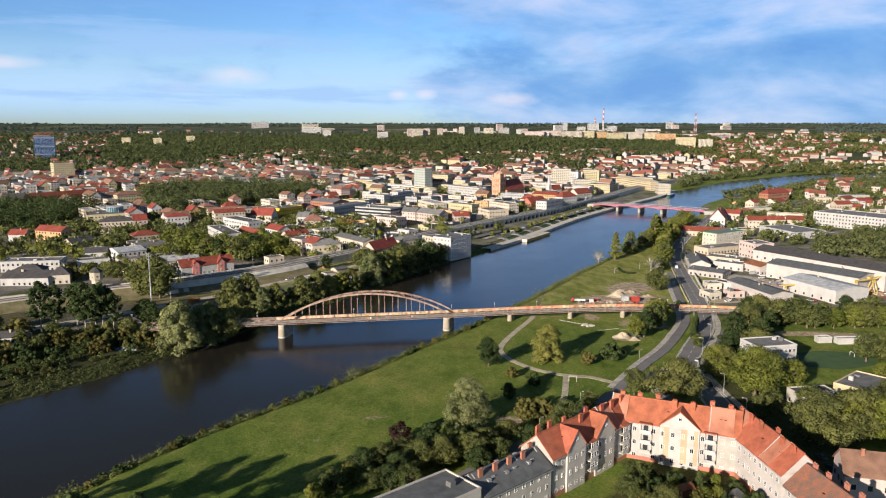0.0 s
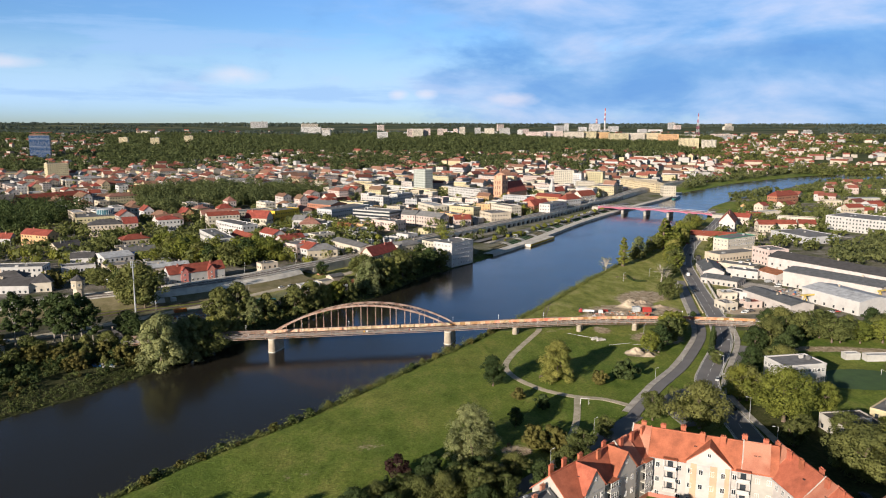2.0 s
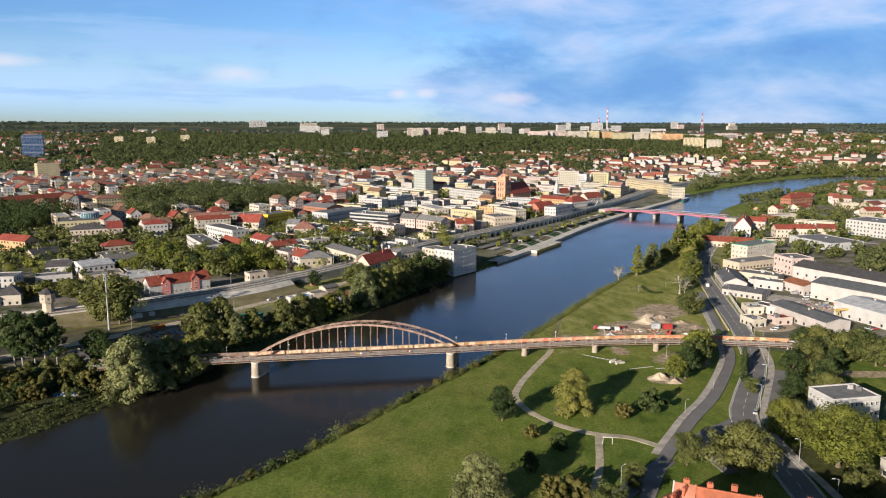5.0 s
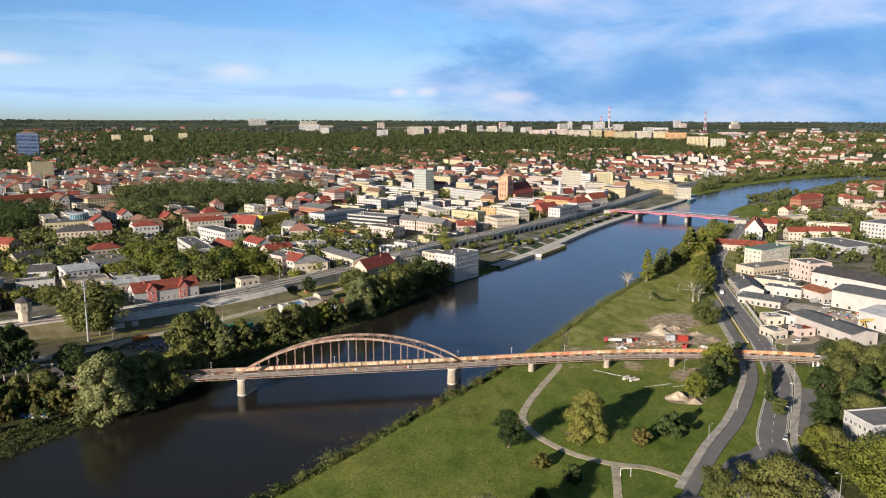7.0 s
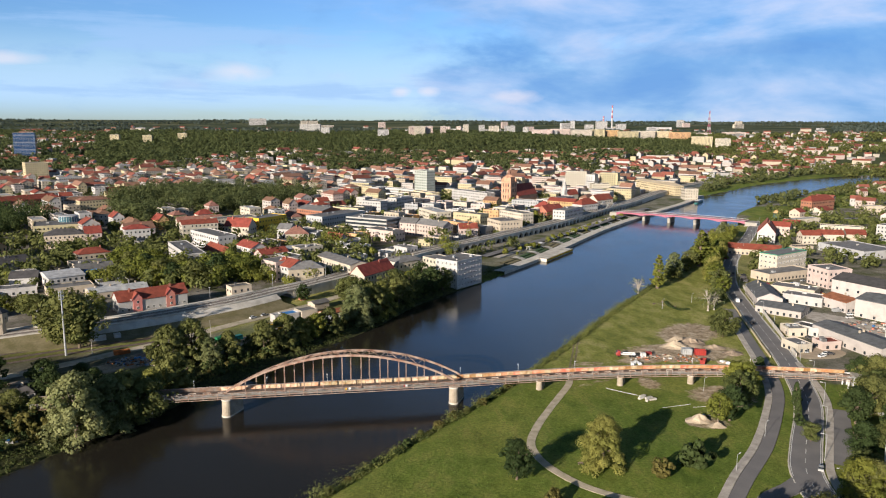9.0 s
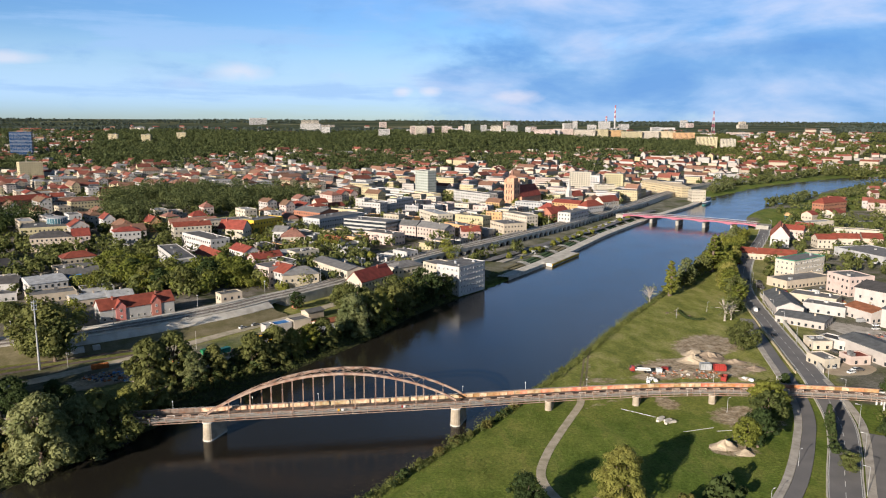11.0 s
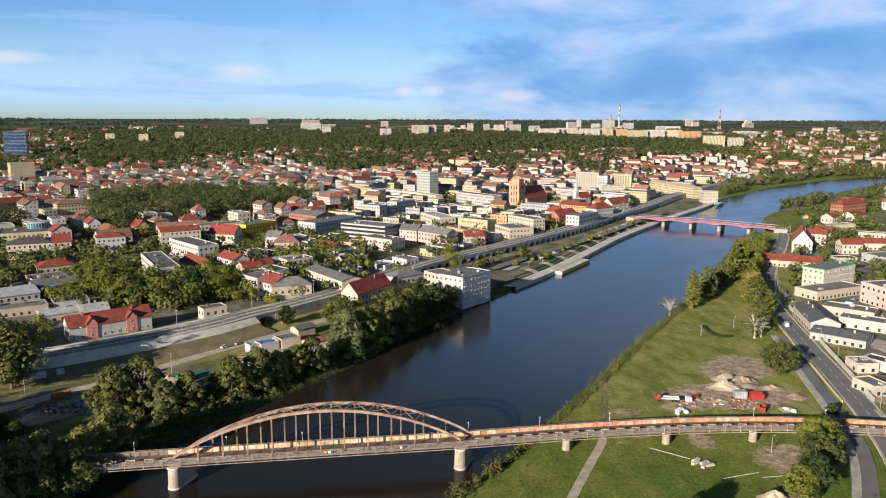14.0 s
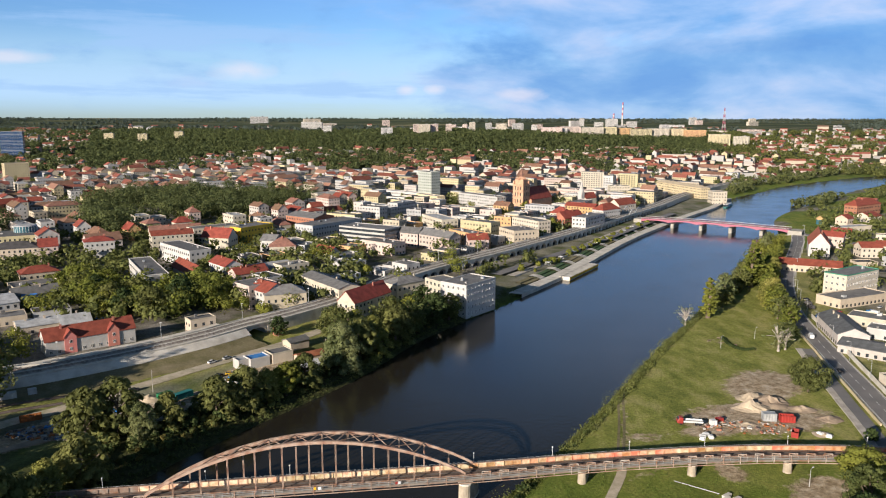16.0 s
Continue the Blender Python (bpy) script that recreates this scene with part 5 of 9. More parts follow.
house(-27.4, 633.3, 43.4, 22.3, 14, 8, 4, "hip", 3, "cream", "grey")
house(39.3, 1079.0, -50.1, 68.1, 14, 14, 5, "flat", 0, "white", "grey")
house(60.5, 1085.0, 66.0, 51.6, 14, 13, 5, "flat", 0, "grey", "grey")
house(75.6, 871.4, -57.5, 38.7, 14, 13, 5, "flat", 0, "cream", "grey")
house(28.3, 857.6, -39.6, 34.5, 14, 13, 5, "flat", 0, "yellowc", "grey")
house(17.2, 806.2, -53.2, 38.2, 14, 11, 5, "flat", 0, "orange", "grey")
house(22.6, 789.7, 13.5, 17.2, 12, 8, 5, "gable", 4, "pink", "red")
house(60, 824, -66, 27, 24, 11, 5, "flat", 0, "tan", "grey")
house(113.8, 942.2, -35.9, 17.9, 14, 10, 5, "hip", 6, "cream", "red")
house(117.7, 918.9, 44.3, 30.2, 14, 9, 5, "gable", 6, "brick", "red")
house(133.7, 898.1, 54.9, 44.1, 14, 13, 5, "flat", 0, "white", "grey")
house(164.6, 966.0, 39.7, 28.2, 14, 11, 5, "hip", 6, "white", "red")
house(192.8, 1015.8, 40.7, 31.0, 14, 11, 5, "gable", 6, "cream", "red")
house(171.3, 1164.1, -43.2, 62.0, 16, 12, 5, "flat", 0, "pink", "grey")
house(228.7, 1193.9, 2.2, 26.4, 16, 15, 5, "flat", 0, "cream", "grey")
house(328.9, 1244.3, -75.4, 114.7, 14, 12, 5, "hip", 3, "yellowc", "cream")
house(-25.5, 1150, -47.1, 26, 15, 36, 5, "flat", 0, "glassgrey", "grey", "grey-green residential tower block")
house(344.5, 1146.6, 2.5, 18.6, 16, 12, 5, "flat", 0, "cream", "grey")
house(248.5, 643.3, 34.5, 37.6, 14, 14, 3, "flat", 0, "cream", "green", "cream four-storey office with a green roof edge", single=True)
house(297, 784, 66, 40, 15, 9.5, 3, "gable", 9, "white", "orange", "white half-timbered granary with a steep red roof")
house(458.4, 1015.3, 33.4, 49.1, 14, 12, 4, "hip", 6, "brick", "red")
house(195.2, 550.4, -102.3, 37.5, 14, 6, 3, "gable", 3, "rose", "slate")
house(194.1, 521.8, -41.2, 24.7, 16, 4, 3, "gable", 1.5, "rose", "slate")
house(169.7, 452.2, -75.7, 11.4, 8, 4, 3, "flat", 0, "cream", "grey")
house(237.5, 619.6, 25.3, 42.0, 16, 5, 3, "flat", 0, "tan", "grey")
house(257.7, 594.6, -76.6, 19.4, 18, 12, 3, "flat", 0, "pink", "grey")
house(202.2, 457.3, 104.3, 43, 15.5, 6, 3, "gable", 1.6, "rose", "slate", "long white shed with a dark felt roof", floor_h=5, bay=6)
house(244.3, 458.7, -71.0, 41.8, 26, 8, 3, "gable", 2, "white", "whiteroof", "white factory hall with a pale metal roof", floor_h=5.5, bay=6.5)
house(259.6, 495.7, -55.3, 63.5, 24, 10, 3, "gable", 2, "rose", "slate", "white factory hall with a dark grey roof", floor_h=5.5, bay=6.5)
house(272.7, 516.6, -60.3, 99.5, 22, 13, 3, "gable", 3, "rose", "dark", "long white factory hall with a dark ridge skylight", floor_h=5.5, bay=6.5)
house(234.2, 531.7, -73.7, 18.1, 14, 6, 3, "gable", 2, "rose", "rust")
house(180.4, 478.7, 0.0, 9.2, 10, 4, 3, "flat", 0, "cream", "grey")
house(436.4, 767.7, -56.1, 73.7, 40, 14, 3, "flat", 0, "white", "grey")
house(343.4, 715.4, -73.4, 48.1, 36, 6, 3, "flat", 0, "grey", "grey", "wide low store with a grey flat roof", floor_h=5.5, bay=6.5)
house(148, 320.4, 11, 19.2, 13.4, 11, 3, "flat", 0, "white", "grey", "white three-storey office block with a flat grey roof", single=True, bay=2.0)
house(166.4, 371.8, -10.6, 6.0, 6, 4, 3, "gable", 1.5, "grey", "grey")
house(168, 280, 40, 22, 13, 7, 3, "flat", 0, "yellowc", "grey")
house(146.5, 271.5, 8, 16, 16, 5, 3, "flat", 0, "stain", "dark")
house(123.5, 199.6, -14.5, 13.5, 12, 10, 3, "gable", 5, "pink", "brown")

# ---- tenement block round a garden yard ----
TB = 3.0


def wing(ax, ay, bx, by, width, eave, ridge, wall, rm, label, cross=(), balcs=(), single=True, ends=(0, 0)):
    """A tenement wing along the line a to b; the yard lies on its right-hand side."""
    L = math.hypot(bx - ax, by - ay) + ends[0] + ends[1]
    ang = math.degrees(math.atan2(by - ay, bx - ax))
    ux, uy = math.cos(radians(ang)), math.sin(radians(ang))
    cx, cy = (ax + bx) / 2 + ux * (ends[1] - ends[0]) / 2, (ay + by) / 2 + uy * (ends[1] - ends[0]) / 2
    h, rh = eave - TB, ridge - eave
    r = root("tenement", cx, cy, TB - 0.2, ang, label, "tenement house", "tenements round the yard")
    g = Geo().box(0, 0, -0.8, L, width, h + 1.0)
    for s in (-1, 1):
        g.add([(s * L / 2, -width / 2, h), (s * L / 2, width / 2, h), (s * L / 2, 0, h + rh), (s * (L / 2 - 0.3), -width / 2, h), (s * (L / 2 - 0.3), width / 2, h), (s * (L / 2 - 0.3), 0, h + rh)],
              [(0, 1, 2), (5, 4, 3), (0, 2, 5, 3), (1, 4, 5, 2)])
    g.make("wall", "wall_" + wall, r)
    gable_roof(L, width, h, rh, 0.5, 0.3).make("roof", "roof_" + rm, r)
    Geo().box(0, 0, h + rh + 0.12, L + 0.6, 0.45, 0.3).make("ridge_tiles", "roof_" + rm, r)
    for s in (-1, 1):
        Geo().box(0, s * (width / 2 + 0.55), h - 0.62, L + 0.8, 0.16, 0.16).make("gutter", "grey_steel", r)
    Geo().box(0, -width / 2 - 0.06, 0, L, 0.12, 1.6).make("plinth", "wall_brick", r)
    taken = []
    for u, cw, ch, cwall in cross:
        # projecting bay with its own gable
        q = Geo().box(u, -width / 2 - 0.15, 0, cw, 0.9, h + 0.4)
        q.add([(u - cw / 2, -width / 2 - 0.6, h + 0.4), (u + cw / 2, -width / 2 - 0.6, h + 0.4), (u, -width / 2 - 0.6, h + ch), (u - cw / 2, -width / 2 - 0.2, h + 0.4), (u + cw / 2, -width / 2 - 0.2, h + 0.4), (u, -width / 2 - 0.2, h + ch)],
              [(0, 1, 2), (5, 4, 3), (0, 2, 5, 3), (1, 4, 5, 2)])
        q.make("gable_bay", "wall_" + cwall, r, "plastered gable bay")
        rr = Geo()
        yb = 0.0
        for s in (-1, 1):
            rr.add([(u + s * (cw / 2 + 0.35), -width / 2 - 0.95, h + 0.05), (u, -width / 2 - 0.95, h + ch + 0.1), (u, yb, h + ch + 0.1), (u + s * (cw / 2 + 0.35), yb - (width / 2) * (1 - 0.1), h + 0.05),
                    (u + s * (cw / 2 + 0.35), -width / 2 - 0.95, h + 0.35), (u, -width / 2 - 0.95, h + ch + 0.4), (u, yb, h + ch + 0.4), (u + s * (cw / 2 + 0.35), yb - (width / 2) * 0.9, h + 0.35)],
                   [(0, 1, 2, 3), (7, 6, 5, 4), (0, 4, 5, 1), (1, 5, 6, 2), (2, 6, 7, 3), (3, 7, 4, 0)])
        rr.make("gable_roof", "roof_" + rm, r)
        taken.append((u - cw / 2, u + cw / 2, 0.6))
        window(r, Matrix.Translation((u, -width / 2 - 0.6, h + ch * 0.45)), 0.9, 1.2)
    for u in balcs:
        # stacked loggia with parapets and posts
        for f in range(1, 4):
            z = h * f / 4 + 0.1
            Geo().box(u, -width / 2 - 0.75, z, 3.6, 1.5, 0.2).make("balcony_slab", "pale_concrete", r)
            Geo().box(u, -width / 2 - 1.45, z + 0.2, 3.6, 0.1, 0.95).make("balcony_front", "wall_white", r, "white balcony front")
            for s in (-1.72, 1.72):
                Geo().box(u + s, -width / 2 - 1.42, z + 0.2, 0.16, 0.16, h / 4 - 0.2).make("balcony_post", "wall_white", r)
            Geo().box(u, -width / 2 - 0.03, z + 0.3, 1.5, 0.08, 2.0).make("balcony_door", "glass_dark", r)
        Geo().box(u, -width / 2 - 0.75, h + 0.1, 3.9, 1.8, 0.2).make("balcony_canopy", "roof_" + rm, r)
        taken.append((u - 1.9, u + 1.9, None))
    for face in (0, 180):
        for u, zz in window_spots(L, h, 3.25, 2.9, 1.1):
            proud = 0.0
            if face == 0:
                hit_ = [t for t in taken if t[0] < u < t[1]]
                if hit_:
                    if hit_[0][2] is None:
                        continue
                    proud = hit_[0][2]
            window(r, pose(0, 0, 0, 0, 0, face) @ Matrix.Translation((u, -width / 2 - proud, zz)), 1.1, 1.6)
    for u in np.arange(-L / 2 + 2.5, L / 2 - 1, 5.6):
        v = rng.choice([-0.12, 0.06, 0.16]) * width
        g = Geo().box(u, v, h + rh * 0.6, 1.5, 0.65, rh * 0.4 + 1.3)
        g.box(u, v, h + rh + 1.3, 1.7, 0.85, 0.18)
        for e in (-0.45, 0, 0.45):
            g.cyl(u + e, v, h + rh + 1.48, 0.13, 0.11, 0.4, 6)
        g.make("chimney", "roof_orange" if rm == "orange" else "wall_brick", r, "red brick chimney stack")
    for i in range(3):
        u = rng.uniform(-0.4, 0.4) * L
        t_ = 0.45
        Geo().beam((u - 0.4, -width / 2 * t_, h + rh * (1 - t_) + 0.33), (u + 0.4, -width / 2 * t_, h + rh * (1 - t_) + 0.33), 0.9, 0.12).make("skylight", "glass_dark", r)
    USED.append((cx, cy, L / 2))
    return r


wing(62, 234, 93.5, 220.5, 12, 16.2, 22, "rose", "orange", "peach and white tenement with orange tiled roof and gabled bay", cross=((2.0, 12, 5.2, "rose"),), balcs=(-8.4, 11.2), ends=(3, 2))
mid = bpy.data.objects["tenement"]
Geo().box(-2.0, -6.63, 1.6, 1.7, 0.1, 11.4).box(3.4, -6.63, 1.6, 1.9, 0.1, 11.4).box(7.0, -6.63, 1.6, 1.2, 0.1, 11.4).make("facade_field", "wall_peach", mid, "peach painted facade field")
Geo().box(16.2, -6.03, 0, 6.4, 0.1, 13.0).make("bare_facade", "wall_stain", mid, "bare grey facade under repair")
wing(29.5, 205, 59.5, 233.5, 12, 15.5, 21, "stain", "orange", "grey-brown tenement with steep orange roof and glazed balconies", cross=((-12, 9, 5.6, "stain"), (3, 10, 5.8, "stain")), balcs=(-4, 13.5), ends=(0, 4))
wing(97.5, 221, 101, 191, 12, 15.8, 21.5, "rose", "orange", "pale rose tenement with a long orange tiled roof", ends=(3, 0))
wing(101.3, 190, 104.5, 166, 12, 13.5, 19, "rose", "mottled", "old pale tenement with worn brown tiles", ends=(-0.5, 0))
slate_wing = wing(9, 187, 28.5, 204, 13, 13.5, 17.5, "stain", "slate", "grey tenement with a slate mansard roof and brick chimneys", ends=(0, 0.3))
house(-2.6, 177.4, 41, 26, 14, 13.5, 3, "flat", 0, "stain", "slate", "grey tenement with a dark felt roof and metal vents", "tenement house", single=True)

west, east = bpy.data.objects["tenement.001"], bpy.data.objects["tenement.002"]
for wg, L_, h_, rh_, w_, spots in ((mid, 39.3, 13.4, 5.8, 12, ((-17.5, 5.2), (14.2, 7.0))), (west, 45.4, 12.7, 5.5, 12, ((9.5, 6.0),)), (east, 33.2, 13.0, 5.7, 12, ((-12.5, 6.0), (8.0, 5.0)))):
    for u, wd in spots:
        for sd in (-1, 1):
            e_, q_ = (w_ / 2 + 0.5) * sd, rh_ / (w_ / 2)
            z0_ = h_ - 0.5 * q_ + 0.3
            g = Geo().add([(u - wd / 2, e_, z0_), (u + wd / 2, e_, z0_), (u + wd / 2, 0.02 * sd, h_ + rh_ + 0.3), (u - wd / 2, 0.02 * sd, h_ + rh_ + 0.3), (u - wd / 2, e_, z0_ + 0.06), (u + wd / 2, e_, z0_ + 0.06), (u + wd / 2, 0.02 * sd, h_ + rh_ + 0.36), (u - wd / 2, 0.02 * sd, h_ + rh_ + 0.36)],
                           [(0, 1, 2, 3), (7, 6, 5, 4), (0, 4, 5, 1), (1, 5, 6, 2), (2, 6, 7, 3), (3, 7, 4, 0)])
            g.make("tile_field", "roof_faded", wg, "faded pinkish roof tiles")
        for k_ in (-1, 1):
            us = u + k_ * wd / 2
            Geo().add([(us - 0.16, -w_ / 2 - 0.5, h_ - 0.2), (us + 0.16, -w_ / 2 - 0.5, h_ - 0.2), (us + 0.16, 0, h_ + rh_ + 0.62), (us - 0.16, 0, h_ + rh_ + 0.62), (us - 0.16, w_ / 2 + 0.5, h_ - 0.2), (us + 0.16, w_ / 2 + 0.5, h_ - 0.2), (us - 0.16, 0, h_ + rh_), (us + 0.16, 0, h_ + rh_)],
                      [(0, 1, 2, 3), (3, 2, 5, 4), (0, 3, 6), (1, 7, 2), (3, 4, 6), (2, 7, 5)]).make("party_wall", "roof_faded" if k_ > 0 else "wall_stain", wg, "low fire wall between the roofs")
for u in (-4, 13.5):
    for f in range(1, 4):
        z = 12.7 * f / 4 + 0.1
        gl = Geo().box(u, -7.48, z + 1.15, 3.5, 0.05, 1.6).make("balcony_glazing", "glass_dark", west, "glazed balcony front")
        bars = Geo().box(u, -7.52, z + 1.1, 3.6, 0.12, 0.12).box(u, -7.52, z + 1.95, 3.6, 0.1, 0.1).box(u, -7.52, z + 2.7, 3.6, 0.12, 0.14)
        for k_ in range(5):
            bars.box(u - 1.72 + 0.86 * k_, -7.52, z + 1.1, 0.13, 0.12, 1.7)
        bars.make("balcony_frame", "frame_white", west, "white timber window frames")
for u in (-12.6, -4.5, 4.0, 12.4):
    g = Geo().add([(u - 0.2, -6.9, 10.2), (u - 0.2, 0, 14.9), (u - 0.2, 6.9, 10.2), (u + 0.2, -6.9, 10.2), (u + 0.2, 0, 14.9), (u + 0.2, 6.9, 10.2)], [(2, 1, 0), (3, 4, 5), (0, 1, 4, 3), (1, 2, 5, 4), (2, 0, 3, 5)])
    g.make("fire_wall", "pale_concrete", slate_wing, "pale rendered fire wall")
for u, v in ((-9, -3.4), (-7, -2.6), (-2, -3.2), (0.5, 3.0), (1.5, -2.8), (7, -3.3), (9, -2.4), (8, 3.0)):
    Geo().box(u, v, 11.8, 1.1, 0.9, 1.3).box(u, v, 13.1, 1.3, 1.1, 0.15).make("roof_vent", "grey_steel", slate_wing, "grey metal roof vent")

# gabled bays of the station house
for u in (-9.0, 9.5):
    g = Geo().box(u, -6.1, 0, 5, 0.8, 7.6).add([(u - 2.5, -6.5, 7.6), (u + 2.5, -6.5, 7.6), (u, -6.5, 10.4), (u - 2.5, -5.7, 7.6), (u + 2.5, -5.7, 7.6), (u, -5.7, 10.4)], [(0, 1, 2), (5, 4, 3), (0, 2, 5, 3), (1, 4, 5, 2)])
    g.make("gable_bay", "wall_salmon", station, "salmon pink gable bay")
    rr = Geo()
    for s in (-1, 1):
        rr.add([(u + s * 2.9, -6.8, 7.3), (u, -6.8, 10.7), (u, -1.5, 10.7), (u + s * 2.9, -5.4, 7.3), (u + s * 2.9, -6.8, 7.55), (u, -6.8, 10.95), (u, -1.5, 10.95), (u + s * 2.9, -5.4, 7.55)], [(0, 1, 2, 3), (7, 6, 5, 4), (0, 4, 5, 1), (1, 5, 6, 2), (2, 6, 7, 3), (3, 7, 4, 0)])
    rr.make("gable_roof", "roof_red", station)
    for zz in (1.4, 4.8):
        window(station, Matrix.Translation((u, -6.5, zz)), 1.1, 1.5)

# ---- landmarks ----
cath = root("cathedral", 84, 1055, 5, 52, "gothic brick cathedral with a massive square tower", "church")
Geo().box(0, 0, 0, 14, 14, 26).make("tower", "cathedral_brick", cath)
g = Geo().box(0, 0, 26, 14.6, 14.6, 0.6)
for sx, sy in ((-1, -1), (1, -1), (1, 1), (-1, 1)):
    g.box(sx * 6.2, sy * 6.2, 26.6, 1.8, 1.8, 2.2).cyl(sx * 6.2, sy * 6.2, 28.8, 1.1, 0.1, 2.0, 6)
g.make("parapet", "cathedral_brick", cath)
Geo().box(0, 0, 26.6, 10.5, 10.5, 5.0).make("belfry", "cathedral_brick", cath)
Geo().cyl(0, 0, 31.6, 7.6, 3.2, 2.6, 4).make("tower_roof", "cathedral_brick", cath)
Geo().cyl(0, 0, 34.2, 2.0, 1.8, 3.0, 8).cyl(0, 0, 37.2, 2.2, 0.15, 4.0, 8).make("lantern", "roof_brown", cath, "small brown lantern")
Geo().box(30, 0, 0, 46, 20, 10).make("nave", "cathedral_brick", cath)
n_ = gable_roof(46, 20, 10, 12)
n_.v = [(a + 30, b2, c) for a, b2, c in n_.v]
n_.make("nave_roof", "roof_red", cath, "dark red steep nave roof")
for z, hh in ((7, 4), (14, 4), (20.5, 4)):
    for u in (-3.5, 0, 3.5):
        Geo().box(u, -7.05, z, 1.1, 0.3, hh).make("belfry_opening", "glass_dark", cath)
        Geo().box(-7.05, u, z, 0.3, 1.1, hh).make("belfry_opening", "glass_dark", cath)
cath.matrix_basis = cath.matrix_basis @ Matrix.Diagonal((1, 1, 1.1, 1))
USED += [(84, 1055, 14), (105, 1080, 30), (78, 1038, 10), (95, 1040, 8)]
wc = root("church", 162, 1101, 5, 40, "small church with a slender white spire", "church")
Geo().box(0, 0, 0, 5.5, 5.5, 15).make("tower", "wall_white", wc)
Geo().cyl(0, 0, 15, 3.4, 0.1, 15, 8).make("spire", "wall_white", wc)
Geo().box(13, 0, 0, 20, 10, 8).make("nave", "wall_cream", wc)
n_ = gable_roof(20, 10, 8, 6)
n_.v = [(a + 13, b2, c) for a, b2, c in n_.v]
n_.make("nave_roof", "roof_red", wc)
USED += [(162, 1101, 5), (172, 1109, 11)]


def slab(x, y, rot, w, d, h, wall, label, band="glass_dark", z=None):
    """A block of flats with floor slabs, window strips and balconies."""
    z = gz(x, y) if z is None else z
    r = root("apartment_block", x, y, z - 1, rot, label, "apartment block")
    Geo().box(0, 0, 0, w, d, h + 1).make("wall", "wall_" + wall, r)
    Geo().box(0, 0, h + 1, w * 0.98, d * 0.95, 0.4).box(w * 0.2, 0, h + 1, 5, 4, 2.6).make("roof", "roof_grey", r)
    g = Geo()
    floors = int(h / 2.8)
    for f in range(floors):
        for i in range(max(2, int(w / 3.6))):
            u = -w / 2 + 1.8 + 3.6 * i
            if u < w / 2 - 1:
                g.box(u, -d / 2 - 0.02, 1.9 + f * 2.8, 1.9, 0.2, 1.45)
        for i in range(max(1, int(d / 5))):
            u = -d / 2 + 2.5 + 5 * i
            g.box(-w / 2 - 0.02, u, 1.9 + f * 2.8, 0.2, 1.3, 1.4)
            g.box(w / 2 + 0.02, u, 1.9 + f * 2.8, 0.2, 1.3, 1.4)
    g.make("window_panes", band, r, kind="stuff")
    USED.append((x, y, math.hypot(w, d) / 2))
    return r


# flats near the centre and on the ridge
slab(207, 1256, -30, 34, 14, 29, "cream", "tall cream concrete apartment block", z=5)
slab(226, 1240, -30, 14, 14, 25, "white", "white concrete apartment tower", z=5)
slab(256, 1252, -28, 28, 14, 27, "yellowc", "yellow concrete apartment block", z=5)
for i, (x, c, h) in enumerate(((325, "pink", 26), (345, "white", 24), (395, "pink", 30), (470, "cream", 31), (520, "yellowc", 33), (575, "orange", 32), (640, "yellowc", 31), (705, "cream", 33), (770, "yellowc", 32), (830, "orange", 30))):
    slab(305 + (x - 325) * 0.84, 2430 + 12 * (i % 3), -8 + 3 * (i % 4), 62, 13, h, c, "long pastel apartment slab on the wooded ridge")
slab(722, 2205, -25, 56, 13, 34, "yellowc", "yellow apartment slab at the edge of town")
slab(775, 2190, -25, 40, 13, 31, "cream", "cream apartment slab at the edge of town")
for x, y, h in ((-190, 2500, 30), (-100, 2520, 36), (-75, 2515, 35), (-45, 2540, 34), (0, 2520, 33), (75, 2600, 35), (130, 2650, 33), (170, 2640, 32), (220, 2600, 34), (275, 2620, 30), (60, 2900, 28), (240, 2950, 30), (330, 3000, 28), (20, 3050, 26)):
    slab(x, y, rng.uniform(-20, 20), rng.choice([18, 22, 34]), 14, h, rng.choice(["white", "cream", "white", "pink"]), "white concrete apartment tower among woods")
for i in range(26):
    y = rng.uniform(2700, 3800)
    x = rng.uniform(-0.24, 0.5) * y
    slab(x, y, rng.uniform(-30, 30), rng.choice([30, 60, 80]), 14, rng.choice([14, 18, 30]), rng.choice(["white", "cream", "pink", "white"]), "distant pale apartment slab")
blue = slab(-1010, 1925, 20, 46, 24, 60, "grey", "dark blue glazed office tower with white bands")
for f in range(18):
    Geo().box(0, 0, 2 + f * 3.3, 46.8, 24.8, 2.5).make("glass_band", "navy_glass", blue)
for x, y in ((-880, 2350), (-800, 2420), (-990, 2380)):
    slab(x, y, 10, 26, 16, 26, "yellowc", "pale yellow tower block on the hill")
# power station
for x, y, h, w in ((740, 3420, 108, 4.5), (705, 3430, 62, 6)):
    st_ = root("chimney_stack", x, y, gz(x, y) - 2, 0, "tall concrete power station chimney with red and white bands", "chimney")
    for i in range(10):
        Geo().cyl(0, 0, h * i / 10, w * (1 - 0.04 * i), w * (1 - 0.04 * (i + 1)), h / 10, 14).make("shaft_ring", "pink_paint" if (i % 2 and i > 4) else "wall_white", st_)
for x, y, w, h in ((690, 3400, 46, 38), (640, 3420, 34, 24), (775, 3400, 40, 26), (560, 3380, 16, 40)):
    slab(x, y, 0, w, 30, h, "white", "white power station hall on the horizon")
mast = root("lattice_mast", 959, 2830, gz(959, 2830) - 1, 0, "tall red and white lattice broadcasting mast", "mast")
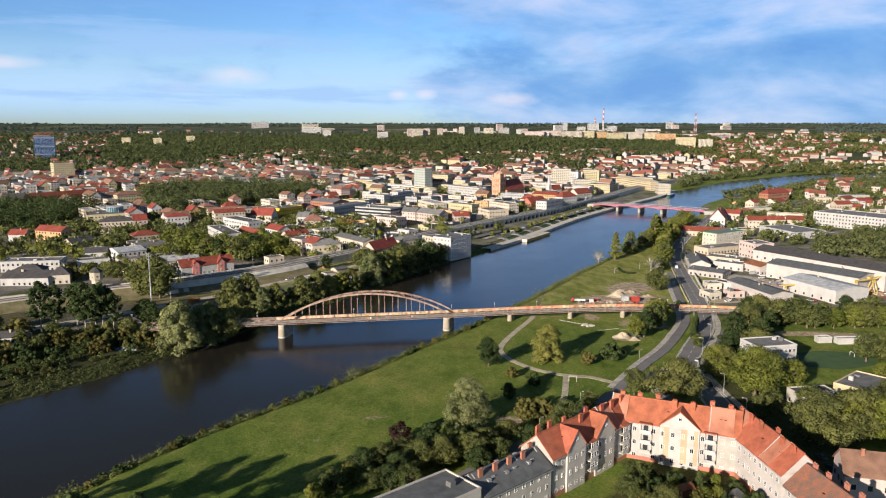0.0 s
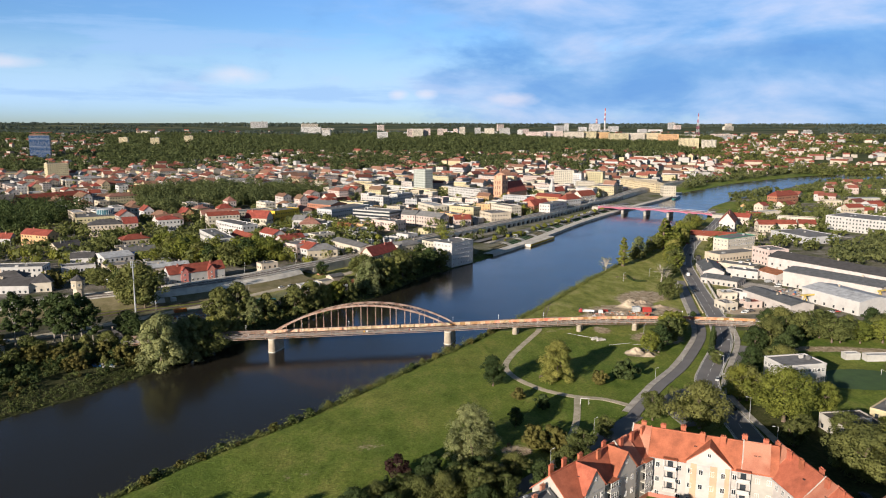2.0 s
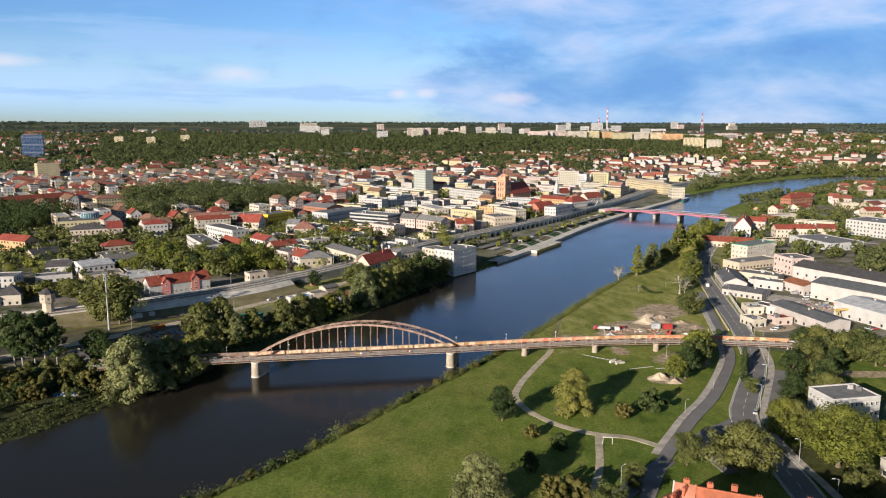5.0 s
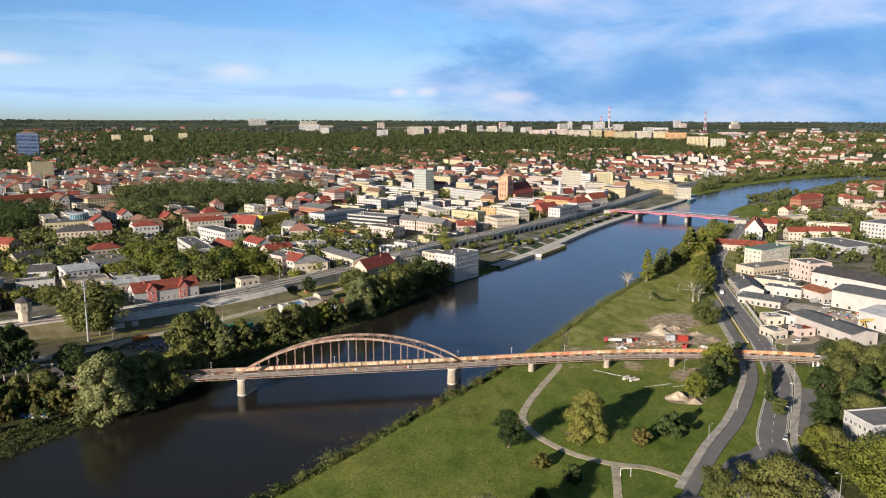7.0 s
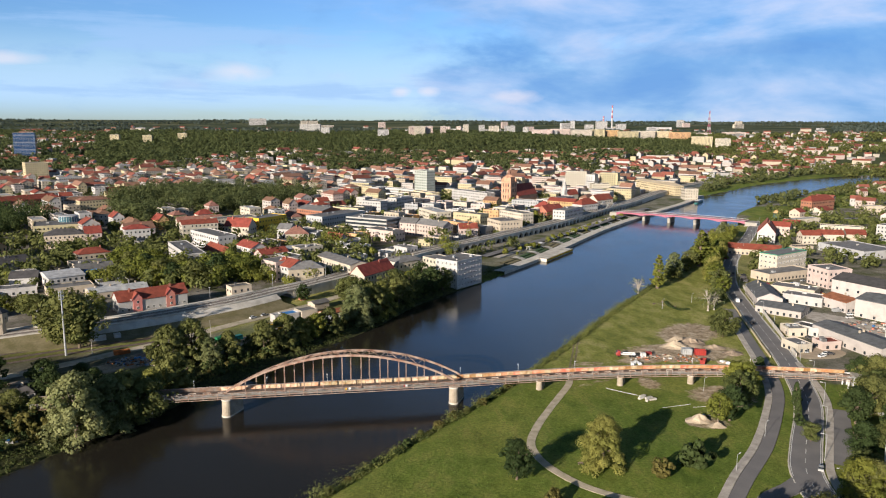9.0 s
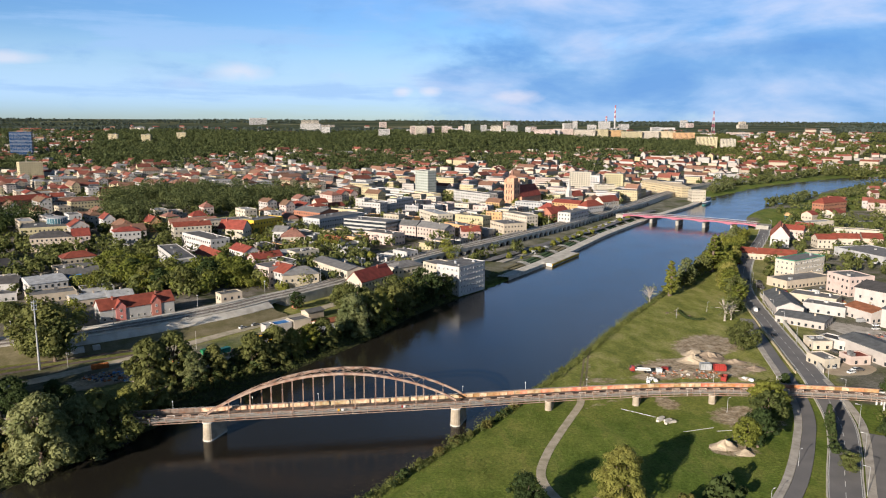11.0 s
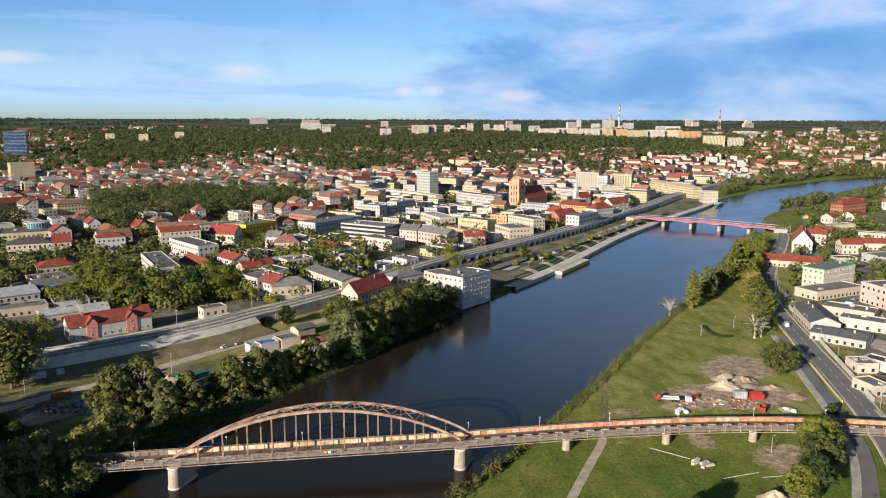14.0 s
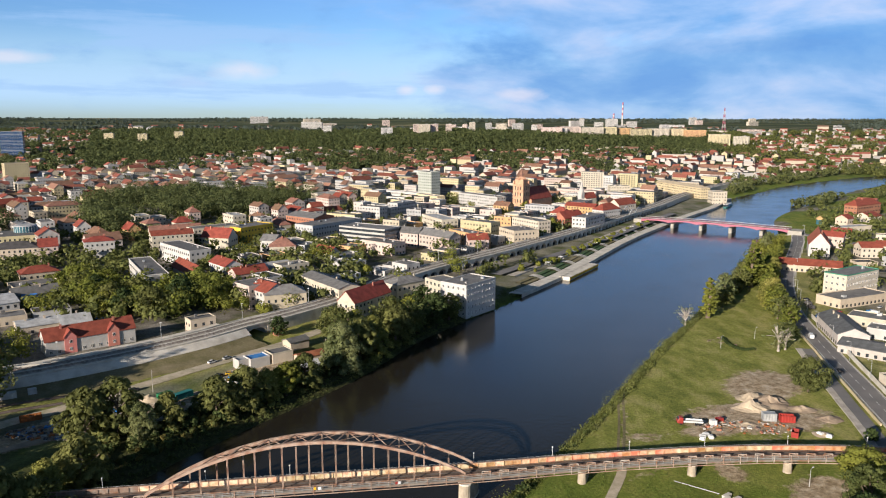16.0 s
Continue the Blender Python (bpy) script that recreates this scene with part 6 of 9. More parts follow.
for i in range(8):
    z0, z1 = 11.5 * i, 11.5 * (i + 1)
    a, c = 5.5 - 0.6 * i, 5.5 - 0.6 * (i + 1)
    g = Geo()
    for sx, sy in ((-1, -1), (1, -1), (1, 1), (-1, 1)):
        g.beam((a * sx, a * sy, z0), (c * sx, c * sy, z1), 0.8)
        g.beam((a * sx, a * sy, z0), (-c * sy, c * sx, z1), 0.5)
    g.make("mast_section", "pink_paint" if i % 2 else "wall_white", mast)

# ---- the rest of the town ----
PARKS = [[(-300, 800), (-283, 925), (-229, 945), (-165, 1050), (-165, 1130), (-257, 1190), (-395, 1190), (-440, 1100), (-400, 1000), (-335, 860)],
         [(-560, 740), (-392, 712), (-392, 860), (-480, 910), (-640, 900)],
         [(-250, 660), (-228, 615), (-172, 566), (-139, 574), (-120, 605), (-140, 640), (-200, 645)]]
CLEARING = [(-345, 930), (-295, 930), (-330, 1035), (-380, 1035)]


def forest(x, y):
    """The closed wood over the hills: how deep inside it a point lies, below 0 outside."""
    q = x / y
    edge = 1880 + 90 * math.sin(q * 23 + 1.0) - 120 * (q > -0.2) * (q < 0.1) + 60 * math.sin(q * 61)
    return min((q + 0.44) * 1500, (0.37 - q) * 1500, y - edge, 2860 - y)


U = Vector((0.545, 0.838))
V = Vector((-0.838, 0.545))


def free(x, y, r):
    u = np.array(USED)
    return bool(np.all((x - u[:, 0]) ** 2 + (y - u[:, 1]) ** 2 > (r + u[:, 2]) ** 2 * 0.62))


def in_park(x, y):
    return any(bool(inside(np.array([x]), np.array([y]), p)[0]) for p in PARKS)


VIA_LINE = [tuple(p) for p in vp[::25, :2]]


count = 0
row = 0
for v in np.arange(38, 1150, 34):
    row += 1
    u = -260 + rng.uniform(0, 20)
    while u < 1500:
        w = rng.choice([14, 16, 18, 22, 26, 34])
        u += w / 2
        x, y = U.x * u + V.x * v - 20, U.y * u + V.y * v + 660
        u += w / 2 + (rng.choice([0.5, 0.5, 3, 9]) if rng.random() < 0.85 else 22)
        far = y > 1350
        low = y < 870 and x > -260
        if low:
            w = min(w, 16)
        if y > 2050 or y < 520 or (x < -88 and y < 700 - 0.25 * (x + 88)) or abs(x) > 0.62 * y + 40 or rng.random() < 0.10 + (0.25 if far else 0):
            continue
        d = rng.choice([11, 12, 13, 15])
        zz, sd_, tw = spot(x, y)
        if not tw or sd_ < 62 or line_dist(np.array([x]), np.array([y]), VIA_LINE)[0] < 27 or in_park(x, y) or not free(x, y, w / 2):
            continue
        turn = rng.choice([0, 0, 0, 90]) + rng.uniform(-4, 4) + (0 if x > -120 else -16)
        left = x < -0.12 * y
        red = rng.random() < (0.12 if low else 0.5 if left or far else 0.22)
        roof = "gable" if red and rng.random() < 0.7 else ("hip" if red else "flat")
        wall = rng.choice(["cream", "white", "pink", "tan", "yellowc", "cream", "white", "pink", "rose", "grey", "orange"] if y < 1000 else ["cream", "white", "pink", "tan", "cream", "white", "rose", "yellowc"])
        house(x, y, math.degrees(math.atan2(U.y, U.x)) - 90 + turn, w, d, rng.choice([3.5, 4, 5, 6, 7]) if low else rng.choice([6, 9, 11, 12, 14, 15]) if not far else rng.choice([6, 7, 9, 11]), zz, roof, rng.uniform(3, 5.5), wall,
              rng.choice(["red", "red", "brown", "brown"]) if red else rng.choice(["grey", "grey", "dark", "metal", "metal"]), group="town houses", wins=y < 1500, chimneys=1 if y < 1130 else 0, vents=y < 1000, massed=y > 1130)
        count += 1
# right bank beyond the works, and across the river bend
for i in range(190):
    y = rng.uniform(700, 2300)
    x = rng.uniform(0.33, 0.66) * y
    w = rng.choice([12, 16, 22, 40])
    zz, sd_, tw = spot(x, y)
    if sd_ < 40 or not free(x, y, w / 2) or (tw and y < 1250):
        continue
    red = rng.random() < 0.55
    house(x, y, rng.uniform(-50, 40), w, rng.choice([10, 12, 18]), rng.choice([5, 6, 8, 10]), zz, "gable" if red else "flat", 3.5, rng.choice(["white", "cream", "tan", "pink"]), "red" if red else rng.choice(["grey", "metal", "dark"]),
          group="houses on the far bank", wins=y < 1400, chimneys=0, vents=False, massed=y > 1000)
# suburbs climbing the slopes on both sides
for i in range(720):
    y = rng.uniform(1350, 2350) if i < 330 else rng.uniform(1800, 3000)
    x = rng.choice([rng.uniform(-0.64, -0.2 if i < 330 else -0.42), rng.uniform(0.3, 0.64)]) * y
    zz, sd_, tw = spot(x, y)
    if sd_ < 50 or not free(x, y, 8) or forest(x, y) > 0:
        continue
    red = rng.random() < 0.6
    house(x, y, rng.uniform(-50, 40), rng.choice([10, 12, 16, 24]), rng.choice([9, 11, 12]), rng.choice([5, 6, 8, 10]), zz, "gable" if red else "flat", 3.5, rng.choice(["white", "cream", "tan", "pink"]), "red" if red else rng.choice(["grey", "dark", "metal"]), wins=False, massed=True) if red or rng.random() < 0.8 else None
# distant low houses
for i in range(170):
    y = rng.uniform(2100, 3300)
    x = rng.uniform(-0.62, 0.62) * y
    if not free(x, y, 14) or forest(x, y) > -20:
        continue
    house(x, y, rng.uniform(-40, 40), rng.choice([12, 18, 26, 40]), 12, rng.choice([5, 7, 10]), gz(x, y), "gable", 4, rng.choice(["white", "cream", "white", "tan"]), rng.choice(["red", "red", "grey", "brown"]), wins=False, massed=True)

me = bpy.data.meshes.new("town_houses")
vs_, fs_, ms_ = [], [], []
for i, (k_, g) in enumerate(MASS.items()):
    o = len(vs_)
    vs_ += g.v
    fs_ += [tuple(q + o for q in f) for f in g.f]
    ms_ += [i] * len(g.f)
    me.materials.append(MATS[k_])
me.from_pydata(vs_, [], fs_)
me.polygons.foreach_set("material_index", ms_)
tagged(new("town_houses", me), "crowded town houses with red and grey roofs up to the hills", "houses", kind="stuff")

# ---- trees ----


def leaf_cards(centres, radii, per, size, r, up=0.35, odd=0.34, inner=0.68):
    """Small leaf sprays set round clump centres, facing outwards at odd angles."""
    n_ = len(centres) * per
    c = np.repeat(centres, per, 0)
    rad = np.repeat(radii, per, 0)
    d = r.normal(size=(n_, 3))
    d /= np.linalg.norm(d, axis=1)[:, None]
    p = c + d * rad * r.uniform(inner, 1.12, (n_, 1))
    nrm = d + r.normal(size=(n_, 3)) * odd + np.array([0, 0, up])
    nrm /= np.linalg.norm(nrm, axis=1)[:, None]
    a = np.cross(nrm, r.normal(size=(n_, 3)))
    a /= np.linalg.norm(a, axis=1)[:, None]
    b_ = np.cross(nrm, a)
    s = size * r.uniform(0.55, 1.3, (n_, 1))
    a, b_ = a * s, b_ * s * r.uniform(0.5, 0.9, (n_, 1))
    bend = nrm * s * r.uniform(-0.25, 0.25, (n_, 1))
    soft = 0.58 * d + 0.42 * nrm
    soft /= np.linalg.norm(soft, axis=1)[:, None]
    return np.stack([p - a, p - b_ * 0.9 + bend, p + a, p + b_ * 0.9 + bend], 1), soft


def clumps(shape, H, R, n_, r):
    """Clump centres and sizes for a crown of height H (from z0) and radius R."""
    out, rad = [], []
    z0 = H * dict(round=0.2, willow=0.08, tall=0.1, poplar=0.06, bush=0.0, high=0.3)[shape]
    while len(out) < n_:
        t = r.uniform(0, 1)
        if shape == "poplar":
            w = R * math.sin(math.pi * min(0.97, t * 0.82 + 0.15)) ** 0.7 * (1.1 - 0.45 * t * t)
        elif shape == "tall":
            w = R * (1 - t) ** 0.6 * (0.55 + 0.45 * min(1, t * 5))
        elif shape == "willow":
            w = R * math.sqrt(max(0, 1 - (t * 1.0) ** 2.4)) * (0.8 + 0.2 * t)
        else:
            w = R * math.sqrt(max(0.02, 1 - (2 * t - 0.95) ** 2))
        a = r.uniform(0, 2 * math.pi)
        q = w * math.sqrt(r.uniform(0.15, 1)) * r.uniform(0.7, 1.16)
        out.append((q * math.cos(a), q * math.sin(a), z0 + (H - z0) * t))
        rad.append(R * r.uniform(0.14, 0.38) * (0.55 if shape == "poplar" else 0.8 if shape == "willow" else 1))
    return np.array(out), np.array(rad)[:, None] * np.array([1, 1, 0.85])


TREES = {}


def tree_proto(kind, shape, H, R, leaf, n_cl, per, size, seed):
    """Trunk with limbs as the thing, its leaf mass as a part."""
    r = np.random.default_rng(seed)
    c, rad = clumps(shape, H, R, n_cl, r)
    V, N = leaf_cards(c, rad, per, size, r)
    if shape == "willow":
        V[:, :, 2] -= (np.hypot(V[:, :, 0], V[:, :, 1]) / R) ** 2 * H * 0.12
        V[:, :, 2] = np.maximum(V[:, :, 2], 0.1)
    crown = quads_mesh("crown", V, "leaf_" + leaf, N)
    coarse = crown
    if per > 30:
        W, N = leaf_cards(c, rad, per // 3, size * 1.4, r)
        if shape == "willow":
            W[:, :, 2] = np.maximum(W[:, :, 2] - (np.hypot(W[:, :, 0], W[:, :, 1]) / R) ** 2 * H * 0.12, 0.1)
        coarse = quads_mesh("crown", W, "leaf_" + leaf, N)
    fine = crown
    if per >= 66:
        W, N = leaf_cards(c, rad, int(per * 1.9), size * 0.68, r)
        if shape == "willow":
            W[:, :, 2] = np.maximum(W[:, :, 2] - (np.hypot(W[:, :, 0], W[:, :, 1]) / R) ** 2 * H * 0.12, 0.1)
        fine = quads_mesh("crown", W, "leaf_" + leaf, N)
    g = Geo()
    tr = 0.014 * H if shape == "high" else 0.03 * H if shape != "bush" else 0.05
    top = H * (0.62 if shape != "poplar" else 0.9)
    lean = Vector((r.uniform(-1, 1), r.uniform(-1, 1), 0)) * 0.04 * H
    nseg = 5
    for i in range(nseg):
        a, b_ = i / nseg, (i + 1) / nseg
        p0, p1 = lean * a * a, lean * b_ * b_
        k = 7
        ring = [(math.cos(2 * math.pi * j / k), math.sin(2 * math.pi * j / k)) for j in range(k)]
        r0, r1 = tr * (1 - 0.75 * a) * (1.3 if i == 0 else 1), tr * (1 - 0.75 * b_)
        g.add([(p0.x + r0 * x, p0.y + r0 * y, top * a) for x, y in ring] + [(p1.x + r1 * x, p1.y + r1 * y, top * b_) for x, y in ring], [(j, (j + 1) % k, k + (j + 1) % k, k + j) for j in range(k)])
    for j in range(0 if shape == "bush" else 34 if kind == "bare" else 8):
        q = c[r.integers(len(c))]
        z = top * r.uniform(0.35, 0.95)
        g.beam((0, 0, z), tuple(q * np.array([0.8, 0.8, 1]) if q[2] > z else (q[0] * 0.7, q[1] * 0.7, z + H * 0.15)), tr * 0.5)
    TREES[kind] = (g.mesh("tree", "pale_bark" if shape == "high" or kind == "bare" else "bark"), crown, H, R, coarse, fine)


# near kinds, fine leaf sprays
tree_proto("oak", "round", 14, 6.2, "green", 74, 82, 0.40, 1)
tree_proto("oak2", "round", 12, 6.8, "olive", 80, 80, 0.40, 2)
tree_proto("darkoak", "round", 13, 5.6, "dark", 70, 74, 0.40, 3)
tree_proto("lime", "round", 12, 4.6, "lime", 66, 70, 0.37, 4)
tree_proto("biglime", "round", 14, 7.2, "lime", 110, 70, 0.37, 15)
tree_proto("willow", "willow", 16, 7.6, "willow", 100, 120, 0.34, 5)
tree_proto("goldwillow", "willow", 15, 6.4, "yellow", 95, 100, 0.35, 6)
tree_proto("bush", "bush", 4, 2.6, "dark", 26, 40, 0.42, 7)
tree_proto("goldbush", "bush", 4, 2.6, "autumn", 26, 40, 0.42, 8)
tree_proto("redtree", "round", 8, 4.0, "red", 40, 40, 0.5, 9)
tree_proto("poplar", "poplar", 24, 3.2, "lime", 130, 40, 0.5, 10)
tree_proto("highpoplar", "high", 19, 4.2, "dark", 56, 46, 0.46, 11)
tree_proto("greenwillow", "willow", 13, 6.4, "olive", 85, 58, 0.48, 12)
tree_proto("spruce", "tall", 13, 3.0, "dark", 60, 36, 0.5, 13)
tree_proto("bare", "round", 10, 3.6, "willow", 34, 12, 0.24, 14)
# middle distance kinds, coarser sprays
tree_proto("mid", "round", 12, 5.5, "wood", 34, 20, 1.1, 21)
tree_proto("mid2", "round", 10, 5.0, "green", 30, 16, 1.2, 22)
tree_proto("midlime", "round", 11, 4.6, "lime", 30, 16, 1.1, 23)
tree_proto("middark", "round", 12, 5.2, "dark", 32, 16, 1.2, 24)
NAMES = dict(oak="broad leafy green tree", oak2="wide leafy green tree", darkoak="dense dark green tree", lime="bright yellow-green young tree", biglime="broad yellow-green tree with a full crown", willow="silvery green willow with drooping sprays", goldwillow="golden-green willow catching the sun",
             bush="dark green shrub", goldbush="yellowing shrub", redtree="dark red-leaved tree", poplar="slender upright poplar", highpoplar="tall bare-stemmed tree with a high crown", greenwillow="bushy green willow", spruce="dark conical conifer",
             bare="thinly leaved pale tree", mid="green town tree", mid2="green town tree", midlime="yellow-green town tree", middark="dark green town tree")


FAR_TREES = []                           # small far trees, joined at the end


def tree(kind, x, y, h, where="", wide=1.0, group="trees"):
    if (group in ("town trees", "boulevard greenery") and math.hypot(x, y - 150) > 400) or (group == "avenue trees" and y > 715):
        FAR_TREES.append((x, y, h))
        return None
    tm, cm, H, R, far, near = TREES[kind]
    s = h / H
    ob = new("shrub" if "bush" in kind else "tree", tm)
    m = pose(x, y, gz(x, y) - 0.1, 0, 0, rng.uniform(0, 360)) @ Matrix.Diagonal((s * wide, s * wide, s, 1))
    ob.matrix_basis = m
    tagged(ob, NAMES[kind] + (" " + where if where else ""), "shrub" if "bush" in kind else "tree", group)
    c = new("crown", far if math.hypot(x, y - 150) > 400 else near if y < 345 and x > -30 else cm)
    c.parent = ob
    return ob


ON = "on the meadow"
for a in (("willow", 11, 253, 17.0, ON, 1.3), ("darkoak", 22.7, 320, 12.5, ON), ("goldwillow", 50.5, 328, 16.5, ON, 1.2), ("goldbush", 31.5, 306, 4.5, ON), ("bush", 40, 296, 5, ON), ("darkoak", 28, 278, 7, ON),
          ("bush", 80.3, 329, 8, ON), ("goldbush", 67.8, 323, 5.5, ON), ("lime", 100, 364, 11, "by the bridge"), ("darkoak", 105, 366, 13, "by the bridge"), ("oak", 114, 380, 14, "by the bridge"), ("lime", 120, 393, 13, "by the bridge", 1.35),
          ("oak", 79, 284, 11, "by the junction"), ("oak2", 94, 277, 16, "by the junction", 1.15), ("biglime", 127, 283, 19, "by the road", 1.15), ("lime", 119, 304, 14, "by the road", 1.2), ("oak2", 131, 238, 16, "by the houses", 1.3), ("lime", 141, 243, 14, "by the houses", 1.3), ("lime", 147, 255, 9, "by the road"), ("oak2", 152, 246, 15, "by the houses"),
          ("oak", 160, 236, 14, "by the houses"), ("oak", 128, 270, 8, "by the road"), ("goldbush", 38, 259, 8, "by the street"), ("oak", 46, 248, 12, "by the street"), ("oak2", 40, 240, 9, "by the street"), ("goldbush", 33, 262, 7, "by the street"),
          ("oak", 58, 268, 8, "by the street"), ("darkoak", 31, 229, 10, "by the street"), ("redtree", -12, 238, 7.5, "at the meadow edge"), ("bush", -2, 238, 7, "at the meadow edge"), ("darkoak", 5, 232, 8, "at the meadow edge"), ("oak", 12, 224, 10, "at the meadow edge"),
          ("oak2", -5, 220, 9, "at the meadow edge"), ("darkoak", -12, 212, 9, "at the meadow edge"), ("oak", -20, 205, 8, "at the meadow edge"), ("spruce", 0, 226, 9, "at the meadow edge"), ("spruce", -15, 226, 7, "at the meadow edge"), ("bush", 18, 236, 5, "at the meadow edge"),
          ("bush", 13, 240, 6, "at the meadow edge"), ("oak", -8, 205, 9, "at the meadow edge"), ("oak2", 142, 473, 13, "by the works site"), ("bush", 142, 428, 4, "by the road"), ("spruce", 134.5, 376, 8, "between the roads"), ("spruce", 137, 383, 8.5, "between the roads"), ("spruce", 131.5, 369, 7, "between the roads"), ("bush", 129, 362, 3.5, "between the roads"),
          ("poplar", 140.8, 585, 22, "on the river bank", 1.55), ("bare", 126, 576.5, 12, "on the river bank", 1.3), ("willow", 161.5, 618.7, 17, "on the river bank"), ("oak2", 156, 606, 10, "on the river bank"), ("oak", 183, 649.6, 14, "on the river bank"), ("poplar", 193.4, 659.7, 27, "on the river bank", 1.7), ("poplar", 199, 668, 24, "on the river bank", 1.6),
          ("greenwillow", 176, 642, 11, "on the river bank"), ("willow", 204, 690, 13, "on the river bank"), ("willow", 259, 789, 16, "on the river bank"), ("willow", 252, 776, 15, "on the river bank"), ("bare", 152.8, 525, 14, "on the meadow", 1.4), ("bare", 157, 527, 11, "on the meadow", 1.3), ("oak", 164, 541, 10, "on the meadow", 1.2)):
    tree(*a)
for a in (("lime", 170, 252, 14), ("lime", 144, 288, 13), ("lime", 178, 266, 13), ("oak2", 122, 304, 13), ("oak", 127, 318, 11), ("oak", 141, 268, 10), ("lime", 139, 258, 9), ("oak2", 145, 243, 16), ("lime", 153, 236, 17), ("lime", 162, 246, 15), ("darkoak", 136, 335, 12), ("oak", 146, 338, 11),
          ("oak", 196, 326, 14), ("oak2", 205, 322, 15), ("oak", 212, 332, 13), ("lime", 188, 300, 8), ("oak2", 172, 262, 15), ("oak", 182, 256, 16), ("oak", 126, 348, 7), ("darkoak", 150, 364, 13), ("oak2", 160, 372, 14), ("oak", 168, 384, 13), ("oak", 121, 262, 9), ("oak2", 130, 240, 8), ("bush", 118, 310, 3), ("lime", 156, 268, 8)):
    tree(*a, "beside the road", group="roadside trees")
for x, y, h in ((-122, 146, 29), (-108, 150, 28), (-96, 144, 30), (-80, 152, 27), (-64, 148, 29), (-136, 152, 27)):
    tree("highpoplar", x, y, h, "below the meadow", 1.0, "meadow foot trees")
# thicket between the meadow and the tenements
for k_, x, y, h in (("oak", -30, 203, 8), ("lime", -26, 210, 6), ("darkoak", -23, 214, 9), ("oak2", -17, 219, 8), ("bush", -20, 224, 4), ("oak", -10, 226, 8), ("goldbush", -27, 216, 4), ("darkoak", -3, 229, 9), ("oak2", 2, 222, 9), ("oak", 8, 229, 9), ("oak2", 16, 231, 8),
                    ("lime", -35, 198, 6), ("darkoak", -14, 206, 8), ("bush", -33, 206, 4), ("oak", 20, 225, 8), ("darkoak", 13, 218, 8), ("oak2", 24, 240, 7), ("goldbush", -8, 233, 4)):
    tree(k_, x, y, h, "in the thicket by the tenements", 1.15, "thicket trees")
# single bushes along the water's edge
bp_, bn_, bs_ = resample(RIGHT_BANK, 1.0)
at_s = 60.0
while at_s < 430:
    i = int(np.searchsorted(bs_, at_s))
    off = rng.uniform(1.5, 5.0)
    tree(rng.choice(["bush", "goldbush", "bush", "greenwillow"]), bp_[i, 0] - bn_[i, 0] * off, bp_[i, 1] - bn_[i, 1] * off, rng.uniform(1.4, 3.2), "at the water's edge", 1.2, "water's edge bushes")
    at_s += rng.uniform(3.5, 11)
# garden yard between the wings
for x, y, k, h in ((60, 206, "oak", 9), (72, 208, "bush", 4), (78, 206, "spruce", 6), (84, 208, "lime", 4), (88, 202, "bush", 4), (68, 200, "lime", 5), (75, 198, "goldbush", 4), (82, 196, "spruce", 5), (90, 194, "bush", 5), (66, 213, "bush", 3), (56, 200, "oak", 8), (64, 192, "oak2", 8), (80, 190, "bush", 5)):
    tree(k, x, y, h, "in the garden yard", group="yard trees")
for i in range(64):
    u_, v_ = rng.random(), rng.random()
    x, y = 54 + 42 * u_ + 4 * v_, 186 + 26 * v_ - 4 * u_
    if free(x, y, 0.5):
        tree(rng.choice(["bush", "goldbush", "spruce", "bush", "lime"]), x, y, rng.uniform(1.6, 4.8), "in the garden yard", group="yard shrubs")
# avenue along the right bank road
for i, s in enumerate(np.linspace(0, 1, 30)):
    x, y = np.interp(s, [0, 0.25, 0.65, 1], [173, 191, 233, 277]), np.interp(s, [0, 0.25, 0.65, 1], [566, 628, 722, 812])
    tree(rng.choice(["oak", "lime", "lime", "goldwillow", "lime"]), x + rng.uniform(-2.5, 2.5), y + rng.uniform(-4, 4), rng.uniform(11, 15), "along the riverside road", 1.1, group="avenue trees")
    if i > 9:
        tree(rng.choice(["oak", "greenwillow", "lime", "oak2"]), x - 12 + rng.uniform(-4, 3), y + 4, rng.uniform(9, 13), "along the riverside road", 1.1, group="avenue trees")
# low clipped hedge curving over the meadow
hp_ = resample([(134.4, 545), (133.6, 536), (135, 528.5), (138, 526), (142, 526.6)], 0.8)[0]
V_, N_ = leaf_cards(np.array([(x_, y_, gz(x_, y_) + 0.6) for x_, y_ in hp_]), np.tile((0.9, 0.9, 0.8), (len(hp_), 1)), 90, 0.22, np.random.default_rng(3))
tagged(new("hedge", quads_mesh("hedge", V_, "leaf_dark", N_)), "low dark green hedge curving over the meadow", "hedge")
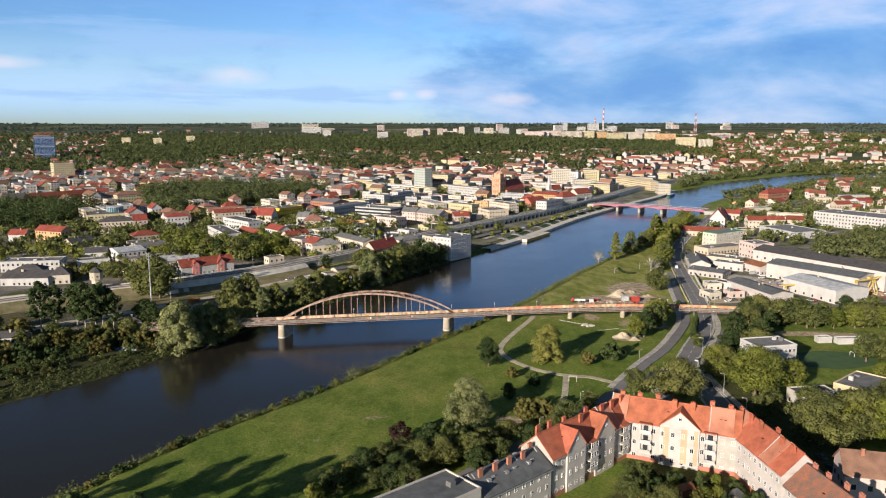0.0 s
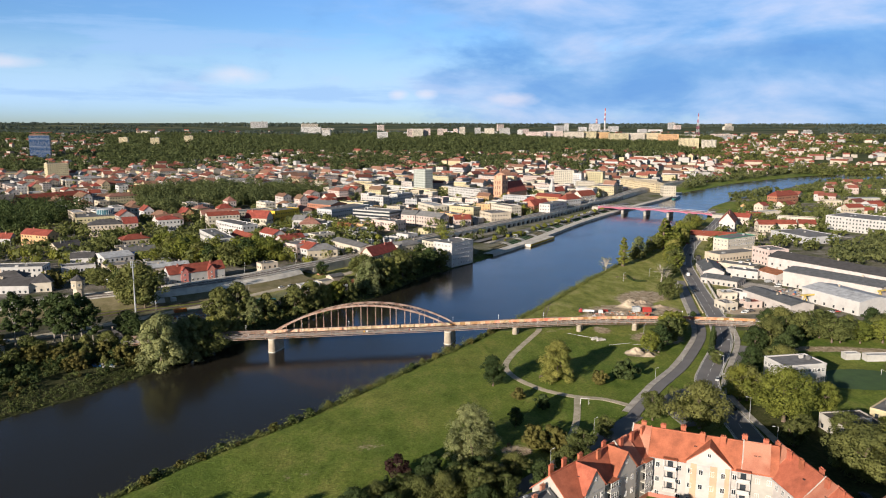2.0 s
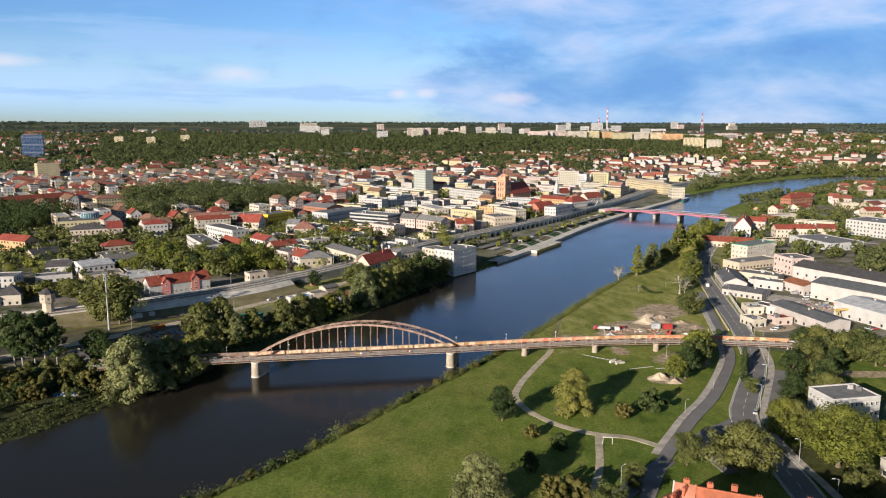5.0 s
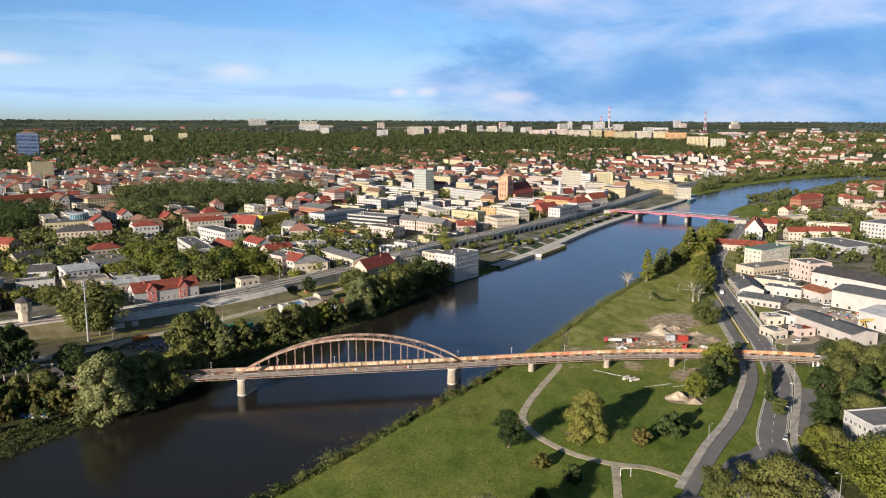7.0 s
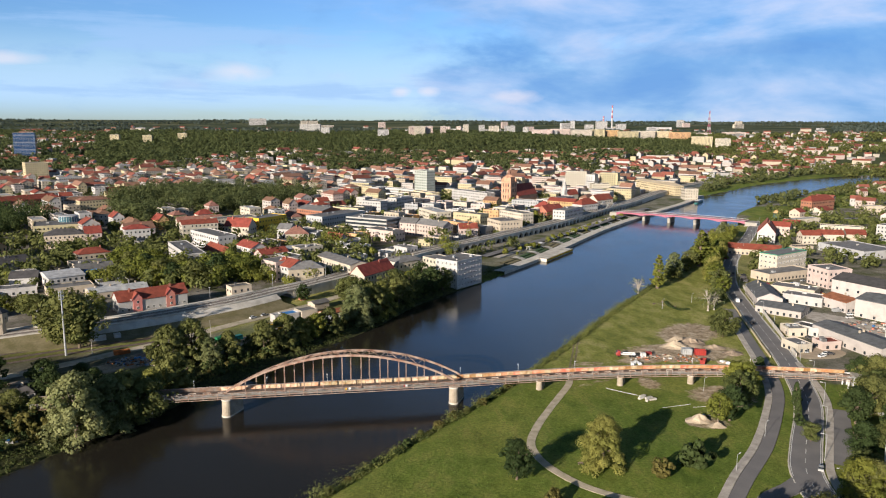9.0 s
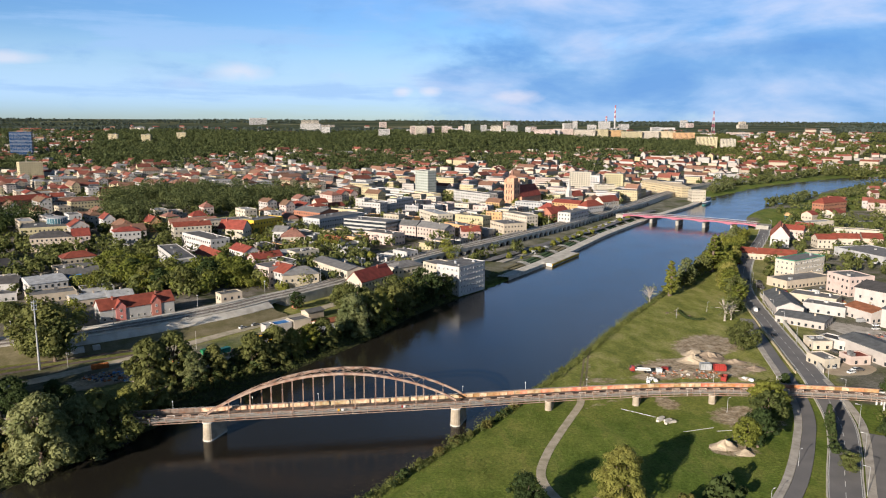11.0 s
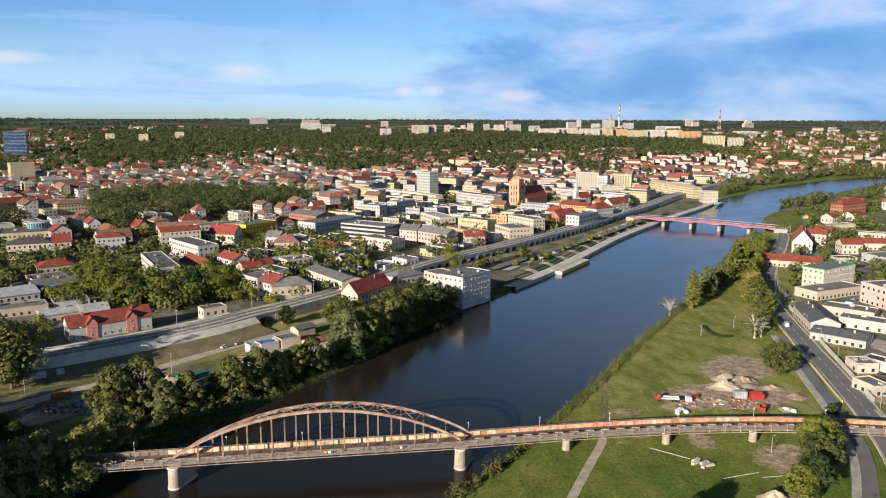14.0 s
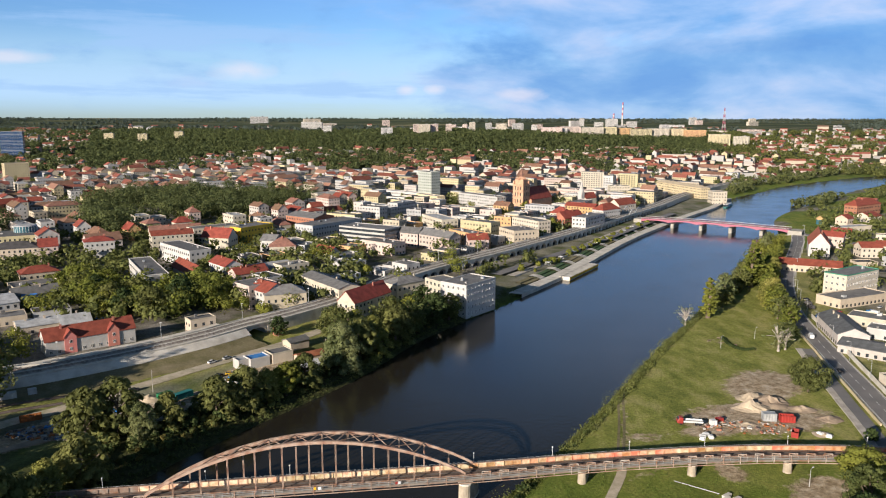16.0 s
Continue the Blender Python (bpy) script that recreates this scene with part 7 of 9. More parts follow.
# wooded railway bank on the right
for i in range(30):
    x = 172 + i * 5.4 + rng.uniform(-3, 3)
    tree(rng.choice(["oak", "oak2", "darkoak", "greenwillow", "oak"]), x, 398 + rng.uniform(-9, 9) - 0.06 * (x - 172), rng.uniform(8, 14), "on the railway bank", group="railway bank trees")
for i in range(18):
    x = 176 + i * 8.6 + rng.uniform(-3, 3)
    tree(rng.choice(["oak", "lime", "oak2", "oak"]), x, 387 + rng.uniform(-4, 4) - 0.06 * (x - 172), rng.uniform(9, 13), "on the railway bank", 1.2, group="railway bank trees")
for x, y, h in ((164, 382, 11), (170, 370, 12), (158, 352, 13), (152, 345, 11), (150, 335, 12), (162, 360, 10), (230, 330, 13), (240, 318, 14), (222, 318, 12), (250, 335, 12), (200, 262, 13), (190, 246, 14), (178, 236, 13), (210, 240, 14)):
    tree(rng.choice(["oak", "oak2", "darkoak"]), x, y, h, "by the sports ground", group="yard trees")
# left bank: willows and poplars below the railway
for a in (("willow", -127, 352, 19), ("willow", -120, 364, 15), ("goldwillow", -113, 384, 11), ("greenwillow", -108, 395, 13), ("highpoplar", -206, 374, 21), ("highpoplar", -200, 378, 19), ("highpoplar", -183, 374, 21), ("highpoplar", -178, 375, 20), ("highpoplar", -179, 385, 19), ("highpoplar", -190, 380, 20), ("highpoplar", -170.5, 379, 16), ("darkoak", -158, 390, 11), ("darkoak", -152, 384, 9), ("greenwillow", -117, 368, 15), ("oak2", -112, 372, 12), ("oak2", -178, 452, 19), ("oak", -172, 448, 16),
          ("greenwillow", -121, 424, 14), ("greenwillow", -113, 431, 15), ("willow", -104, 428, 12), ("greenwillow", -98, 437, 12), ("greenwillow", -84, 446, 15), ("greenwillow", -76, 455, 16), ("goldwillow", -70, 462, 13), ("lime", -64, 470, 13), ("greenwillow", -58, 478, 14),
          ("willow", -46, 500, 17), ("greenwillow", -40, 510, 16), ("goldwillow", -34, 518, 16), ("oak", -48, 528, 14), ("oak2", -54, 538, 13), ("greenwillow", -26, 540, 15), ("oak", -20, 556, 14), ("oak2", -30, 560, 13), ("darkoak", -8, 572, 14), ("oak", 0, 584, 12), ("darkoak", -14, 588, 13), ("oak", -62, 566, 10), ("darkoak", -84, 545, 10),
          ("darkoak", -150, 404, 8), ("darkoak", -142, 398, 8), ("bush", -158, 396, 5)):
    k_, x, y, h = a
    tree(k_, x, y, h * (1.0 if h < 9 or -106 < x < -56 else 1.2 if x > -56 else 1.25), "on the town-side bank", 1.12, "bank trees")
for x, y, h in ((-225, 503, 11), (-218, 498, 12), (-212, 504, 11), (-206, 494, 12), (-200, 500, 11), (-194, 492, 10), (-232, 508, 10), (-256, 503, 10), (-248, 498, 9), (-240, 506, 10), (-188, 470, 9), (-181, 462, 8)):
    tree(rng.choice(["oak2", "darkoak", "goldbush", "oak2"]), x, y, h, "beside the railway sheds", 1.1, "railway shed trees")
for x, y, h in ((-214, 366, 9), (-222, 358, 8), (-196, 366, 8), (-188, 362, 7), (-176, 366, 7), (-168, 366, 8), (-230, 372, 10), (-160, 372, 8), (-148, 366, 8), (-204, 352, 8), (-192, 346, 7), (-182, 350, 8), (-172, 352, 7), (-162, 354, 7), (-236, 350, 8), (-214, 340, 7)):
    tree(rng.choice(["goldbush", "oak2", "greenwillow", "oak"]), x, y, h, "in the bank scrub", 1.15, "bank scrub")
for i in range(74):
    s = i / 73
    x, y = -236 + 106 * s + rng.uniform(-6, 6), 314 + 52 * s + rng.uniform(-12, 18)
    tree(rng.choice(["bush", "goldbush", "goldbush", "greenwillow", "bush"]), x, y, rng.uniform(3, 7.5), "in the bank scrub", group="bank scrub")
for x, y, h in ((-234, 628, 13), (-215, 612, 15), (-200, 600, 16), (-186, 588, 14), (-172, 574, 15), (-158, 572, 16), (-146, 576, 14), (-132, 590, 13), (-150, 596, 17), (-176, 600, 15), (-205, 628, 15), (-128, 606, 12)):
    tree(rng.choice(["oak", "lime", "oak2", "darkoak"]), x, y, h, "beside the parking yard", 1.1, "parking yard trees")
for x, y, h in ((-150, 739, 12), (-99, 726, 14), (-90, 730, 13), (-54, 675, 11), (-88, 594, 13), (-169, 711, 9), (-116, 712, 10), (0.6, 728, 13), (7, 690, 14), (3, 705, 12), (22, 789, 12), (56, 957, 14), (60, 965, 12), (86, 1042, 11), (96, 887, 15), (100, 895, 13), (104, 890, 12), (26, 1040, 11), (-29, 653, 11), (-226, 508, 13), (-240, 500, 14), (-222, 520, 12), (-205, 500, 11), (-195, 512, 12), (-186, 505, 10)):
    tree(rng.choice(["oak", "darkoak", "oak2"]), x, y, h, "between the houses", 1.15, "town trees")
# single trees among the houses
put = 0
town_trees = []
while put < 1150:
    y = rng.uniform(560, 1500)
    x = rng.uniform(-0.62, 0.3) * y
    if rng.random() < 0.3:
        x = rng.uniform(0.3, 0.6) * y
    zz, sd_, tw = spot(x, y)
    if sd_ < 30 or (not tw and y < 620) or not free(x, y, 2.0) or line_dist(np.array([x]), np.array([y]), VIA_LINE)[0] < 13:
        continue
    if line_dist(np.array([x]), np.array([y]), MAIN)[0] < 14:
        continue
    if y < 600:
        tree(rng.choice(["mid", "mid2", "midlime", "middark", "mid2"]), x, y, rng.uniform(7, 13), "between the houses", group="town trees")
    else:
        town_trees.append((x, y))
    put += 1


def wood(name, pts, h, size, per, leaf, label, lobes=3):
    """A wood as one mass of crowns, each a few leafy lobes round a main one."""
    r = np.random.default_rng(len(pts))
    cs, rs = [], []
    for (x, y), hh in zip(pts, h):
        z = gz(x, y)
        w = hh * r.uniform(0.33, 0.48)
        cs.append((x, y, z + hh * 0.5))
        rs.append((w, w, hh * 0.46))
        for k in range(lobes):
            a = r.uniform(0, 6.283)
            q = w * r.uniform(0.4, 0.68)
            cs.append((x + w * 0.68 * math.cos(a), y + w * 0.68 * math.sin(a), z + hh * r.uniform(0.3, 0.82)))
            rs.append((q, q, q * 0.9))
    V, N = leaf_cards(np.array(cs), np.array(rs), per, size, r, 0.2, 0.2, 0.84)
    tagged(new(name, quads_mesh(name, V, leaf, N)), label, "wood", kind="stuff")


def scatter(poly, gap):
    xs, ys = [p[0] for p in poly], [p[1] for p in poly]
    out = []
    for x in np.arange(min(xs), max(xs), gap):
        for y in np.arange(min(ys), max(ys), gap):
            out.append((x + rng.uniform(-0.5, 0.5) * gap, y + rng.uniform(-0.5, 0.5) * gap))
    a = np.array(out)
    return [tuple(p) for p in a[inside(a[:, 0], a[:, 1], poly)]]


for i in range(620):
    x, y = rng.uniform(-380, -60), rng.uniform(560, 860)
    if y > 560 - 0.3 * (x + 60) - 60 and free(x, y, 1.0) and line_dist(np.array([x]), np.array([y]), VIA_LINE)[0] > 22:
        town_trees.append((x, y))
wood("street_trees", town_trees, [rng.uniform(7, 13) for _ in town_trees], 1.3, 18, "leaf_green", "green trees standing between the town houses")
for i, p in enumerate(PARKS):
    pts = [q for q in scatter(p, 14 if i < 2 else 10.5) if free(*q, 2.0) and not inside(np.array([q[0]]), np.array([q[1]]), CLEARING)[0]]
    wood("park_trees", pts, [rng.choice([13, 17, 20, 23, 26]) * rng.uniform(0.9, 1.1) if i < 2 else rng.uniform(11, 18) for _ in pts], 0.95, 60, ("leaf_wood", "leaf_dark", "leaf_lime")[i], "dense dark green park trees", 5)
right_wood = scatter([(300, 600), (360, 560), (470, 640), (480, 720), (400, 700)], 9) + scatter([(262, 560), (300, 500), (318, 505), (275, 580)], 9) + scatter([(560, 1180), (760, 1180), (900, 1420), (700, 1380)], 16)
wood("works_trees", right_wood, [rng.uniform(8, 13) for _ in right_wood], 1.1, 22, "leaf_wood", "green trees round the works")
bank_wood = scatter([(395, 1240), (520, 1400), (700, 1570), (880, 1690), (860, 1740), (640, 1600), (470, 1430)], 15) + scatter([(420, 1120), (520, 1230), (560, 1230), (450, 1090)], 14)
wood("river_trees", bank_wood, [rng.uniform(8, 15) for _ in bank_wood], 1.8, 16, "leaf_wood", "green trees lining the river bend")
# wooded hills behind the town
hill = []
while len(hill) < 12500:
    y = rng.uniform(1620, 2900)
    x = rng.uniform(-0.64, 0.64) * y
    deep = forest(x, y)
    dens = noise.noise(Vector((x * 0.0022, y * 0.0030, 3.0))) + (0.2 if x > 0.37 * y else 0.16 if x < -0.44 * y else -0.06)
    if deep > 0 or (dens > 0.0 and rng.random() < 0.45 and free(x, y, 2)):
        hill.append((x, y))
for side in (0, 1):
    part_ = [q for q in hill if (q[0] > 0.33 * q[1]) == bool(side)]
    wood("hill_woods", part_, [rng.uniform(10, 16) if side else rng.uniform(12, 18) for _ in part_], 2.4, 9, ("leaf_wood", "leaf_olive")[side], ("dark green woods over the hills behind town", "light green trees between the suburban houses")[side])
faraway = []
while len(faraway) < 3600:
    y = rng.uniform(2800, 4850)
    x = rng.uniform(-0.64, 0.64) * y
    if noise.noise(Vector((x * 0.0012, y * 0.0024, 9.0))) > -0.12 and not (3150 < y < 4050 and -0.40 < x / y < 0.5):
        faraway.append((x, y))
# leaf_far carries the horizon haze in its own colour
wood("distant_woods", faraway, [rng.uniform(9, 15) * (1 - 0.55 * float(smooth(3300, 4500, y))) for _, y in faraway], 5.0, 5, "leaf_far", "distant dark woods on the horizon plain, blue haze put into the leaf colour")
# overgrown town bank below the railway
for k_, leaf_, hi, gap_ in ((0, "leaf_dark", 4.6, 4.6), (1, "leaf_autumn", 3.0, 6.0), (2, "leaf_green", 3.4, 5.4)):
    band = scatter([(-300, 232), (-236, 205), (-178, 281), (-150, 318), (-128, 352), (-138, 372), (-176, 352), (-214, 344), (-262, 330)], gap_)
    band = [p for p in band if spot(*p)[1] > 11 + 2 * k_ and noise.noise(Vector((p[0] * 0.06, p[1] * 0.06, k_ * 4.0))) > -0.02]
    wood("bank_scrub", band, [hi * rng.uniform(0.45, 1.2) for _ in band], 0.44, 24, leaf_, ("dark tangled scrub on the river bank", "yellowing tangled scrub on the river bank", "green tangled scrub on the river bank")[k_])
    band = [p for p in scatter([(-126, 372), (-110, 392), (-84, 436), (-40, 508), (-14, 560), (4, 592), (-30, 560), (-66, 500), (-98, 452), (-122, 414)], gap_) if spot(*p)[1] > 3]
    wood("bank_scrub", band, [hi * rng.uniform(0.4, 1.0) for _ in band], 0.55, 14, leaf_, ("dark scrub under the bank trees", "yellowing scrub under the bank trees", "green scrub under the bank trees")[k_])
# reeds and weeds along the water
r_ = np.random.default_rng(5)
for name, bank, sgn, s0, s1, leaf, label in (("reeds", RIGHT_BANK, -1, 0, 900, "leaf_reed", "yellow-green reeds and weeds along the water"), ("bank_weeds", LEFT_BANK, 1, 0, 700, "leaf_green", "lush green weeds along the water")):
    pts, nor, at_ = resample(bank, 1.2)
    sel = (at_ > s0) & (at_ < s1)
    pts, nor = pts[sel], nor[sel]
    cs, rs = [], []
    for p, q in zip(pts, nor):
        for k in range(4 if sgn < 0 else 5):
            o = r_.uniform(0.3, 5.5) if sgn < 0 else r_.uniform(0.5, 15)
            x, y = p[0] + q[0] * sgn * o, p[1] + q[1] * sgn * o
            lump = noise.noise(Vector((x * 0.13, y * 0.13, 2.0)))
            clump = (0.7 if lump < -0.1 else 0.95) + 2.2 * max(0.0, lump)
            hh = r_.uniform(0.6, 1.7) * clump * (1.3 if sgn < 0 else 1.0) * (1.7 if r_.random() < 0.12 else 1)
            cs.append((x, y, gz(x, y) + hh * 0.4))
            rs.append((hh * 0.75, hh * 0.75, hh * 0.65))
    tagged(new(name, quads_mesh(name, leaf_cards(np.array(cs), np.array(rs), 20, 0.3, r_)[0], leaf)), label, "plants", kind="stuff")

# rough weedy patches over the meadow
tx, ty = r_.uniform(-110, 95, 26000), r_.uniform(185, 420, 26000)
ok = inside(tx, ty, MEADOW) & (line_dist(tx, ty, RB) > 4) & (line_dist(tx, ty, [(53.5, 408), (41.5, 378.6), (33.2, 358), (29.9, 343), (33.8, 328.5), (41.6, 317.3), (57.5, 307.5), (76, 297)]) > 3)
lush = np.array([noise.noise(Vector((x * 0.035, y * 0.05, 7.0))) for x, y in zip(tx, ty)])
ok &= r_.random(26000) < 0.12 + 1.2 * np.maximum(0, lush)
tx, ty = tx[ok][:7000], ty[ok][:7000]
hs = r_.uniform(0.12, 0.3, len(tx))
cs = np.stack([tx, ty, [gz(x, y) + 0.05 for x, y in zip(tx, ty)]], 1)
rs = np.stack([hs * 5, hs * 5, hs], 1)
tagged(new("meadow_weeds", quads_mesh("meadow_weeds", leaf_cards(cs, rs, 9, 0.2, r_, 1.2)[0], "leaf_grass")), "rough green grass and weeds over the meadow", "grass", kind="stuff")

# ---- building works on the meadow ----


def patch(name, cx, cy, rx, ry, rot, mat, label, lift=0.07, seed=0, rough=0.3):
    """An irregular worn patch lying on the ground."""
    r = random.Random(seed)
    g = Geo()
    n_, rings = 28, 4
    c, s = math.cos(radians(rot)), math.sin(radians(rot))
    wob = [1 + rough * (noise.noise(Vector((math.cos(i * 2 * math.pi / n_) * 1.7, math.sin(i * 2 * math.pi / n_) * 1.7, seed * 3.1))) + r.uniform(-0.15, 0.15)) for i in range(n_)]
    g.v.append((cx, cy, gz(cx, cy) + lift))
    for k in range(1, rings + 1):
        for i in range(n_):
            a = 2 * math.pi * i / n_
            u, v = rx * wob[i] * k / rings * math.cos(a), ry * wob[i] * k / rings * math.sin(a)
            x, y = cx + u * c - v * s, cy + u * s + v * c
            g.v.append((x, y, gz(x, y) + (lift if k < rings else 0.01)))
    g.f = [(0, 1 + i, 1 + (i + 1) % n_) for i in range(n_)]
    for k in range(rings - 1):
        for i in range(n_):
            a, b2 = 1 + k * n_ + i, 1 + k * n_ + (i + 1) % n_
            g.f.append((a, a + n_, b2 + n_, b2))
    return tagged(g.make(name, mat), label, "ground patch", kind="structure")


def mound(name, cx, cy, rx, ry, h, mat, label, seed=0, category="heap"):
    g = Geo()
    n_, rings = 22, 6
    g.v.append((cx, cy, gz(cx, cy) + h))
    for k in range(1, rings + 1):
        for i in range(n_):
            a = 2 * math.pi * i / n_
            t = k / rings
            w = 1 + 0.35 * noise.noise(Vector((math.cos(a) * 1.5, math.sin(a) * 1.5, seed + t * 2)))
            x, y = cx + rx * t * w * math.cos(a), cy + ry * t * w * math.sin(a)
            g.v.append((x, y, gz(x, y) + h * (1 - t) ** 1.2 * (1 + 0.5 * noise.noise(Vector((x * 0.6, y * 0.6, seed)))) - (0.1 if k == rings else 0)))
    g.f = [(0, 1 + i, 1 + (i + 1) % n_) for i in range(n_)]
    for k in range(rings - 1):
        for i in range(n_):
            a, b2 = 1 + k * n_ + i, 1 + k * n_ + (i + 1) % n_
            g.f.append((a, a + n_, b2 + n_, b2))
    return tagged(g.make(name, mat), label, category)


def rubble(name, cx, cy, rx, ry, n_, size, mats, label, seed):
    """A scatter of broken lumps, boards and scrap in several materials."""
    r = random.Random(seed)
    me_ = bpy.data.meshes.new(name)
    g = Geo()
    ids = []
    for i in range(n_):
        a, q = r.uniform(0, 6.283), math.sqrt(r.random())
        x, y = cx + rx * q * math.cos(a), cy + ry * q * math.sin(a)
        s = size * r.uniform(0.3, 1.2)
        k = len(g.f)
        g.box(x, y, gz(x, y) - 0.1 + r.uniform(0, 0.7) * (1 - q), s * r.uniform(0.6, 2.2), s, s * r.uniform(0.3, 0.9), r.uniform(0, 180))
        ids += [r.randrange(len(mats))] * (len(g.f) - k)
    me_.from_pydata(g.v, [], g.f)
    for m in mats:
        me_.materials.append(MATS[m])
    me_.polygons.foreach_set("material_index", ids)
    return tagged(new(name, me_), label, "scrap", kind="stuff")


def container(x, y, rot, L, mat, label, w=2.45, h=2.6, open_top=False):
    """A steel box with corner posts and corrugated sides."""
    r = root("container", x, y, gz(x, y) + 0.1, rot, label, "container", "steel containers")
    g = Geo().box(0, 0, 0, L, w, 0.2)
    n_ = int(L / 0.5)
    for s in (-1, 1):
        pl = []
        for i in range(n_):
            yy = s * (w / 2 - (0.05 if i % 2 else 0.13))
            pl += [(-L / 2 + (i + 0.15) * L / n_, yy), (-L / 2 + (i + 0.85) * L / n_, yy)]
        g.add([(*p, 0.1) for p in pl] + [(*p, h - 0.1) for p in pl], [(k, k + 1, len(pl) + k + 1, len(pl) + k) for k in range(len(pl) - 1)])
    for s in (-1, 1):
        g.box(s * (L / 2 - 0.05), 0, 0.1, 0.08, w - 0.1, h - 0.2)
    if not open_top:
        g.box(0, 0, h - 0.15, L - 0.05, w - 0.05, 0.12)
    g.make("shell", mat, r)
    f = Geo()
    for sx in (-1, 1):
        for sy in (-1, 1):
            f.box(sx * (L / 2 - 0.06), sy * (w / 2 - 0.06), 0, 0.16, 0.16, h)
    for sy in (-1, 1):
        f.box(0, sy * (w / 2 - 0.06), h - 0.14, L, 0.16, 0.16).box(0, sy * (w / 2 - 0.06), 0, L, 0.16, 0.16)
    f.make("corner_frame", mat, r)
    return r


def wheel(parent, x, y, rad=0.33, wd=0.22):
    me_ = bpy.data.meshes.get("wheel_%.2f" % rad)
    if me_ is None:
        n_ = 12
        g = Geo()
        for rr, yy in ((rad * 0.6, wd / 2), (rad, wd / 2 - 0.03), (rad, -wd / 2 + 0.03), (rad * 0.6, -wd / 2)):
            g.v += [(rr * math.cos(2 * math.pi * i / n_), yy, rr * math.sin(2 * math.pi * i / n_)) for i in range(n_)]
        g.f = [(k * n_ + i, k * n_ + (i + 1) % n_, (k + 1) * n_ + (i + 1) % n_, (k + 1) * n_ + i) for k in range(3) for i in range(n_)] + [tuple(range(n_)), tuple(range(4 * n_ - 1, 3 * n_ - 1, -1))]
        me_ = g.mesh("wheel_%.2f" % rad, "black_rubber")
    ob = new("wheel", me_)
    ob.parent, ob.matrix_basis = parent, Matrix.Translation((x, y, rad))


def loft(stations):
    """A body from cross-sections: x, half width, z low, z high, roundness at the top."""
    g = Geo()
    for x, hw, z0, z1, tuck in stations:
        g.v += [(x, -hw, z0), (x, -hw, z0 + (z1 - z0) * 0.55), (x, -hw + tuck, z1), (x, hw - tuck, z1), (x, hw, z0 + (z1 - z0) * 0.55), (x, hw, z0)]
    k = len(stations)
    g.f = [(6 * i + j, 6 * i + (j + 1) % 6, 6 * i + 6 + (j + 1) % 6, 6 * i + 6 + j) for i in range(k - 1) for j in range(6)] + [(5, 4, 3, 2, 1, 0), tuple(6 * (k - 1) + j for j in range(6))]
    return g


CAR_COL = dict(white=("white_paint", "white"), black=("black_rubber", "black"), red=("red_paint", "red"), blue=("blue_paint", "blue"), silver=("grey_steel", "silver grey"), dark=("roof_dark", "dark grey"), yellow=("yellow_paint", "yellow"))


def car(x, y, rot, colour, where="parked in the yard", van=False):
    mat, word = CAR_COL[colour]
    r = root("van" if van else "car", x, y, gz(x, y) + 0.25, rot, f"{word} {'delivery van' if van else 'passenger car'} {where}", "van" if van else "car", "parked and passing cars")
    if van:
        loft([(-2.6, 0.95, 0.35, 2.2, 0.12), (1.2, 0.98, 0.35, 2.25, 0.14), (2.0, 0.96, 0.35, 1.4, 0.1), (2.6, 0.9, 0.4, 1.1, 0.1)]).make("body", mat, r)
        loft([(1.25, 0.99, 1.35, 2.05, 0.1), (1.85, 0.97, 1.3, 1.5, 0.1)]).make("windscreen", "glass_dark", r)
        wx = (-1.7, 1.7)
    else:
        loft([(-2.1, 0.8, 0.35, 0.85, 0.08), (-1.9, 0.86, 0.3, 0.98, 0.06), (0.9, 0.88, 0.3, 0.95, 0.06), (2.0, 0.84, 0.32, 0.78, 0.08), (2.15, 0.74, 0.38, 0.65, 0.08)]).make("body", mat, r)
        loft([(-1.75, 0.8, 0.9, 1.0, 0.05), (-1.2, 0.76, 0.9, 1.4, 0.14), (0.2, 0.76, 0.9, 1.43, 0.14), (1.1, 0.8, 0.9, 0.98, 0.05)]).make("cabin", "glass_dark", r)
        loft([(-1.15, 0.62, 1.38, 1.46, 0.08), (0.2, 0.62, 1.4, 1.48, 0.08)]).make("roof", mat, r)
        wx = (-1.3, 1.35)
    for a in wx:
        for s in (-0.78, 0.78):
            wheel(r, a, s)
    return r


def truck(x, y, rot, cab, bed, label):
    r = root("lorry", x, y, gz(x, y) + 0.15, rot, label, "lorry", "works lorries")
    Geo().box(0, 0, 0.75, 8.4, 0.9, 0.25).make("chassis", "roof_dark", r)
    loft([(2.5, 1.2, 0.6, 2.6, 0.12), (3.6, 1.2, 0.6, 2.7, 0.15), (4.3, 1.15, 0.6, 1.7, 0.1), (4.5, 1.1, 0.6, 1.4, 0.1)]).make("cab", cab, r)
    Geo().box(4.05, 0, 1.7, 0.5, 2.0, 0.7).make("windscreen", "glass_dark", r)
    g = Geo().box(-1.0, 0, 1.0, 6.6, 2.45, 0.15)
    for s in (-1.2, 1.2):
        g.box(-1.0, s, 1.15, 6.6, 0.08, 0.5)
    g.box(-4.3, 0, 1.15, 0.08, 2.4, 0.5)
    g.make("load_bed", bed, r)
    for a in (-3.2, -2.0, 3.3):
        for s in (-1.0, 1.0):
            wheel(r, a, s, 0.5, 0.3)
    return r


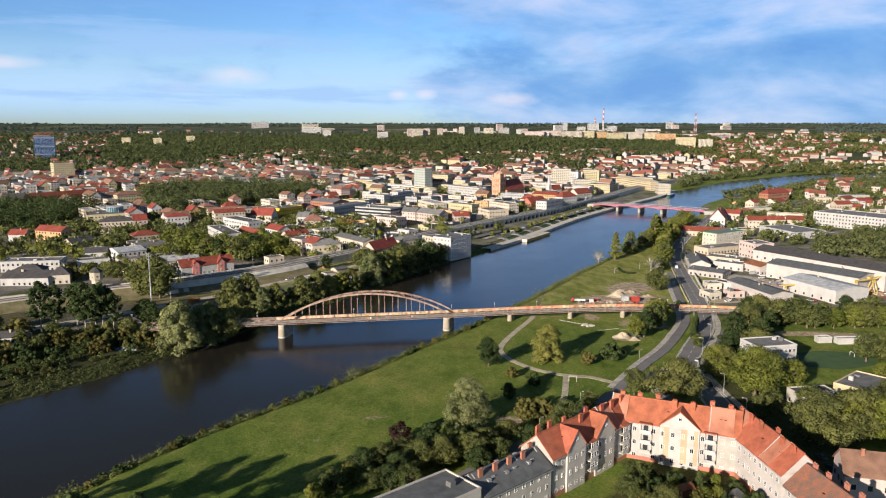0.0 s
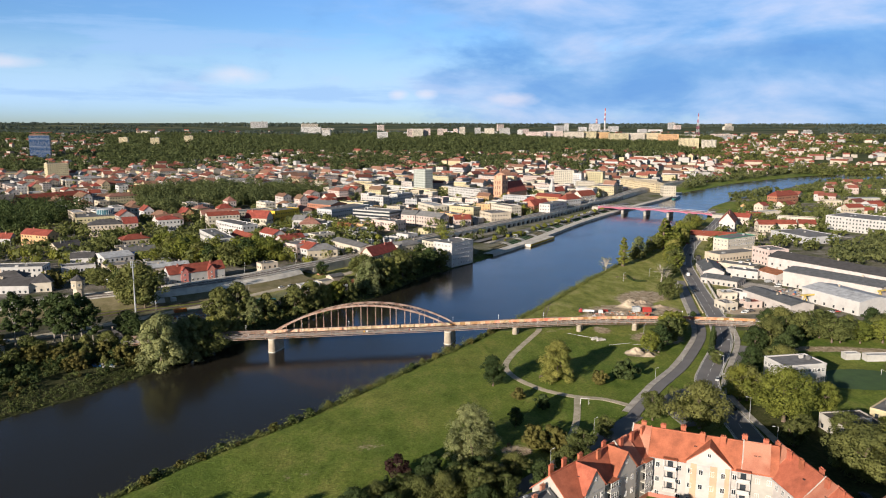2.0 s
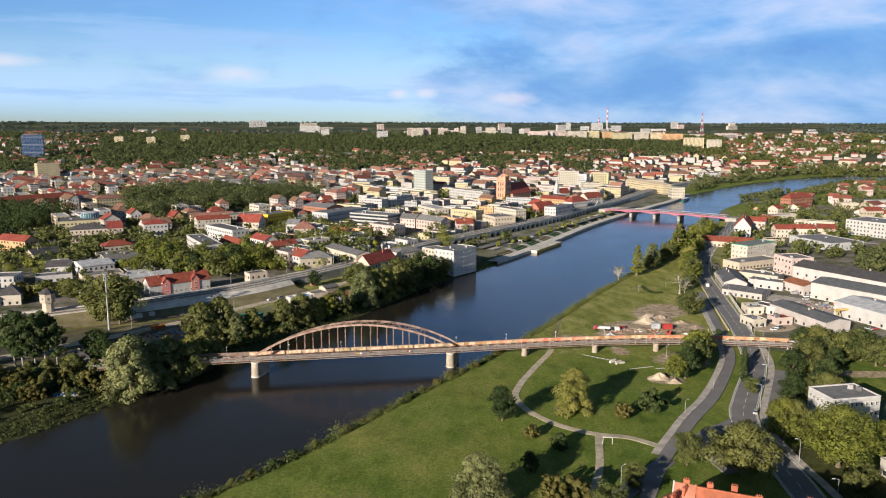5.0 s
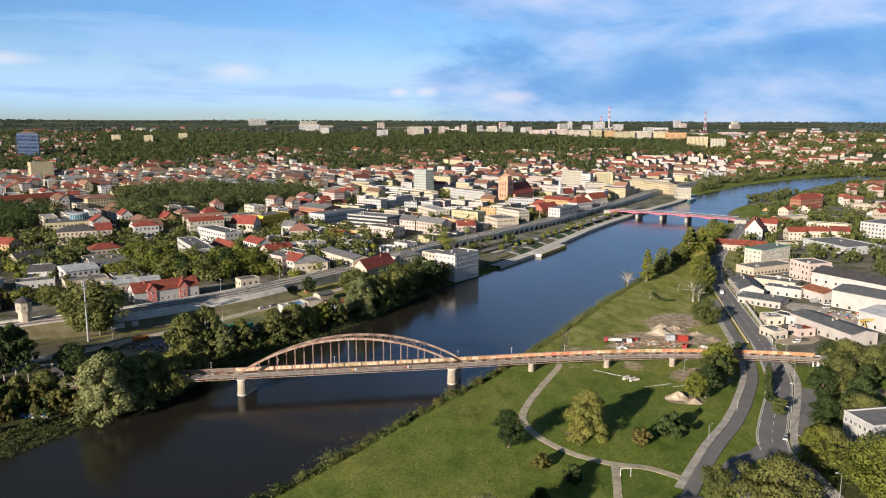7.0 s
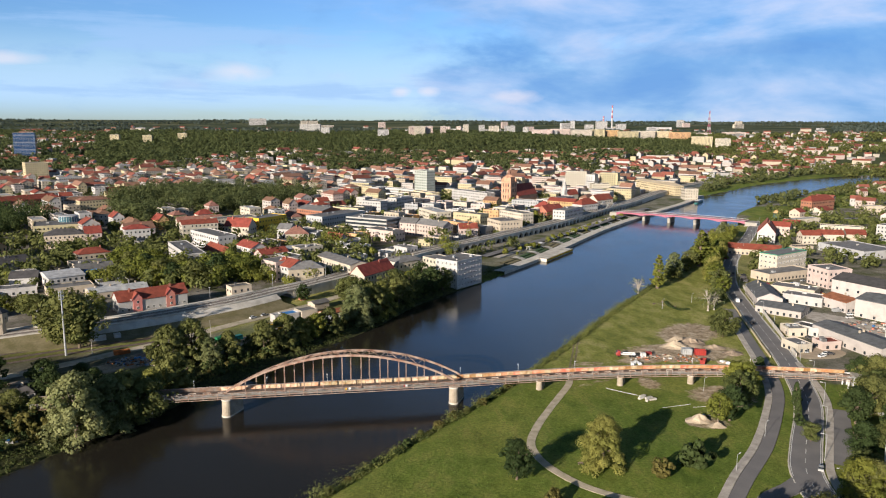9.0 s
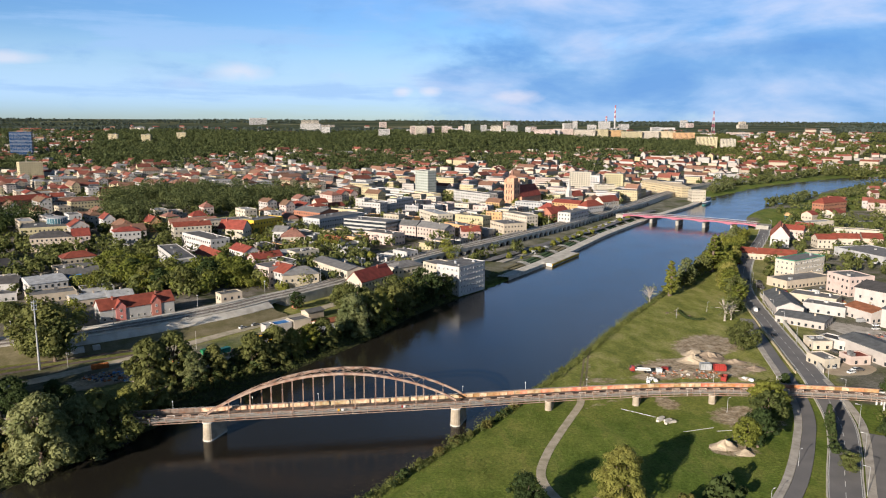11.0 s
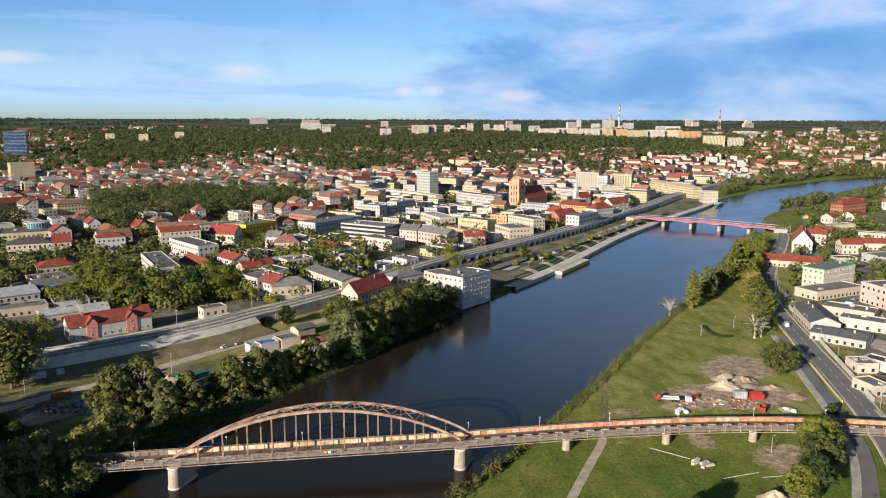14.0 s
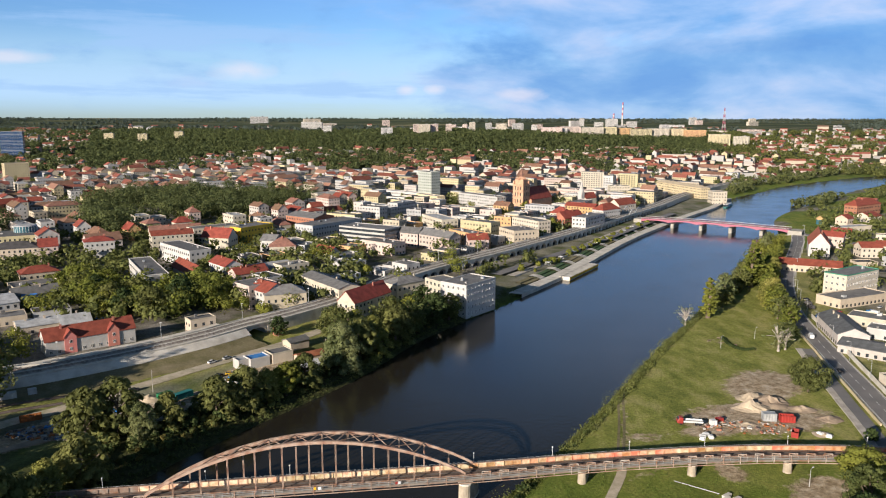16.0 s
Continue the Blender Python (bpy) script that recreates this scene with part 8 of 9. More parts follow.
for i, (x, y, a, b2, h) in enumerate(((113, 456, 8, 5, 3.6), (122, 462, 8, 6, 3.2), (117, 466, 7, 5, 2.6), (131, 455, 6, 4, 1.8), (105, 440, 5, 3, 1.2), (137, 446, 5, 4, 1.5), (128, 433, 4, 3, 1.1))):
    mound("earth_heap", x, y, a, b2, h, "dirt" if i % 2 else "sand", "heap of dug brown earth on the building site", i)
mound("sand_heap", 94, 366, 5.5, 3.5, 2.8, "sand", "large heap of yellow sand beside the trees", 11)
mound("sand_heap", 99, 361, 3.5, 2.5, 1.6, "sand", "smaller heap of yellow sand beside the trees", 12)
rubble("site_debris", 104, 438, 16, 6, 160, 0.7, ["dull_steel", "wall_brick", "wall_white", "orange_rust", "concrete"], "timber, pipes and debris strewn over the site", 3)
rubble("site_debris", 102, 372, 7, 4, 60, 0.6, ["dull_steel", "roof_dark", "wall_white", "blue_paint"], "scrap and pipes beside the sand heaps", 4)
truck(85, 440.5, 172, "red_paint", "white_paint", "white flatbed lorry with a red cab")
container(114.5, 444.5, -4, 4.6, "grey_steel", "grey site office container with railings", 2.6, 2.8)
container(120.5, 443.4, -6, 5, "red_paint", "bright red steel skip container", 2.6, 2.4, True)
container(118, 431.5, 60, 4, "red_paint", "red steel skip beside the bridge", 2.2, 2.0, True)
container(96.5, 443.5, 20, 2.4, "red_paint", "small red tool box on the site", 1.6, 1.4)
container(93, 440, 10, 2.0, "white_paint", "small white site cabin", 1.8, 2.0)
for i, (x, y) in enumerate(((86, 430), (87.5, 431.5), (85.4, 428.4), (88.6, 429.4), (127, 432.5), (129, 430.5))):
    g = Geo()
    g.add([(-0.9, -0.7, 0), (0.9, -0.7, 0), (0.9, 0.7, 0), (-0.9, 0.7, 0), (-1.0, -0.8, 0.7), (1.0, -0.8, 0.7), (1.0, 0.8, 0.7), (-1.0, 0.8, 0.7), (-0.6, -0.5, 1.1), (0.6, -0.5, 1.1), (0.6, 0.5, 1.1), (-0.6, 0.5, 1.1)],
          [(3, 2, 1, 0)] + [(k * 4 + j, k * 4 + (j + 1) % 4, k * 4 + 4 + (j + 1) % 4, k * 4 + 4 + j) for k in (0, 1) for j in range(4)] + [(8, 9, 10, 11)])
    ob = g.make("bulk_bag", "white_paint")
    ob.matrix_basis = pose(x, y, gz(x, y) + 0.05, 0, 0, 30 * i)
    tagged(ob, "filled white bulk bag of building material", "bag", "bulk bags")
for i, (x, y, a) in enumerate(((79.5, 390, 35), (81.5, 388, 30), (80.5, 386, 60), (82.5, 386.5, 20), (78.6, 388, 40))):
    g = Geo().box(0, 0, 0, 3.2, 1.1, 0.35).box(0, 0, 0.4, 3.1, 1.1, 0.3)
    ob = g.make("slab_stack", "pale_concrete")
    ob.matrix_basis = pose(x, y, gz(x, y) + 0.05, 0, 0, a)
    tagged(ob, "stack of pale concrete slabs on the grass", "slab stack", "slab stacks")
for i, (a, b2) in enumerate((((67, 399), (78, 391.5)), ((96, 379), (110, 381)), ((84, 378), (96, 382)))):
    g = Geo().beam((*a, gz(*a) + 0.1), (*b2, gz(*b2) + 0.1), 0.12)
    tagged(g.make("pipe", "white_paint"), "long pale pipe lying on the grass", "pipe", "pipes on the meadow")
container(111, 379, 15, 1.8, "blue_paint", "small blue pump box on the grass", 1.2, 1.4)
# swing frame, benches, bins
fr = root("climbing_frame", 57, 299.7, gz(57, 299.7), 0, "white tubular goal-like frame at the path fork", "frame")
Geo().beam((-1.6, 0, 0), (-1.6, 0, 2.6), 0.14).beam((1.6, 0, 0), (1.6, 0, 2.6), 0.14).make("post", "white_paint", fr)
Geo().beam((-1.7, 0, 2.6), (1.7, 0, 2.6), 0.14).make("crossbar", "white_paint", fr)
for x, y, a in ((132, 544, -40), (136, 533, -60), (126, 540, 20), (44, 330, 10), (24, 262, 40), (30, 256, -30)):
    bn = root("bench", x, y, gz(x, y) + 0.05, a, "brown slatted park bench", "bench", "park benches")
    for k in range(3):
        Geo().box(0, -0.15 + 0.15 * k, 0.42, 1.8, 0.12, 0.05).make("slat", "bark", bn)
    Geo().box(0, 0.25, 0.55, 1.8, 0.05, 0.35).make("backrest", "bark", bn)
    for s in (-0.7, 0.7):
        Geo().box(s, 0, 0, 0.08, 0.45, 0.42).make("leg", "dull_steel", bn)
# ---- street lamps ----


def street_lamp(x, y, h, rot, label="slender grey street lamp beside the road"):
    r = root("street_lamp", x, y, gz(x, y), rot, label, "street lamp", "street lamps")
    Geo().cyl(0, 0, 0, 0.11, 0.06, h, 8).make("pole", "grey_steel", r)
    Geo().beam((0, 0, h), (1.3, 0, h + 0.2), 0.09).make("arm", "grey_steel", r)
    Geo().box(1.5, 0, h + 0.12, 0.8, 0.3, 0.14).make("head", "white_paint", r)


lp, ln, la = resample(MAIN, 27)
for i, (p, q) in enumerate(zip(lp, ln)):
    street_lamp(p[0] - q[0] * 5.6, p[1] - q[1] * 5.6, 9, math.degrees(math.atan2(q[1], q[0])))
for x, y in ((105.9, 395.9), (92, 326), (112, 352), (36, 247), (55, 272), (150, 545), (128, 530)):
    street_lamp(x, y, 5.5, 40, "grey park lamp beside the path")
for s in np.arange(40, vs[-1] - 260, 46):
    p = on_via(s, VW + 0.3, 0)
    r = root("catenary_mast", p[0], p[1], VZ - 0.8, 0, "grey lamp mast beside the elevated railway", "mast", "railway masts")
    Geo().cyl(0, 0, 0, 0.13, 0.08, 9, 8).make("pole", "grey_steel", r)
    Geo().box(0, 0, 8.8, 0.9, 0.35, 0.25).make("head", "white_paint", r)
pm = root("floodlight_mast", -173, 437, gz(-173, 437), 0, "very tall grey steel mast with a ring platform", "mast")
Geo().cyl(0, 0, 0, 0.5, 0.25, 30.5, 12).make("pole", "grey_steel", pm)
g = Geo()
for z in (26.5, 28.2, 29.8):
    g.cyl(0, 0, z, 1.1, 1.1, 0.15, 12)
for i in range(6):
    a = i * math.pi / 3
    g.beam((1.05 * math.cos(a), 1.05 * math.sin(a), 26.5), (1.05 * math.cos(a), 1.05 * math.sin(a), 30.6), 0.1)
g.make("ring_platform", "grey_steel", pm)
for x, y, h in ((-127.5, 450.7, 9), (-126, 452.2, 9), (-116.6, 469.6, 9), (-162.7, 440.6, 7), (-141, 397, 7), (-56, 516, 8)):
    r = root("power_pole", x, y, gz(x, y), 20, "grey concrete power pole in the goods yard", "pole", "power poles")
    Geo().cyl(0, 0, 0, 0.16, 0.1, h, 8).make("pole", "concrete", r)
    Geo().box(0, 0, h - 0.6, 1.4, 0.1, 0.1).make("cross_arm", "dull_steel", r)
# ---- goods yard and scrap on the town bank ----
road("yard_road", [(-300, 300), (-250, 345), (-205, 388), (-169, 423), (-153, 441), (-135, 461), (-120, 481), (-98, 509.4), (-86, 524), (-73, 543), (-60, 565), (-45, 592)], 6.0, "gravel_path", "dusty grey track through the goods yard", 0.05)
road("yard_road", [(-270, 330), (-222, 372), (-190, 395), (-160, 408), (-135, 425), (-112, 447), (-98, 470)], 4.0, "dirt", "brown dirt track through the goods yard", 0.04)
for k, off in enumerate((0, 5, 10)):
    sid = root("siding_track", 0, 0, 0, 0, "rusty disused siding track among weeds", "track", "siding tracks")
    ln_ = [(-290 + off, 352 - off), (-235 + off, 408 - off), (-188 + off, 446 - off), (-150 + off, 470 - off)]
    for o in (-0.75, 0.75):
        sweep(ln_, [(o - 0.06, 0.02), (o - 0.06, 0.2), (o + 0.06, 0.2), (o + 0.06, 0.02)], 6, lambda x, y: gz(x, y) + 0.1).make("rail", "rail_steel", sid)
    sweep(ln_, [(-1.4, 0.08), (1.4, 0.08)], 6, lambda x, y: gz(x, y) + 0.05).make("track_bed", "ballast", sid)
container(-149, 441, 32, 7, "orange_rust", "rusty orange open steel container", 2.4, 1.8, True)
container(-109.5, 463.2, 48, 5.5, "green_paint", "green steel waste container", 2.4, 2.2)
container(-102.5, 463.5, 52, 7.5, "teal_paint", "dark teal steel container", 2.4, 2.4)
container(-168.5, 458.5, 32, 8, "white_paint", "white storage cabins below the railway wall", 2.6, 2.6)
container(-161, 464, 34, 3, "white_paint", "small white storage cabin", 2.4, 2.4)
truck(-103, 440, 35, "red_paint", "grey_steel", "red lorry with a grey load bed in the scrap yard")
mound("rubble_heap", -115, 462, 4.5, 3.5, 2.2, "sand", "heap of pale broken rubble", 31)
mound("scrap_heap", -137, 440, 6, 3, 1.8, "dull_steel", "heap of dark scrap metal", 32)
rubble("scrap_litter", -137, 430, 14, 6, 240, 0.8, ["dull_steel", "roof_dark", "wall_white", "blue_paint", "orange_rust", "grey_steel"], "dark scrap metal and junk strewn over the yard", 33)
rubble("scrap_litter", -120, 452, 8, 5, 110, 0.8, ["dull_steel", "wall_white", "blue_paint", "orange_rust", "wall_tan"], "mixed scrap and planks in the yard", 34)
rubble("scrap_litter", -88, 484, 8, 5, 110, 0.9, ["blue_paint", "roof_dark", "green_paint", "wall_white", "yellow_paint"], "blue and green scrap piled behind the trees", 35)
rubble("scrap_litter", -151, 347, 6, 2.5, 50, 0.7, ["blue_paint", "wall_white", "grey_steel"], "blue and white rubbish in the bank scrub", 36)
house(-84, 503, 40, 9, 7, 3.2, 3.6, "flat", 0, "white", "blue", "white kiosk with a bright blue roof", "kiosk", wins=False, vents=False)
house(-76, 510, 40, 10, 8, 3.6, 3.6, "flat", 0, "cream", "grey", "low cream garage with a grey roof", "garage", wins=False, vents=False)
house(-90, 500, 40, 5, 6, 3.0, 3.6, "flat", 0, "white", "metal", "small white shed with a metal roof", "shed", wins=False, vents=False)
house(-62, 508, 40, 12, 6, 3.0, 3.4, "gable", 1.2, "tan", "rust", "low shed with a rusty brown roof", "shed", wins=False, chimneys=0)
house(-60, 497, 30, 7, 5, 3.0, 3.4, "gable", 1.0, "grey", "metal", "small grey shed with a metal roof", "shed", wins=False, chimneys=0)
house(-72, 528, 45, 10, 7, 3.4, 3.6, "gable", 1.2, "tan", "grey", "low store with a grey roof", "shed", wins=False, chimneys=0)
house(-85, 548, 45, 4, 3, 3.0, 3.6, "flat", 0, "brick", "rust", "small red brick kiosk below the viaduct", "kiosk", wins=False, vents=False)
for x, y, a, c in ((-104, 504, 52, "white"), (-99, 509.5, 52, "silver"), (-92, 490, 20, "yellow"), (-96, 487, 70, "black"), (-214, 379, 40, "silver"), (-205, 383, 40, "white"), (-124, 470, 50, "dark")):
    car(x, y, a, c)
# octagonal brick water tower
wt = root("water_tower", -214, 456, gz(-214, 456), 10, "old octagonal pale brick water tower with a dark roof", "water tower")
Geo().cyl(0, 0, 0, 3.3, 3.0, 9.5, 8).make("shaft", "wall_tan", wt)
Geo().cyl(0, 0, 9.5, 4.0, 4.0, 5.0, 8).make("tank_house", "wall_tan", wt)
Geo().cyl(0, 0, 14.5, 4.6, 0.3, 2.8, 8).make("roof", "roof_dark", wt)
for i in range(8):
    a = radians(22.5 + 45 * i)
    window(wt, Matrix.Translation((3.72 * math.cos(a), 3.72 * math.sin(a), 11)) @ pose(0, 0, 0, 0, 0, math.degrees(a) + 90), 0.9, 1.4)
# glass drum on the shopping hall, ribbon windows of the office
dm = root("glass_drum", -347, 793, 17, 0, "round blue glass drum with a flat top on the hall roof", "roof lantern")
Geo().cyl(0, 0, 0, 8.5, 8.5, 5.0, 24).make("glazing", "drum_glass", dm)
for i in range(24):
    a = 2 * math.pi * i / 24
    Geo().box(8.5 * math.cos(a), 8.5 * math.sin(a), 0, 0.3, 0.3, 5.0, 15 * i).make("mullion", "white_paint", dm)
Geo().cyl(0, 0, 5.0, 8.8, 7.5, 0.8, 24).make("cap", "roof_metal", dm)
ofc = root("office_glazing", -66.5, 807.3, 5, -29.8, "dark ribbon windows running round the white office", "glazing")
for f in range(4):
    Geo().box(0, 0, 1.6 + 3.6 * f, 47.0, 22.5, 1.9).make("ribbon_window", "glass_dark", ofc)
for x, y, rot, w, d, h, rf, wl_, rm_, lab in ((-232, 560, 35, 26, 14, 5, "flat", "tan", "grey", "low tan workshop with a grey felt roof"), (-212, 575, 35, 18, 12, 5, "flat", "grey", "dark", "dark grey flat-roofed workshop in the yard"), (-190, 556, 38, 14, 10, 4, "gable", "white", "metal", "small white shop with a metal roof"),
                                         (-262, 555, 30, 22, 12, 5, "flat", "white", "grey", "white garage row with a grey roof"), (-285, 510, 12, 20, 14, 6, "hip", "cream", "dark", "cream house with a dark hipped roof"), (-240, 610, 40, 24, 12, 6, "gable", "cream", "grey", "cream depot with a grey roof"),
                                         (-205, 655, 38, 30, 12, 7, "flat", "white", "grey", "white depot with a flat roof"), (-262, 655, 38, 22, 14, 9, "hip", "tan", "red", "tan house with a red hipped roof"), (-128, 656, 42, 22, 12, 9, "gable", "pink", "red", "pink town house with a red roof"), (-104, 672, 42, 20, 12, 11, "flat", "cream", "grey", "cream town house with a flat roof"),
                                         (-146, 668, -48, 24, 12, 12, "gable", "white", "red", "white town house with a red roof"), (-112, 640, -44, 18, 11, 10, "flat", "white", "grey", "white town house with a flat roof"), (-70, 660, 45, 24, 12, 6, "flat", "grey", "metal", "low grey hall with a metal roof"), (-52, 640, 45, 16, 10, 6, "gable", "cream", "red", "small cream house with a red roof"),
                                         (-44, 700, 40, 26, 14, 5, "flat", "grey", "grey", "low grey hall with a felt roof"), (-70, 706, 45, 20, 12, 6, "flat", "white", "metal", "white low hall with a metal roof")):
    if free(x, y, 7):
        house(x, y, rot, w, d, h, 4, rf, 3.5, wl_, rm_, lab)
cols = ["white", "silver", "dark", "black", "red", "blue"]
for i in range(46):
    s = rng.random()
    x, y = np.interp(s, [0, 0.35, 0.7, 1], [-245, -165, -60, 60]) + rng.uniform(-26, 6), np.interp(s, [0, 0.35, 0.7, 1], [520, 560, 660, 800]) + rng.uniform(-6, 26)
    if free(x, y, 1.2) and line_dist(np.array([x]), np.array([y]), VIA_LINE)[0] > 17:
        car(x, y, rng.choice([40, 48, 130]), rng.choice(cols), "parked behind the viaduct")
for i in range(12):
    car(-190 + 4.2 * (i % 6) + rng.uniform(-0.4, 0.4), 553 + 3.4 * (i % 6) + 7 * (i // 6), 130, rng.choice(cols), "parked in the yard")
# ---- right bank: works, road traffic ----
for x, y, a, c, v in ((189, 588, 74, "white", True), (119, 327, 62, "silver", False), (178, 546, 76, "white", True), (167, 497, 76, "dark", False), (224, 688, 66, "red", False), (252, 742, 62, "silver", False), (207, 628, 70, "dark", False), (113, 294, 80, "black", False)):
    car(x, y, a, c, "driving on the riverside road", v)
for x, y, a, c in ((180, 444, 20, "white"), (176, 440, 25, "white"), (172, 447, 70, "silver"), (230, 516, 0, "white"), (236, 514, 10, "silver"), (240, 507, 90, "black"), (226, 509, 10, "white"), (184, 470, 90, "dark"), (188, 466, 90, "red"), (246, 520, 30, "silver"), (122.4, 212, 100, "white"), (122.4, 205, 100, "silver"), (125, 226, 100, "dark"), (124.5, 219, 100, "black"), (250, 600, 40, "white"), (246, 606, 40, "silver"), (262, 610, 40, "dark")):
    car(x, y, a, c)


def gantry(x, y, rot, L, h):
    r = root("gantry_crane", x, y, gz(x, y), rot, "yellow steel gantry crane in the works yard", "crane", "gantry cranes")
    Geo().box(0, 0, h, L, 0.8, 0.9).make("main_girder", "crane_yellow", r)
    for s in (-1, 1):
        g = Geo().beam((s * L / 2.6, -3, 0), (s * L / 2.6, 0, h), 0.4).beam((s * L / 2.6, 3, 0), (s * L / 2.6, 0, h), 0.4).beam((s * L / 2.6, -3, 0.5), (s * L / 2.6, 3, 0.5), 0.35)
        g.make("leg_frame", "crane_yellow", r)
    Geo().box(L * 0.15, 0, h + 0.9, 2.2, 1.8, 1.2).make("trolley", "crane_yellow", r)


gantry(272, 462, 25, 22, 9)
gantry(286, 470, 25, 22, 9)
gantry(232, 466, 12, 26, 5)
house(218, 545, -40, 22, 12, 5, 3, "flat", 0, "white", "grey", "white store with a grey roof", floor_h=4, bay=5)
house(224, 570, -40, 26, 14, 4.5, 3, "flat", 0, "cream", "grey", "cream store with a grey roof", floor_h=4, bay=5)
house(186, 456, 10, 10, 8, 3.5, 3, "flat", 0, "pink", "red", "low shop with a red roof", "shop", floor_h=4, bay=4)
house(190, 480, -55, 14, 8, 4, 3, "flat", 0, "white", "dark", "small white workshop with a dark roof", floor_h=4, bay=4)
patch("works_yard", 222, 496, 34, 12, -58, "paving", "pale paved works yard", 0.06, 41, 0.1)
patch("works_yard", 262, 470, 30, 14, -30, "sand", "pale gravelled works yard", 0.07, 42, 0.1)
patch("works_yard", 178, 446, 14, 8, 20, "sand", "pale gravelled parking yard", 0.07, 43, 0.1)
patch("works_yard", 300, 445, 30, 9, -20, "roof_brown", "dark red-brown open yard", 0.07, 44, 0.1)
wall_ = root("boundary_wall", 0, 0, 0, 0, "long pale concrete boundary wall beside the road", "wall")
sweep([(164, 440), (173, 478), (186, 535), (197, 585)], [(-0.15, 0), (0.15, 0), (0.15, 2.2), (-0.15, 2.2)], 4, lambda x, y: gz(x, y), True).make("wall_panel", "pale_concrete", wall_)
tagged(patch("sports_pitch", 182, 329, 20, 13, 8, "pitch_turf", "dark green sports pitch", 0.06, 45, 0.05), category="pitch")
for x, y in ((166, 330), (194, 334)):
    gl = root("goal", x, y, gz(x, y), 98, "white football goal on the pitch", "goal", "goals")
    Geo().beam((-1.5, 0, 0), (-1.5, 0, 2), 0.12).beam((1.5, 0, 0), (1.5, 0, 2), 0.12).make("post", "white_paint", gl)
    Geo().beam((-1.55, 0, 2), (1.55, 0, 2), 0.12).make("crossbar", "white_paint", gl)
house(192, 357, 4, 7, 4, 2.6, 3, "flat", 0, "white", "metal", "low white garage beside the pitch", "garage", wins=False, vents=False)
house(205, 355, 4, 16, 4, 2.6, 3, "flat", 0, "white", "metal", "row of low white garages beside the pitch", "garage", wins=False, vents=False)
fair = root("fairground_pavilion", 380, 948, gz(380, 948), 0, "round fairground pavilion with an orange dome over a blue skirt", "pavilion")
Geo().cyl(0, 0, 0, 4.6, 4.6, 5.0, 20).make("skirt", "drum_glass", fair)
Geo().cyl(0, 0, 5.0, 5.2, 4.4, 1.6, 20).cyl(0, 0, 6.6, 4.4, 2.2, 1.8, 20).cyl(0, 0, 8.4, 2.2, 0.2, 0.8, 20).make("dome", "wall_orange", fair, "orange dome roof")
# ---- river boats and the boulevard ----
bt = root("river_boat", 352, 1128, 0, 58, "long dark passenger boat moored at the quay", "boat")
loft([(-19, 1.5, -0.3, 1.2, 0.1), (-15, 3.0, -0.4, 1.3, 0.1), (12, 3.0, -0.4, 1.3, 0.1), (20, 0.6, -0.2, 1.7, 0.1)]).make("hull", "teal_paint", bt)
Geo().box(-2, 0, 1.3, 24, 5.0, 2.2).make("cabin", "glass_dark", bt)
Geo().box(-2, 0, 3.5, 25, 5.4, 0.2).make("cabin_roof", "white_paint", bt)
for i in range(9):
    s = 0.08 + 0.1 * i
    x, y = np.interp(s, [0, 1], [72, 205]), np.interp(s, [0, 1], [702, 932])
    ks = root("pavilion", x - 10, y + 8, gz(x - 10, y + 8) + 0.3, 60, "small white open pavilion on the boulevard", "pavilion", "boulevard pavilions")
    Geo().box(0, 0, 2.6, 3.4, 3.4, 0.25).make("canopy", "white_paint", ks)
    for sx in (-1.4, 1.4):
        for sy in (-1.4, 1.4):
            Geo().box(sx, sy, 0, 0.15, 0.15, 2.6).make("post", "white_paint", ks)
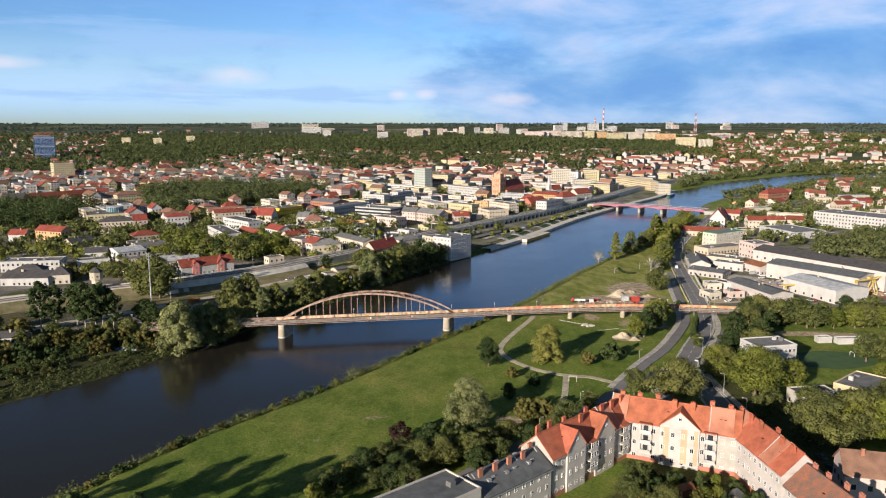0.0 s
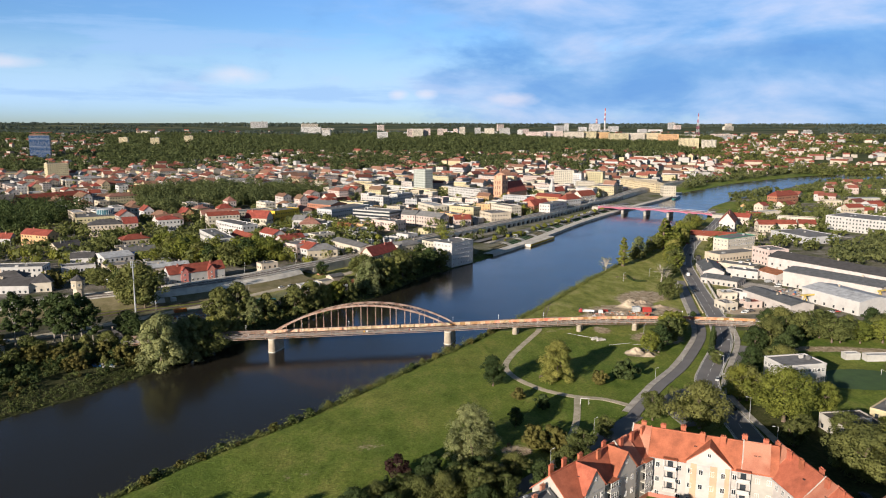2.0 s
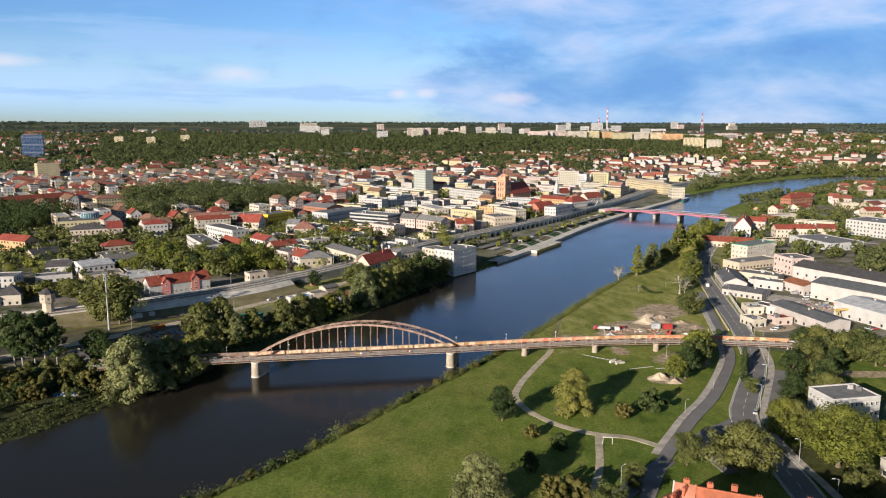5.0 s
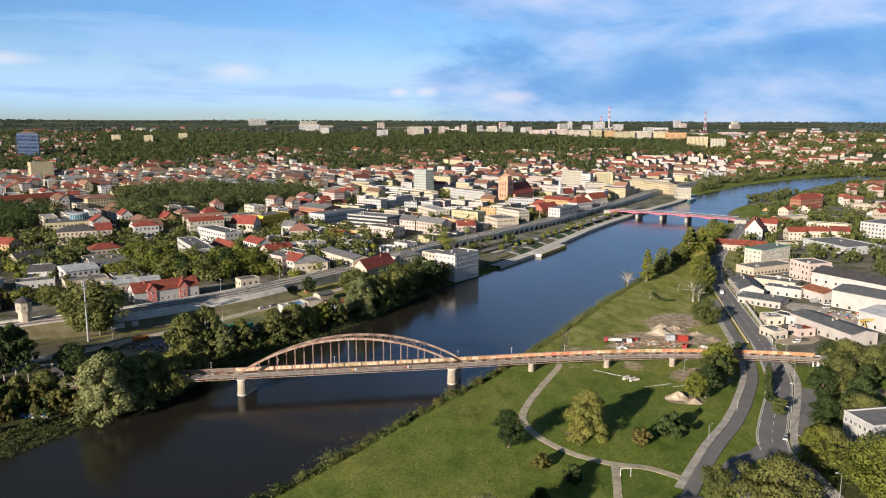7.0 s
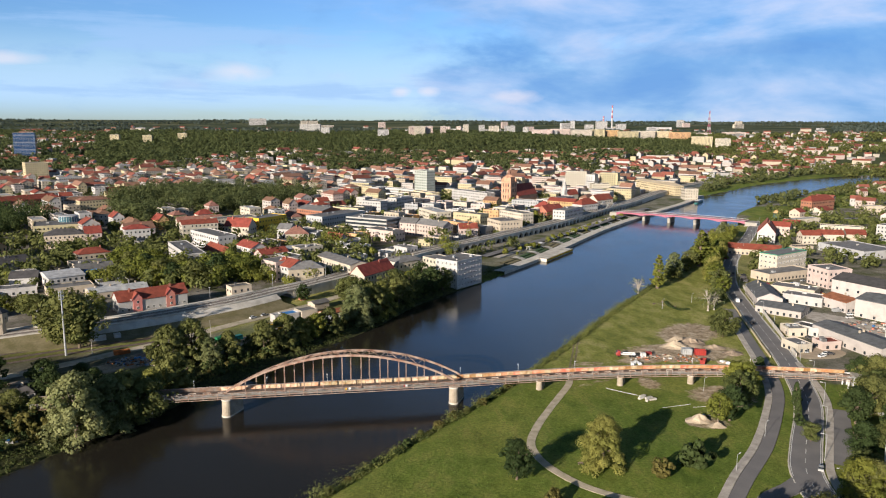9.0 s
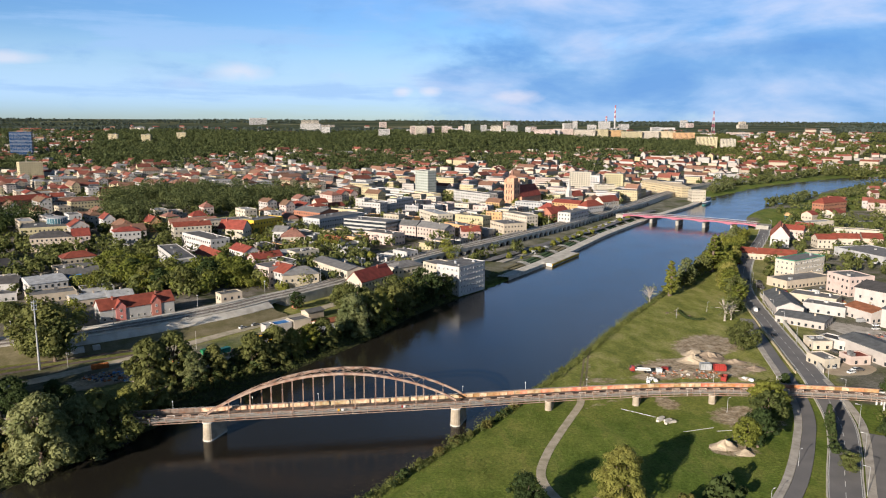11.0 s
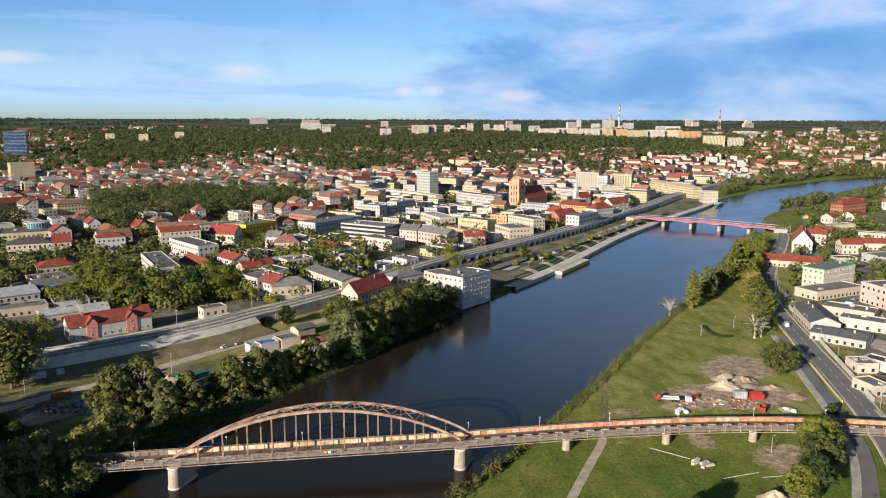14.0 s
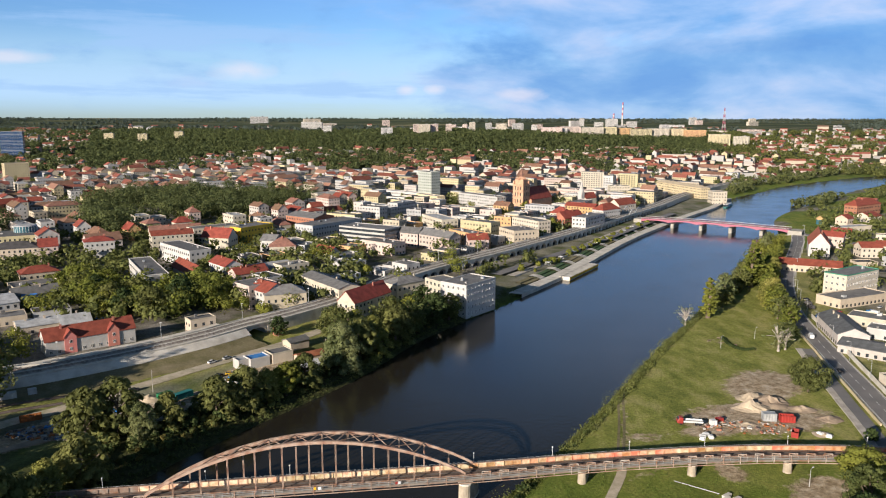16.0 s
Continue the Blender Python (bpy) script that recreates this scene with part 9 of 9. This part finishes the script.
for i in range(30):
    s = rng.random()
    x, y = np.interp(s, [0, 1], [58, 215]) - 13, np.interp(s, [0, 1], [680, 940]) + 8
    tree(rng.choice(["bush", "goldbush", "midlime", "mid2"]), x + rng.uniform(-4, 4), y + rng.uniform(-3, 3), rng.uniform(2.5, 6), "on the boulevard", group="boulevard greenery")
# yard sheds and a trampoline between the tenements
house(73, 203, 20, 4, 3, 2.4, 3, "gable", 1.0, "brick", "rust", "small red garden shed", "shed", wins=False, chimneys=0)
house(86, 198, 60, 4, 3, 2.4, 3, "gable", 1.0, "tan", "grey", "small grey garden shed", "shed", wins=False, chimneys=0)
tp = root("trampoline", 64.5, 207, gz(64.5, 207), 0, "round garden trampoline with a blue and white rim", "trampoline")
Geo().cyl(0, 0, 0.7, 2.0, 2.0, 0.12, 20).make("rim_pad", "blue_paint", tp)
Geo().cyl(0, 0, 0.83, 1.6, 1.6, 0.03, 20).make("mat", "white_paint", tp)
for i in range(4):
    a = math.pi / 4 + i * math.pi / 2
    Geo().cyl(1.8 * math.cos(a), 1.8 * math.sin(a), 0, 0.05, 0.05, 0.7, 6).make("leg", "dull_steel", tp)

# clutter of the works
rubble("works_clutter", 222, 492, 26, 12, 150, 1.1, ["dull_steel", "wall_white", "wall_brick", "concrete", "roof_dark", "blue_paint"], "pallets, crates and stored material in the works yard", 61)
rubble("works_clutter", 262, 462, 24, 10, 130, 1.2, ["dull_steel", "wall_tan", "orange_rust", "concrete", "yellow_paint"], "steel sections and crates stored in the yard", 62)
rubble("works_clutter", 236, 556, 20, 14, 120, 1.1, ["dull_steel", "wall_white", "concrete", "roof_dark", "rust_plate"], "stacked goods behind the stores", 63)
for i in range(60):
    x, y = rng.uniform(178, 300), rng.uniform(440, 640)
    if free(x, y, 2.4) and line_dist(np.array([x]), np.array([y]), MAIN)[0] > 9:
        car(x, y, rng.choice([10, 30, 100, 120]), rng.choice(cols), "parked in the works yard", rng.random() < 0.2)
wood("garden_trees", [q[:2] for q in FAR_TREES], [q[2] for q in FAR_TREES], 0.55, 90, "leaf_lime", "small green and yellow-green trees beside far streets", 5)
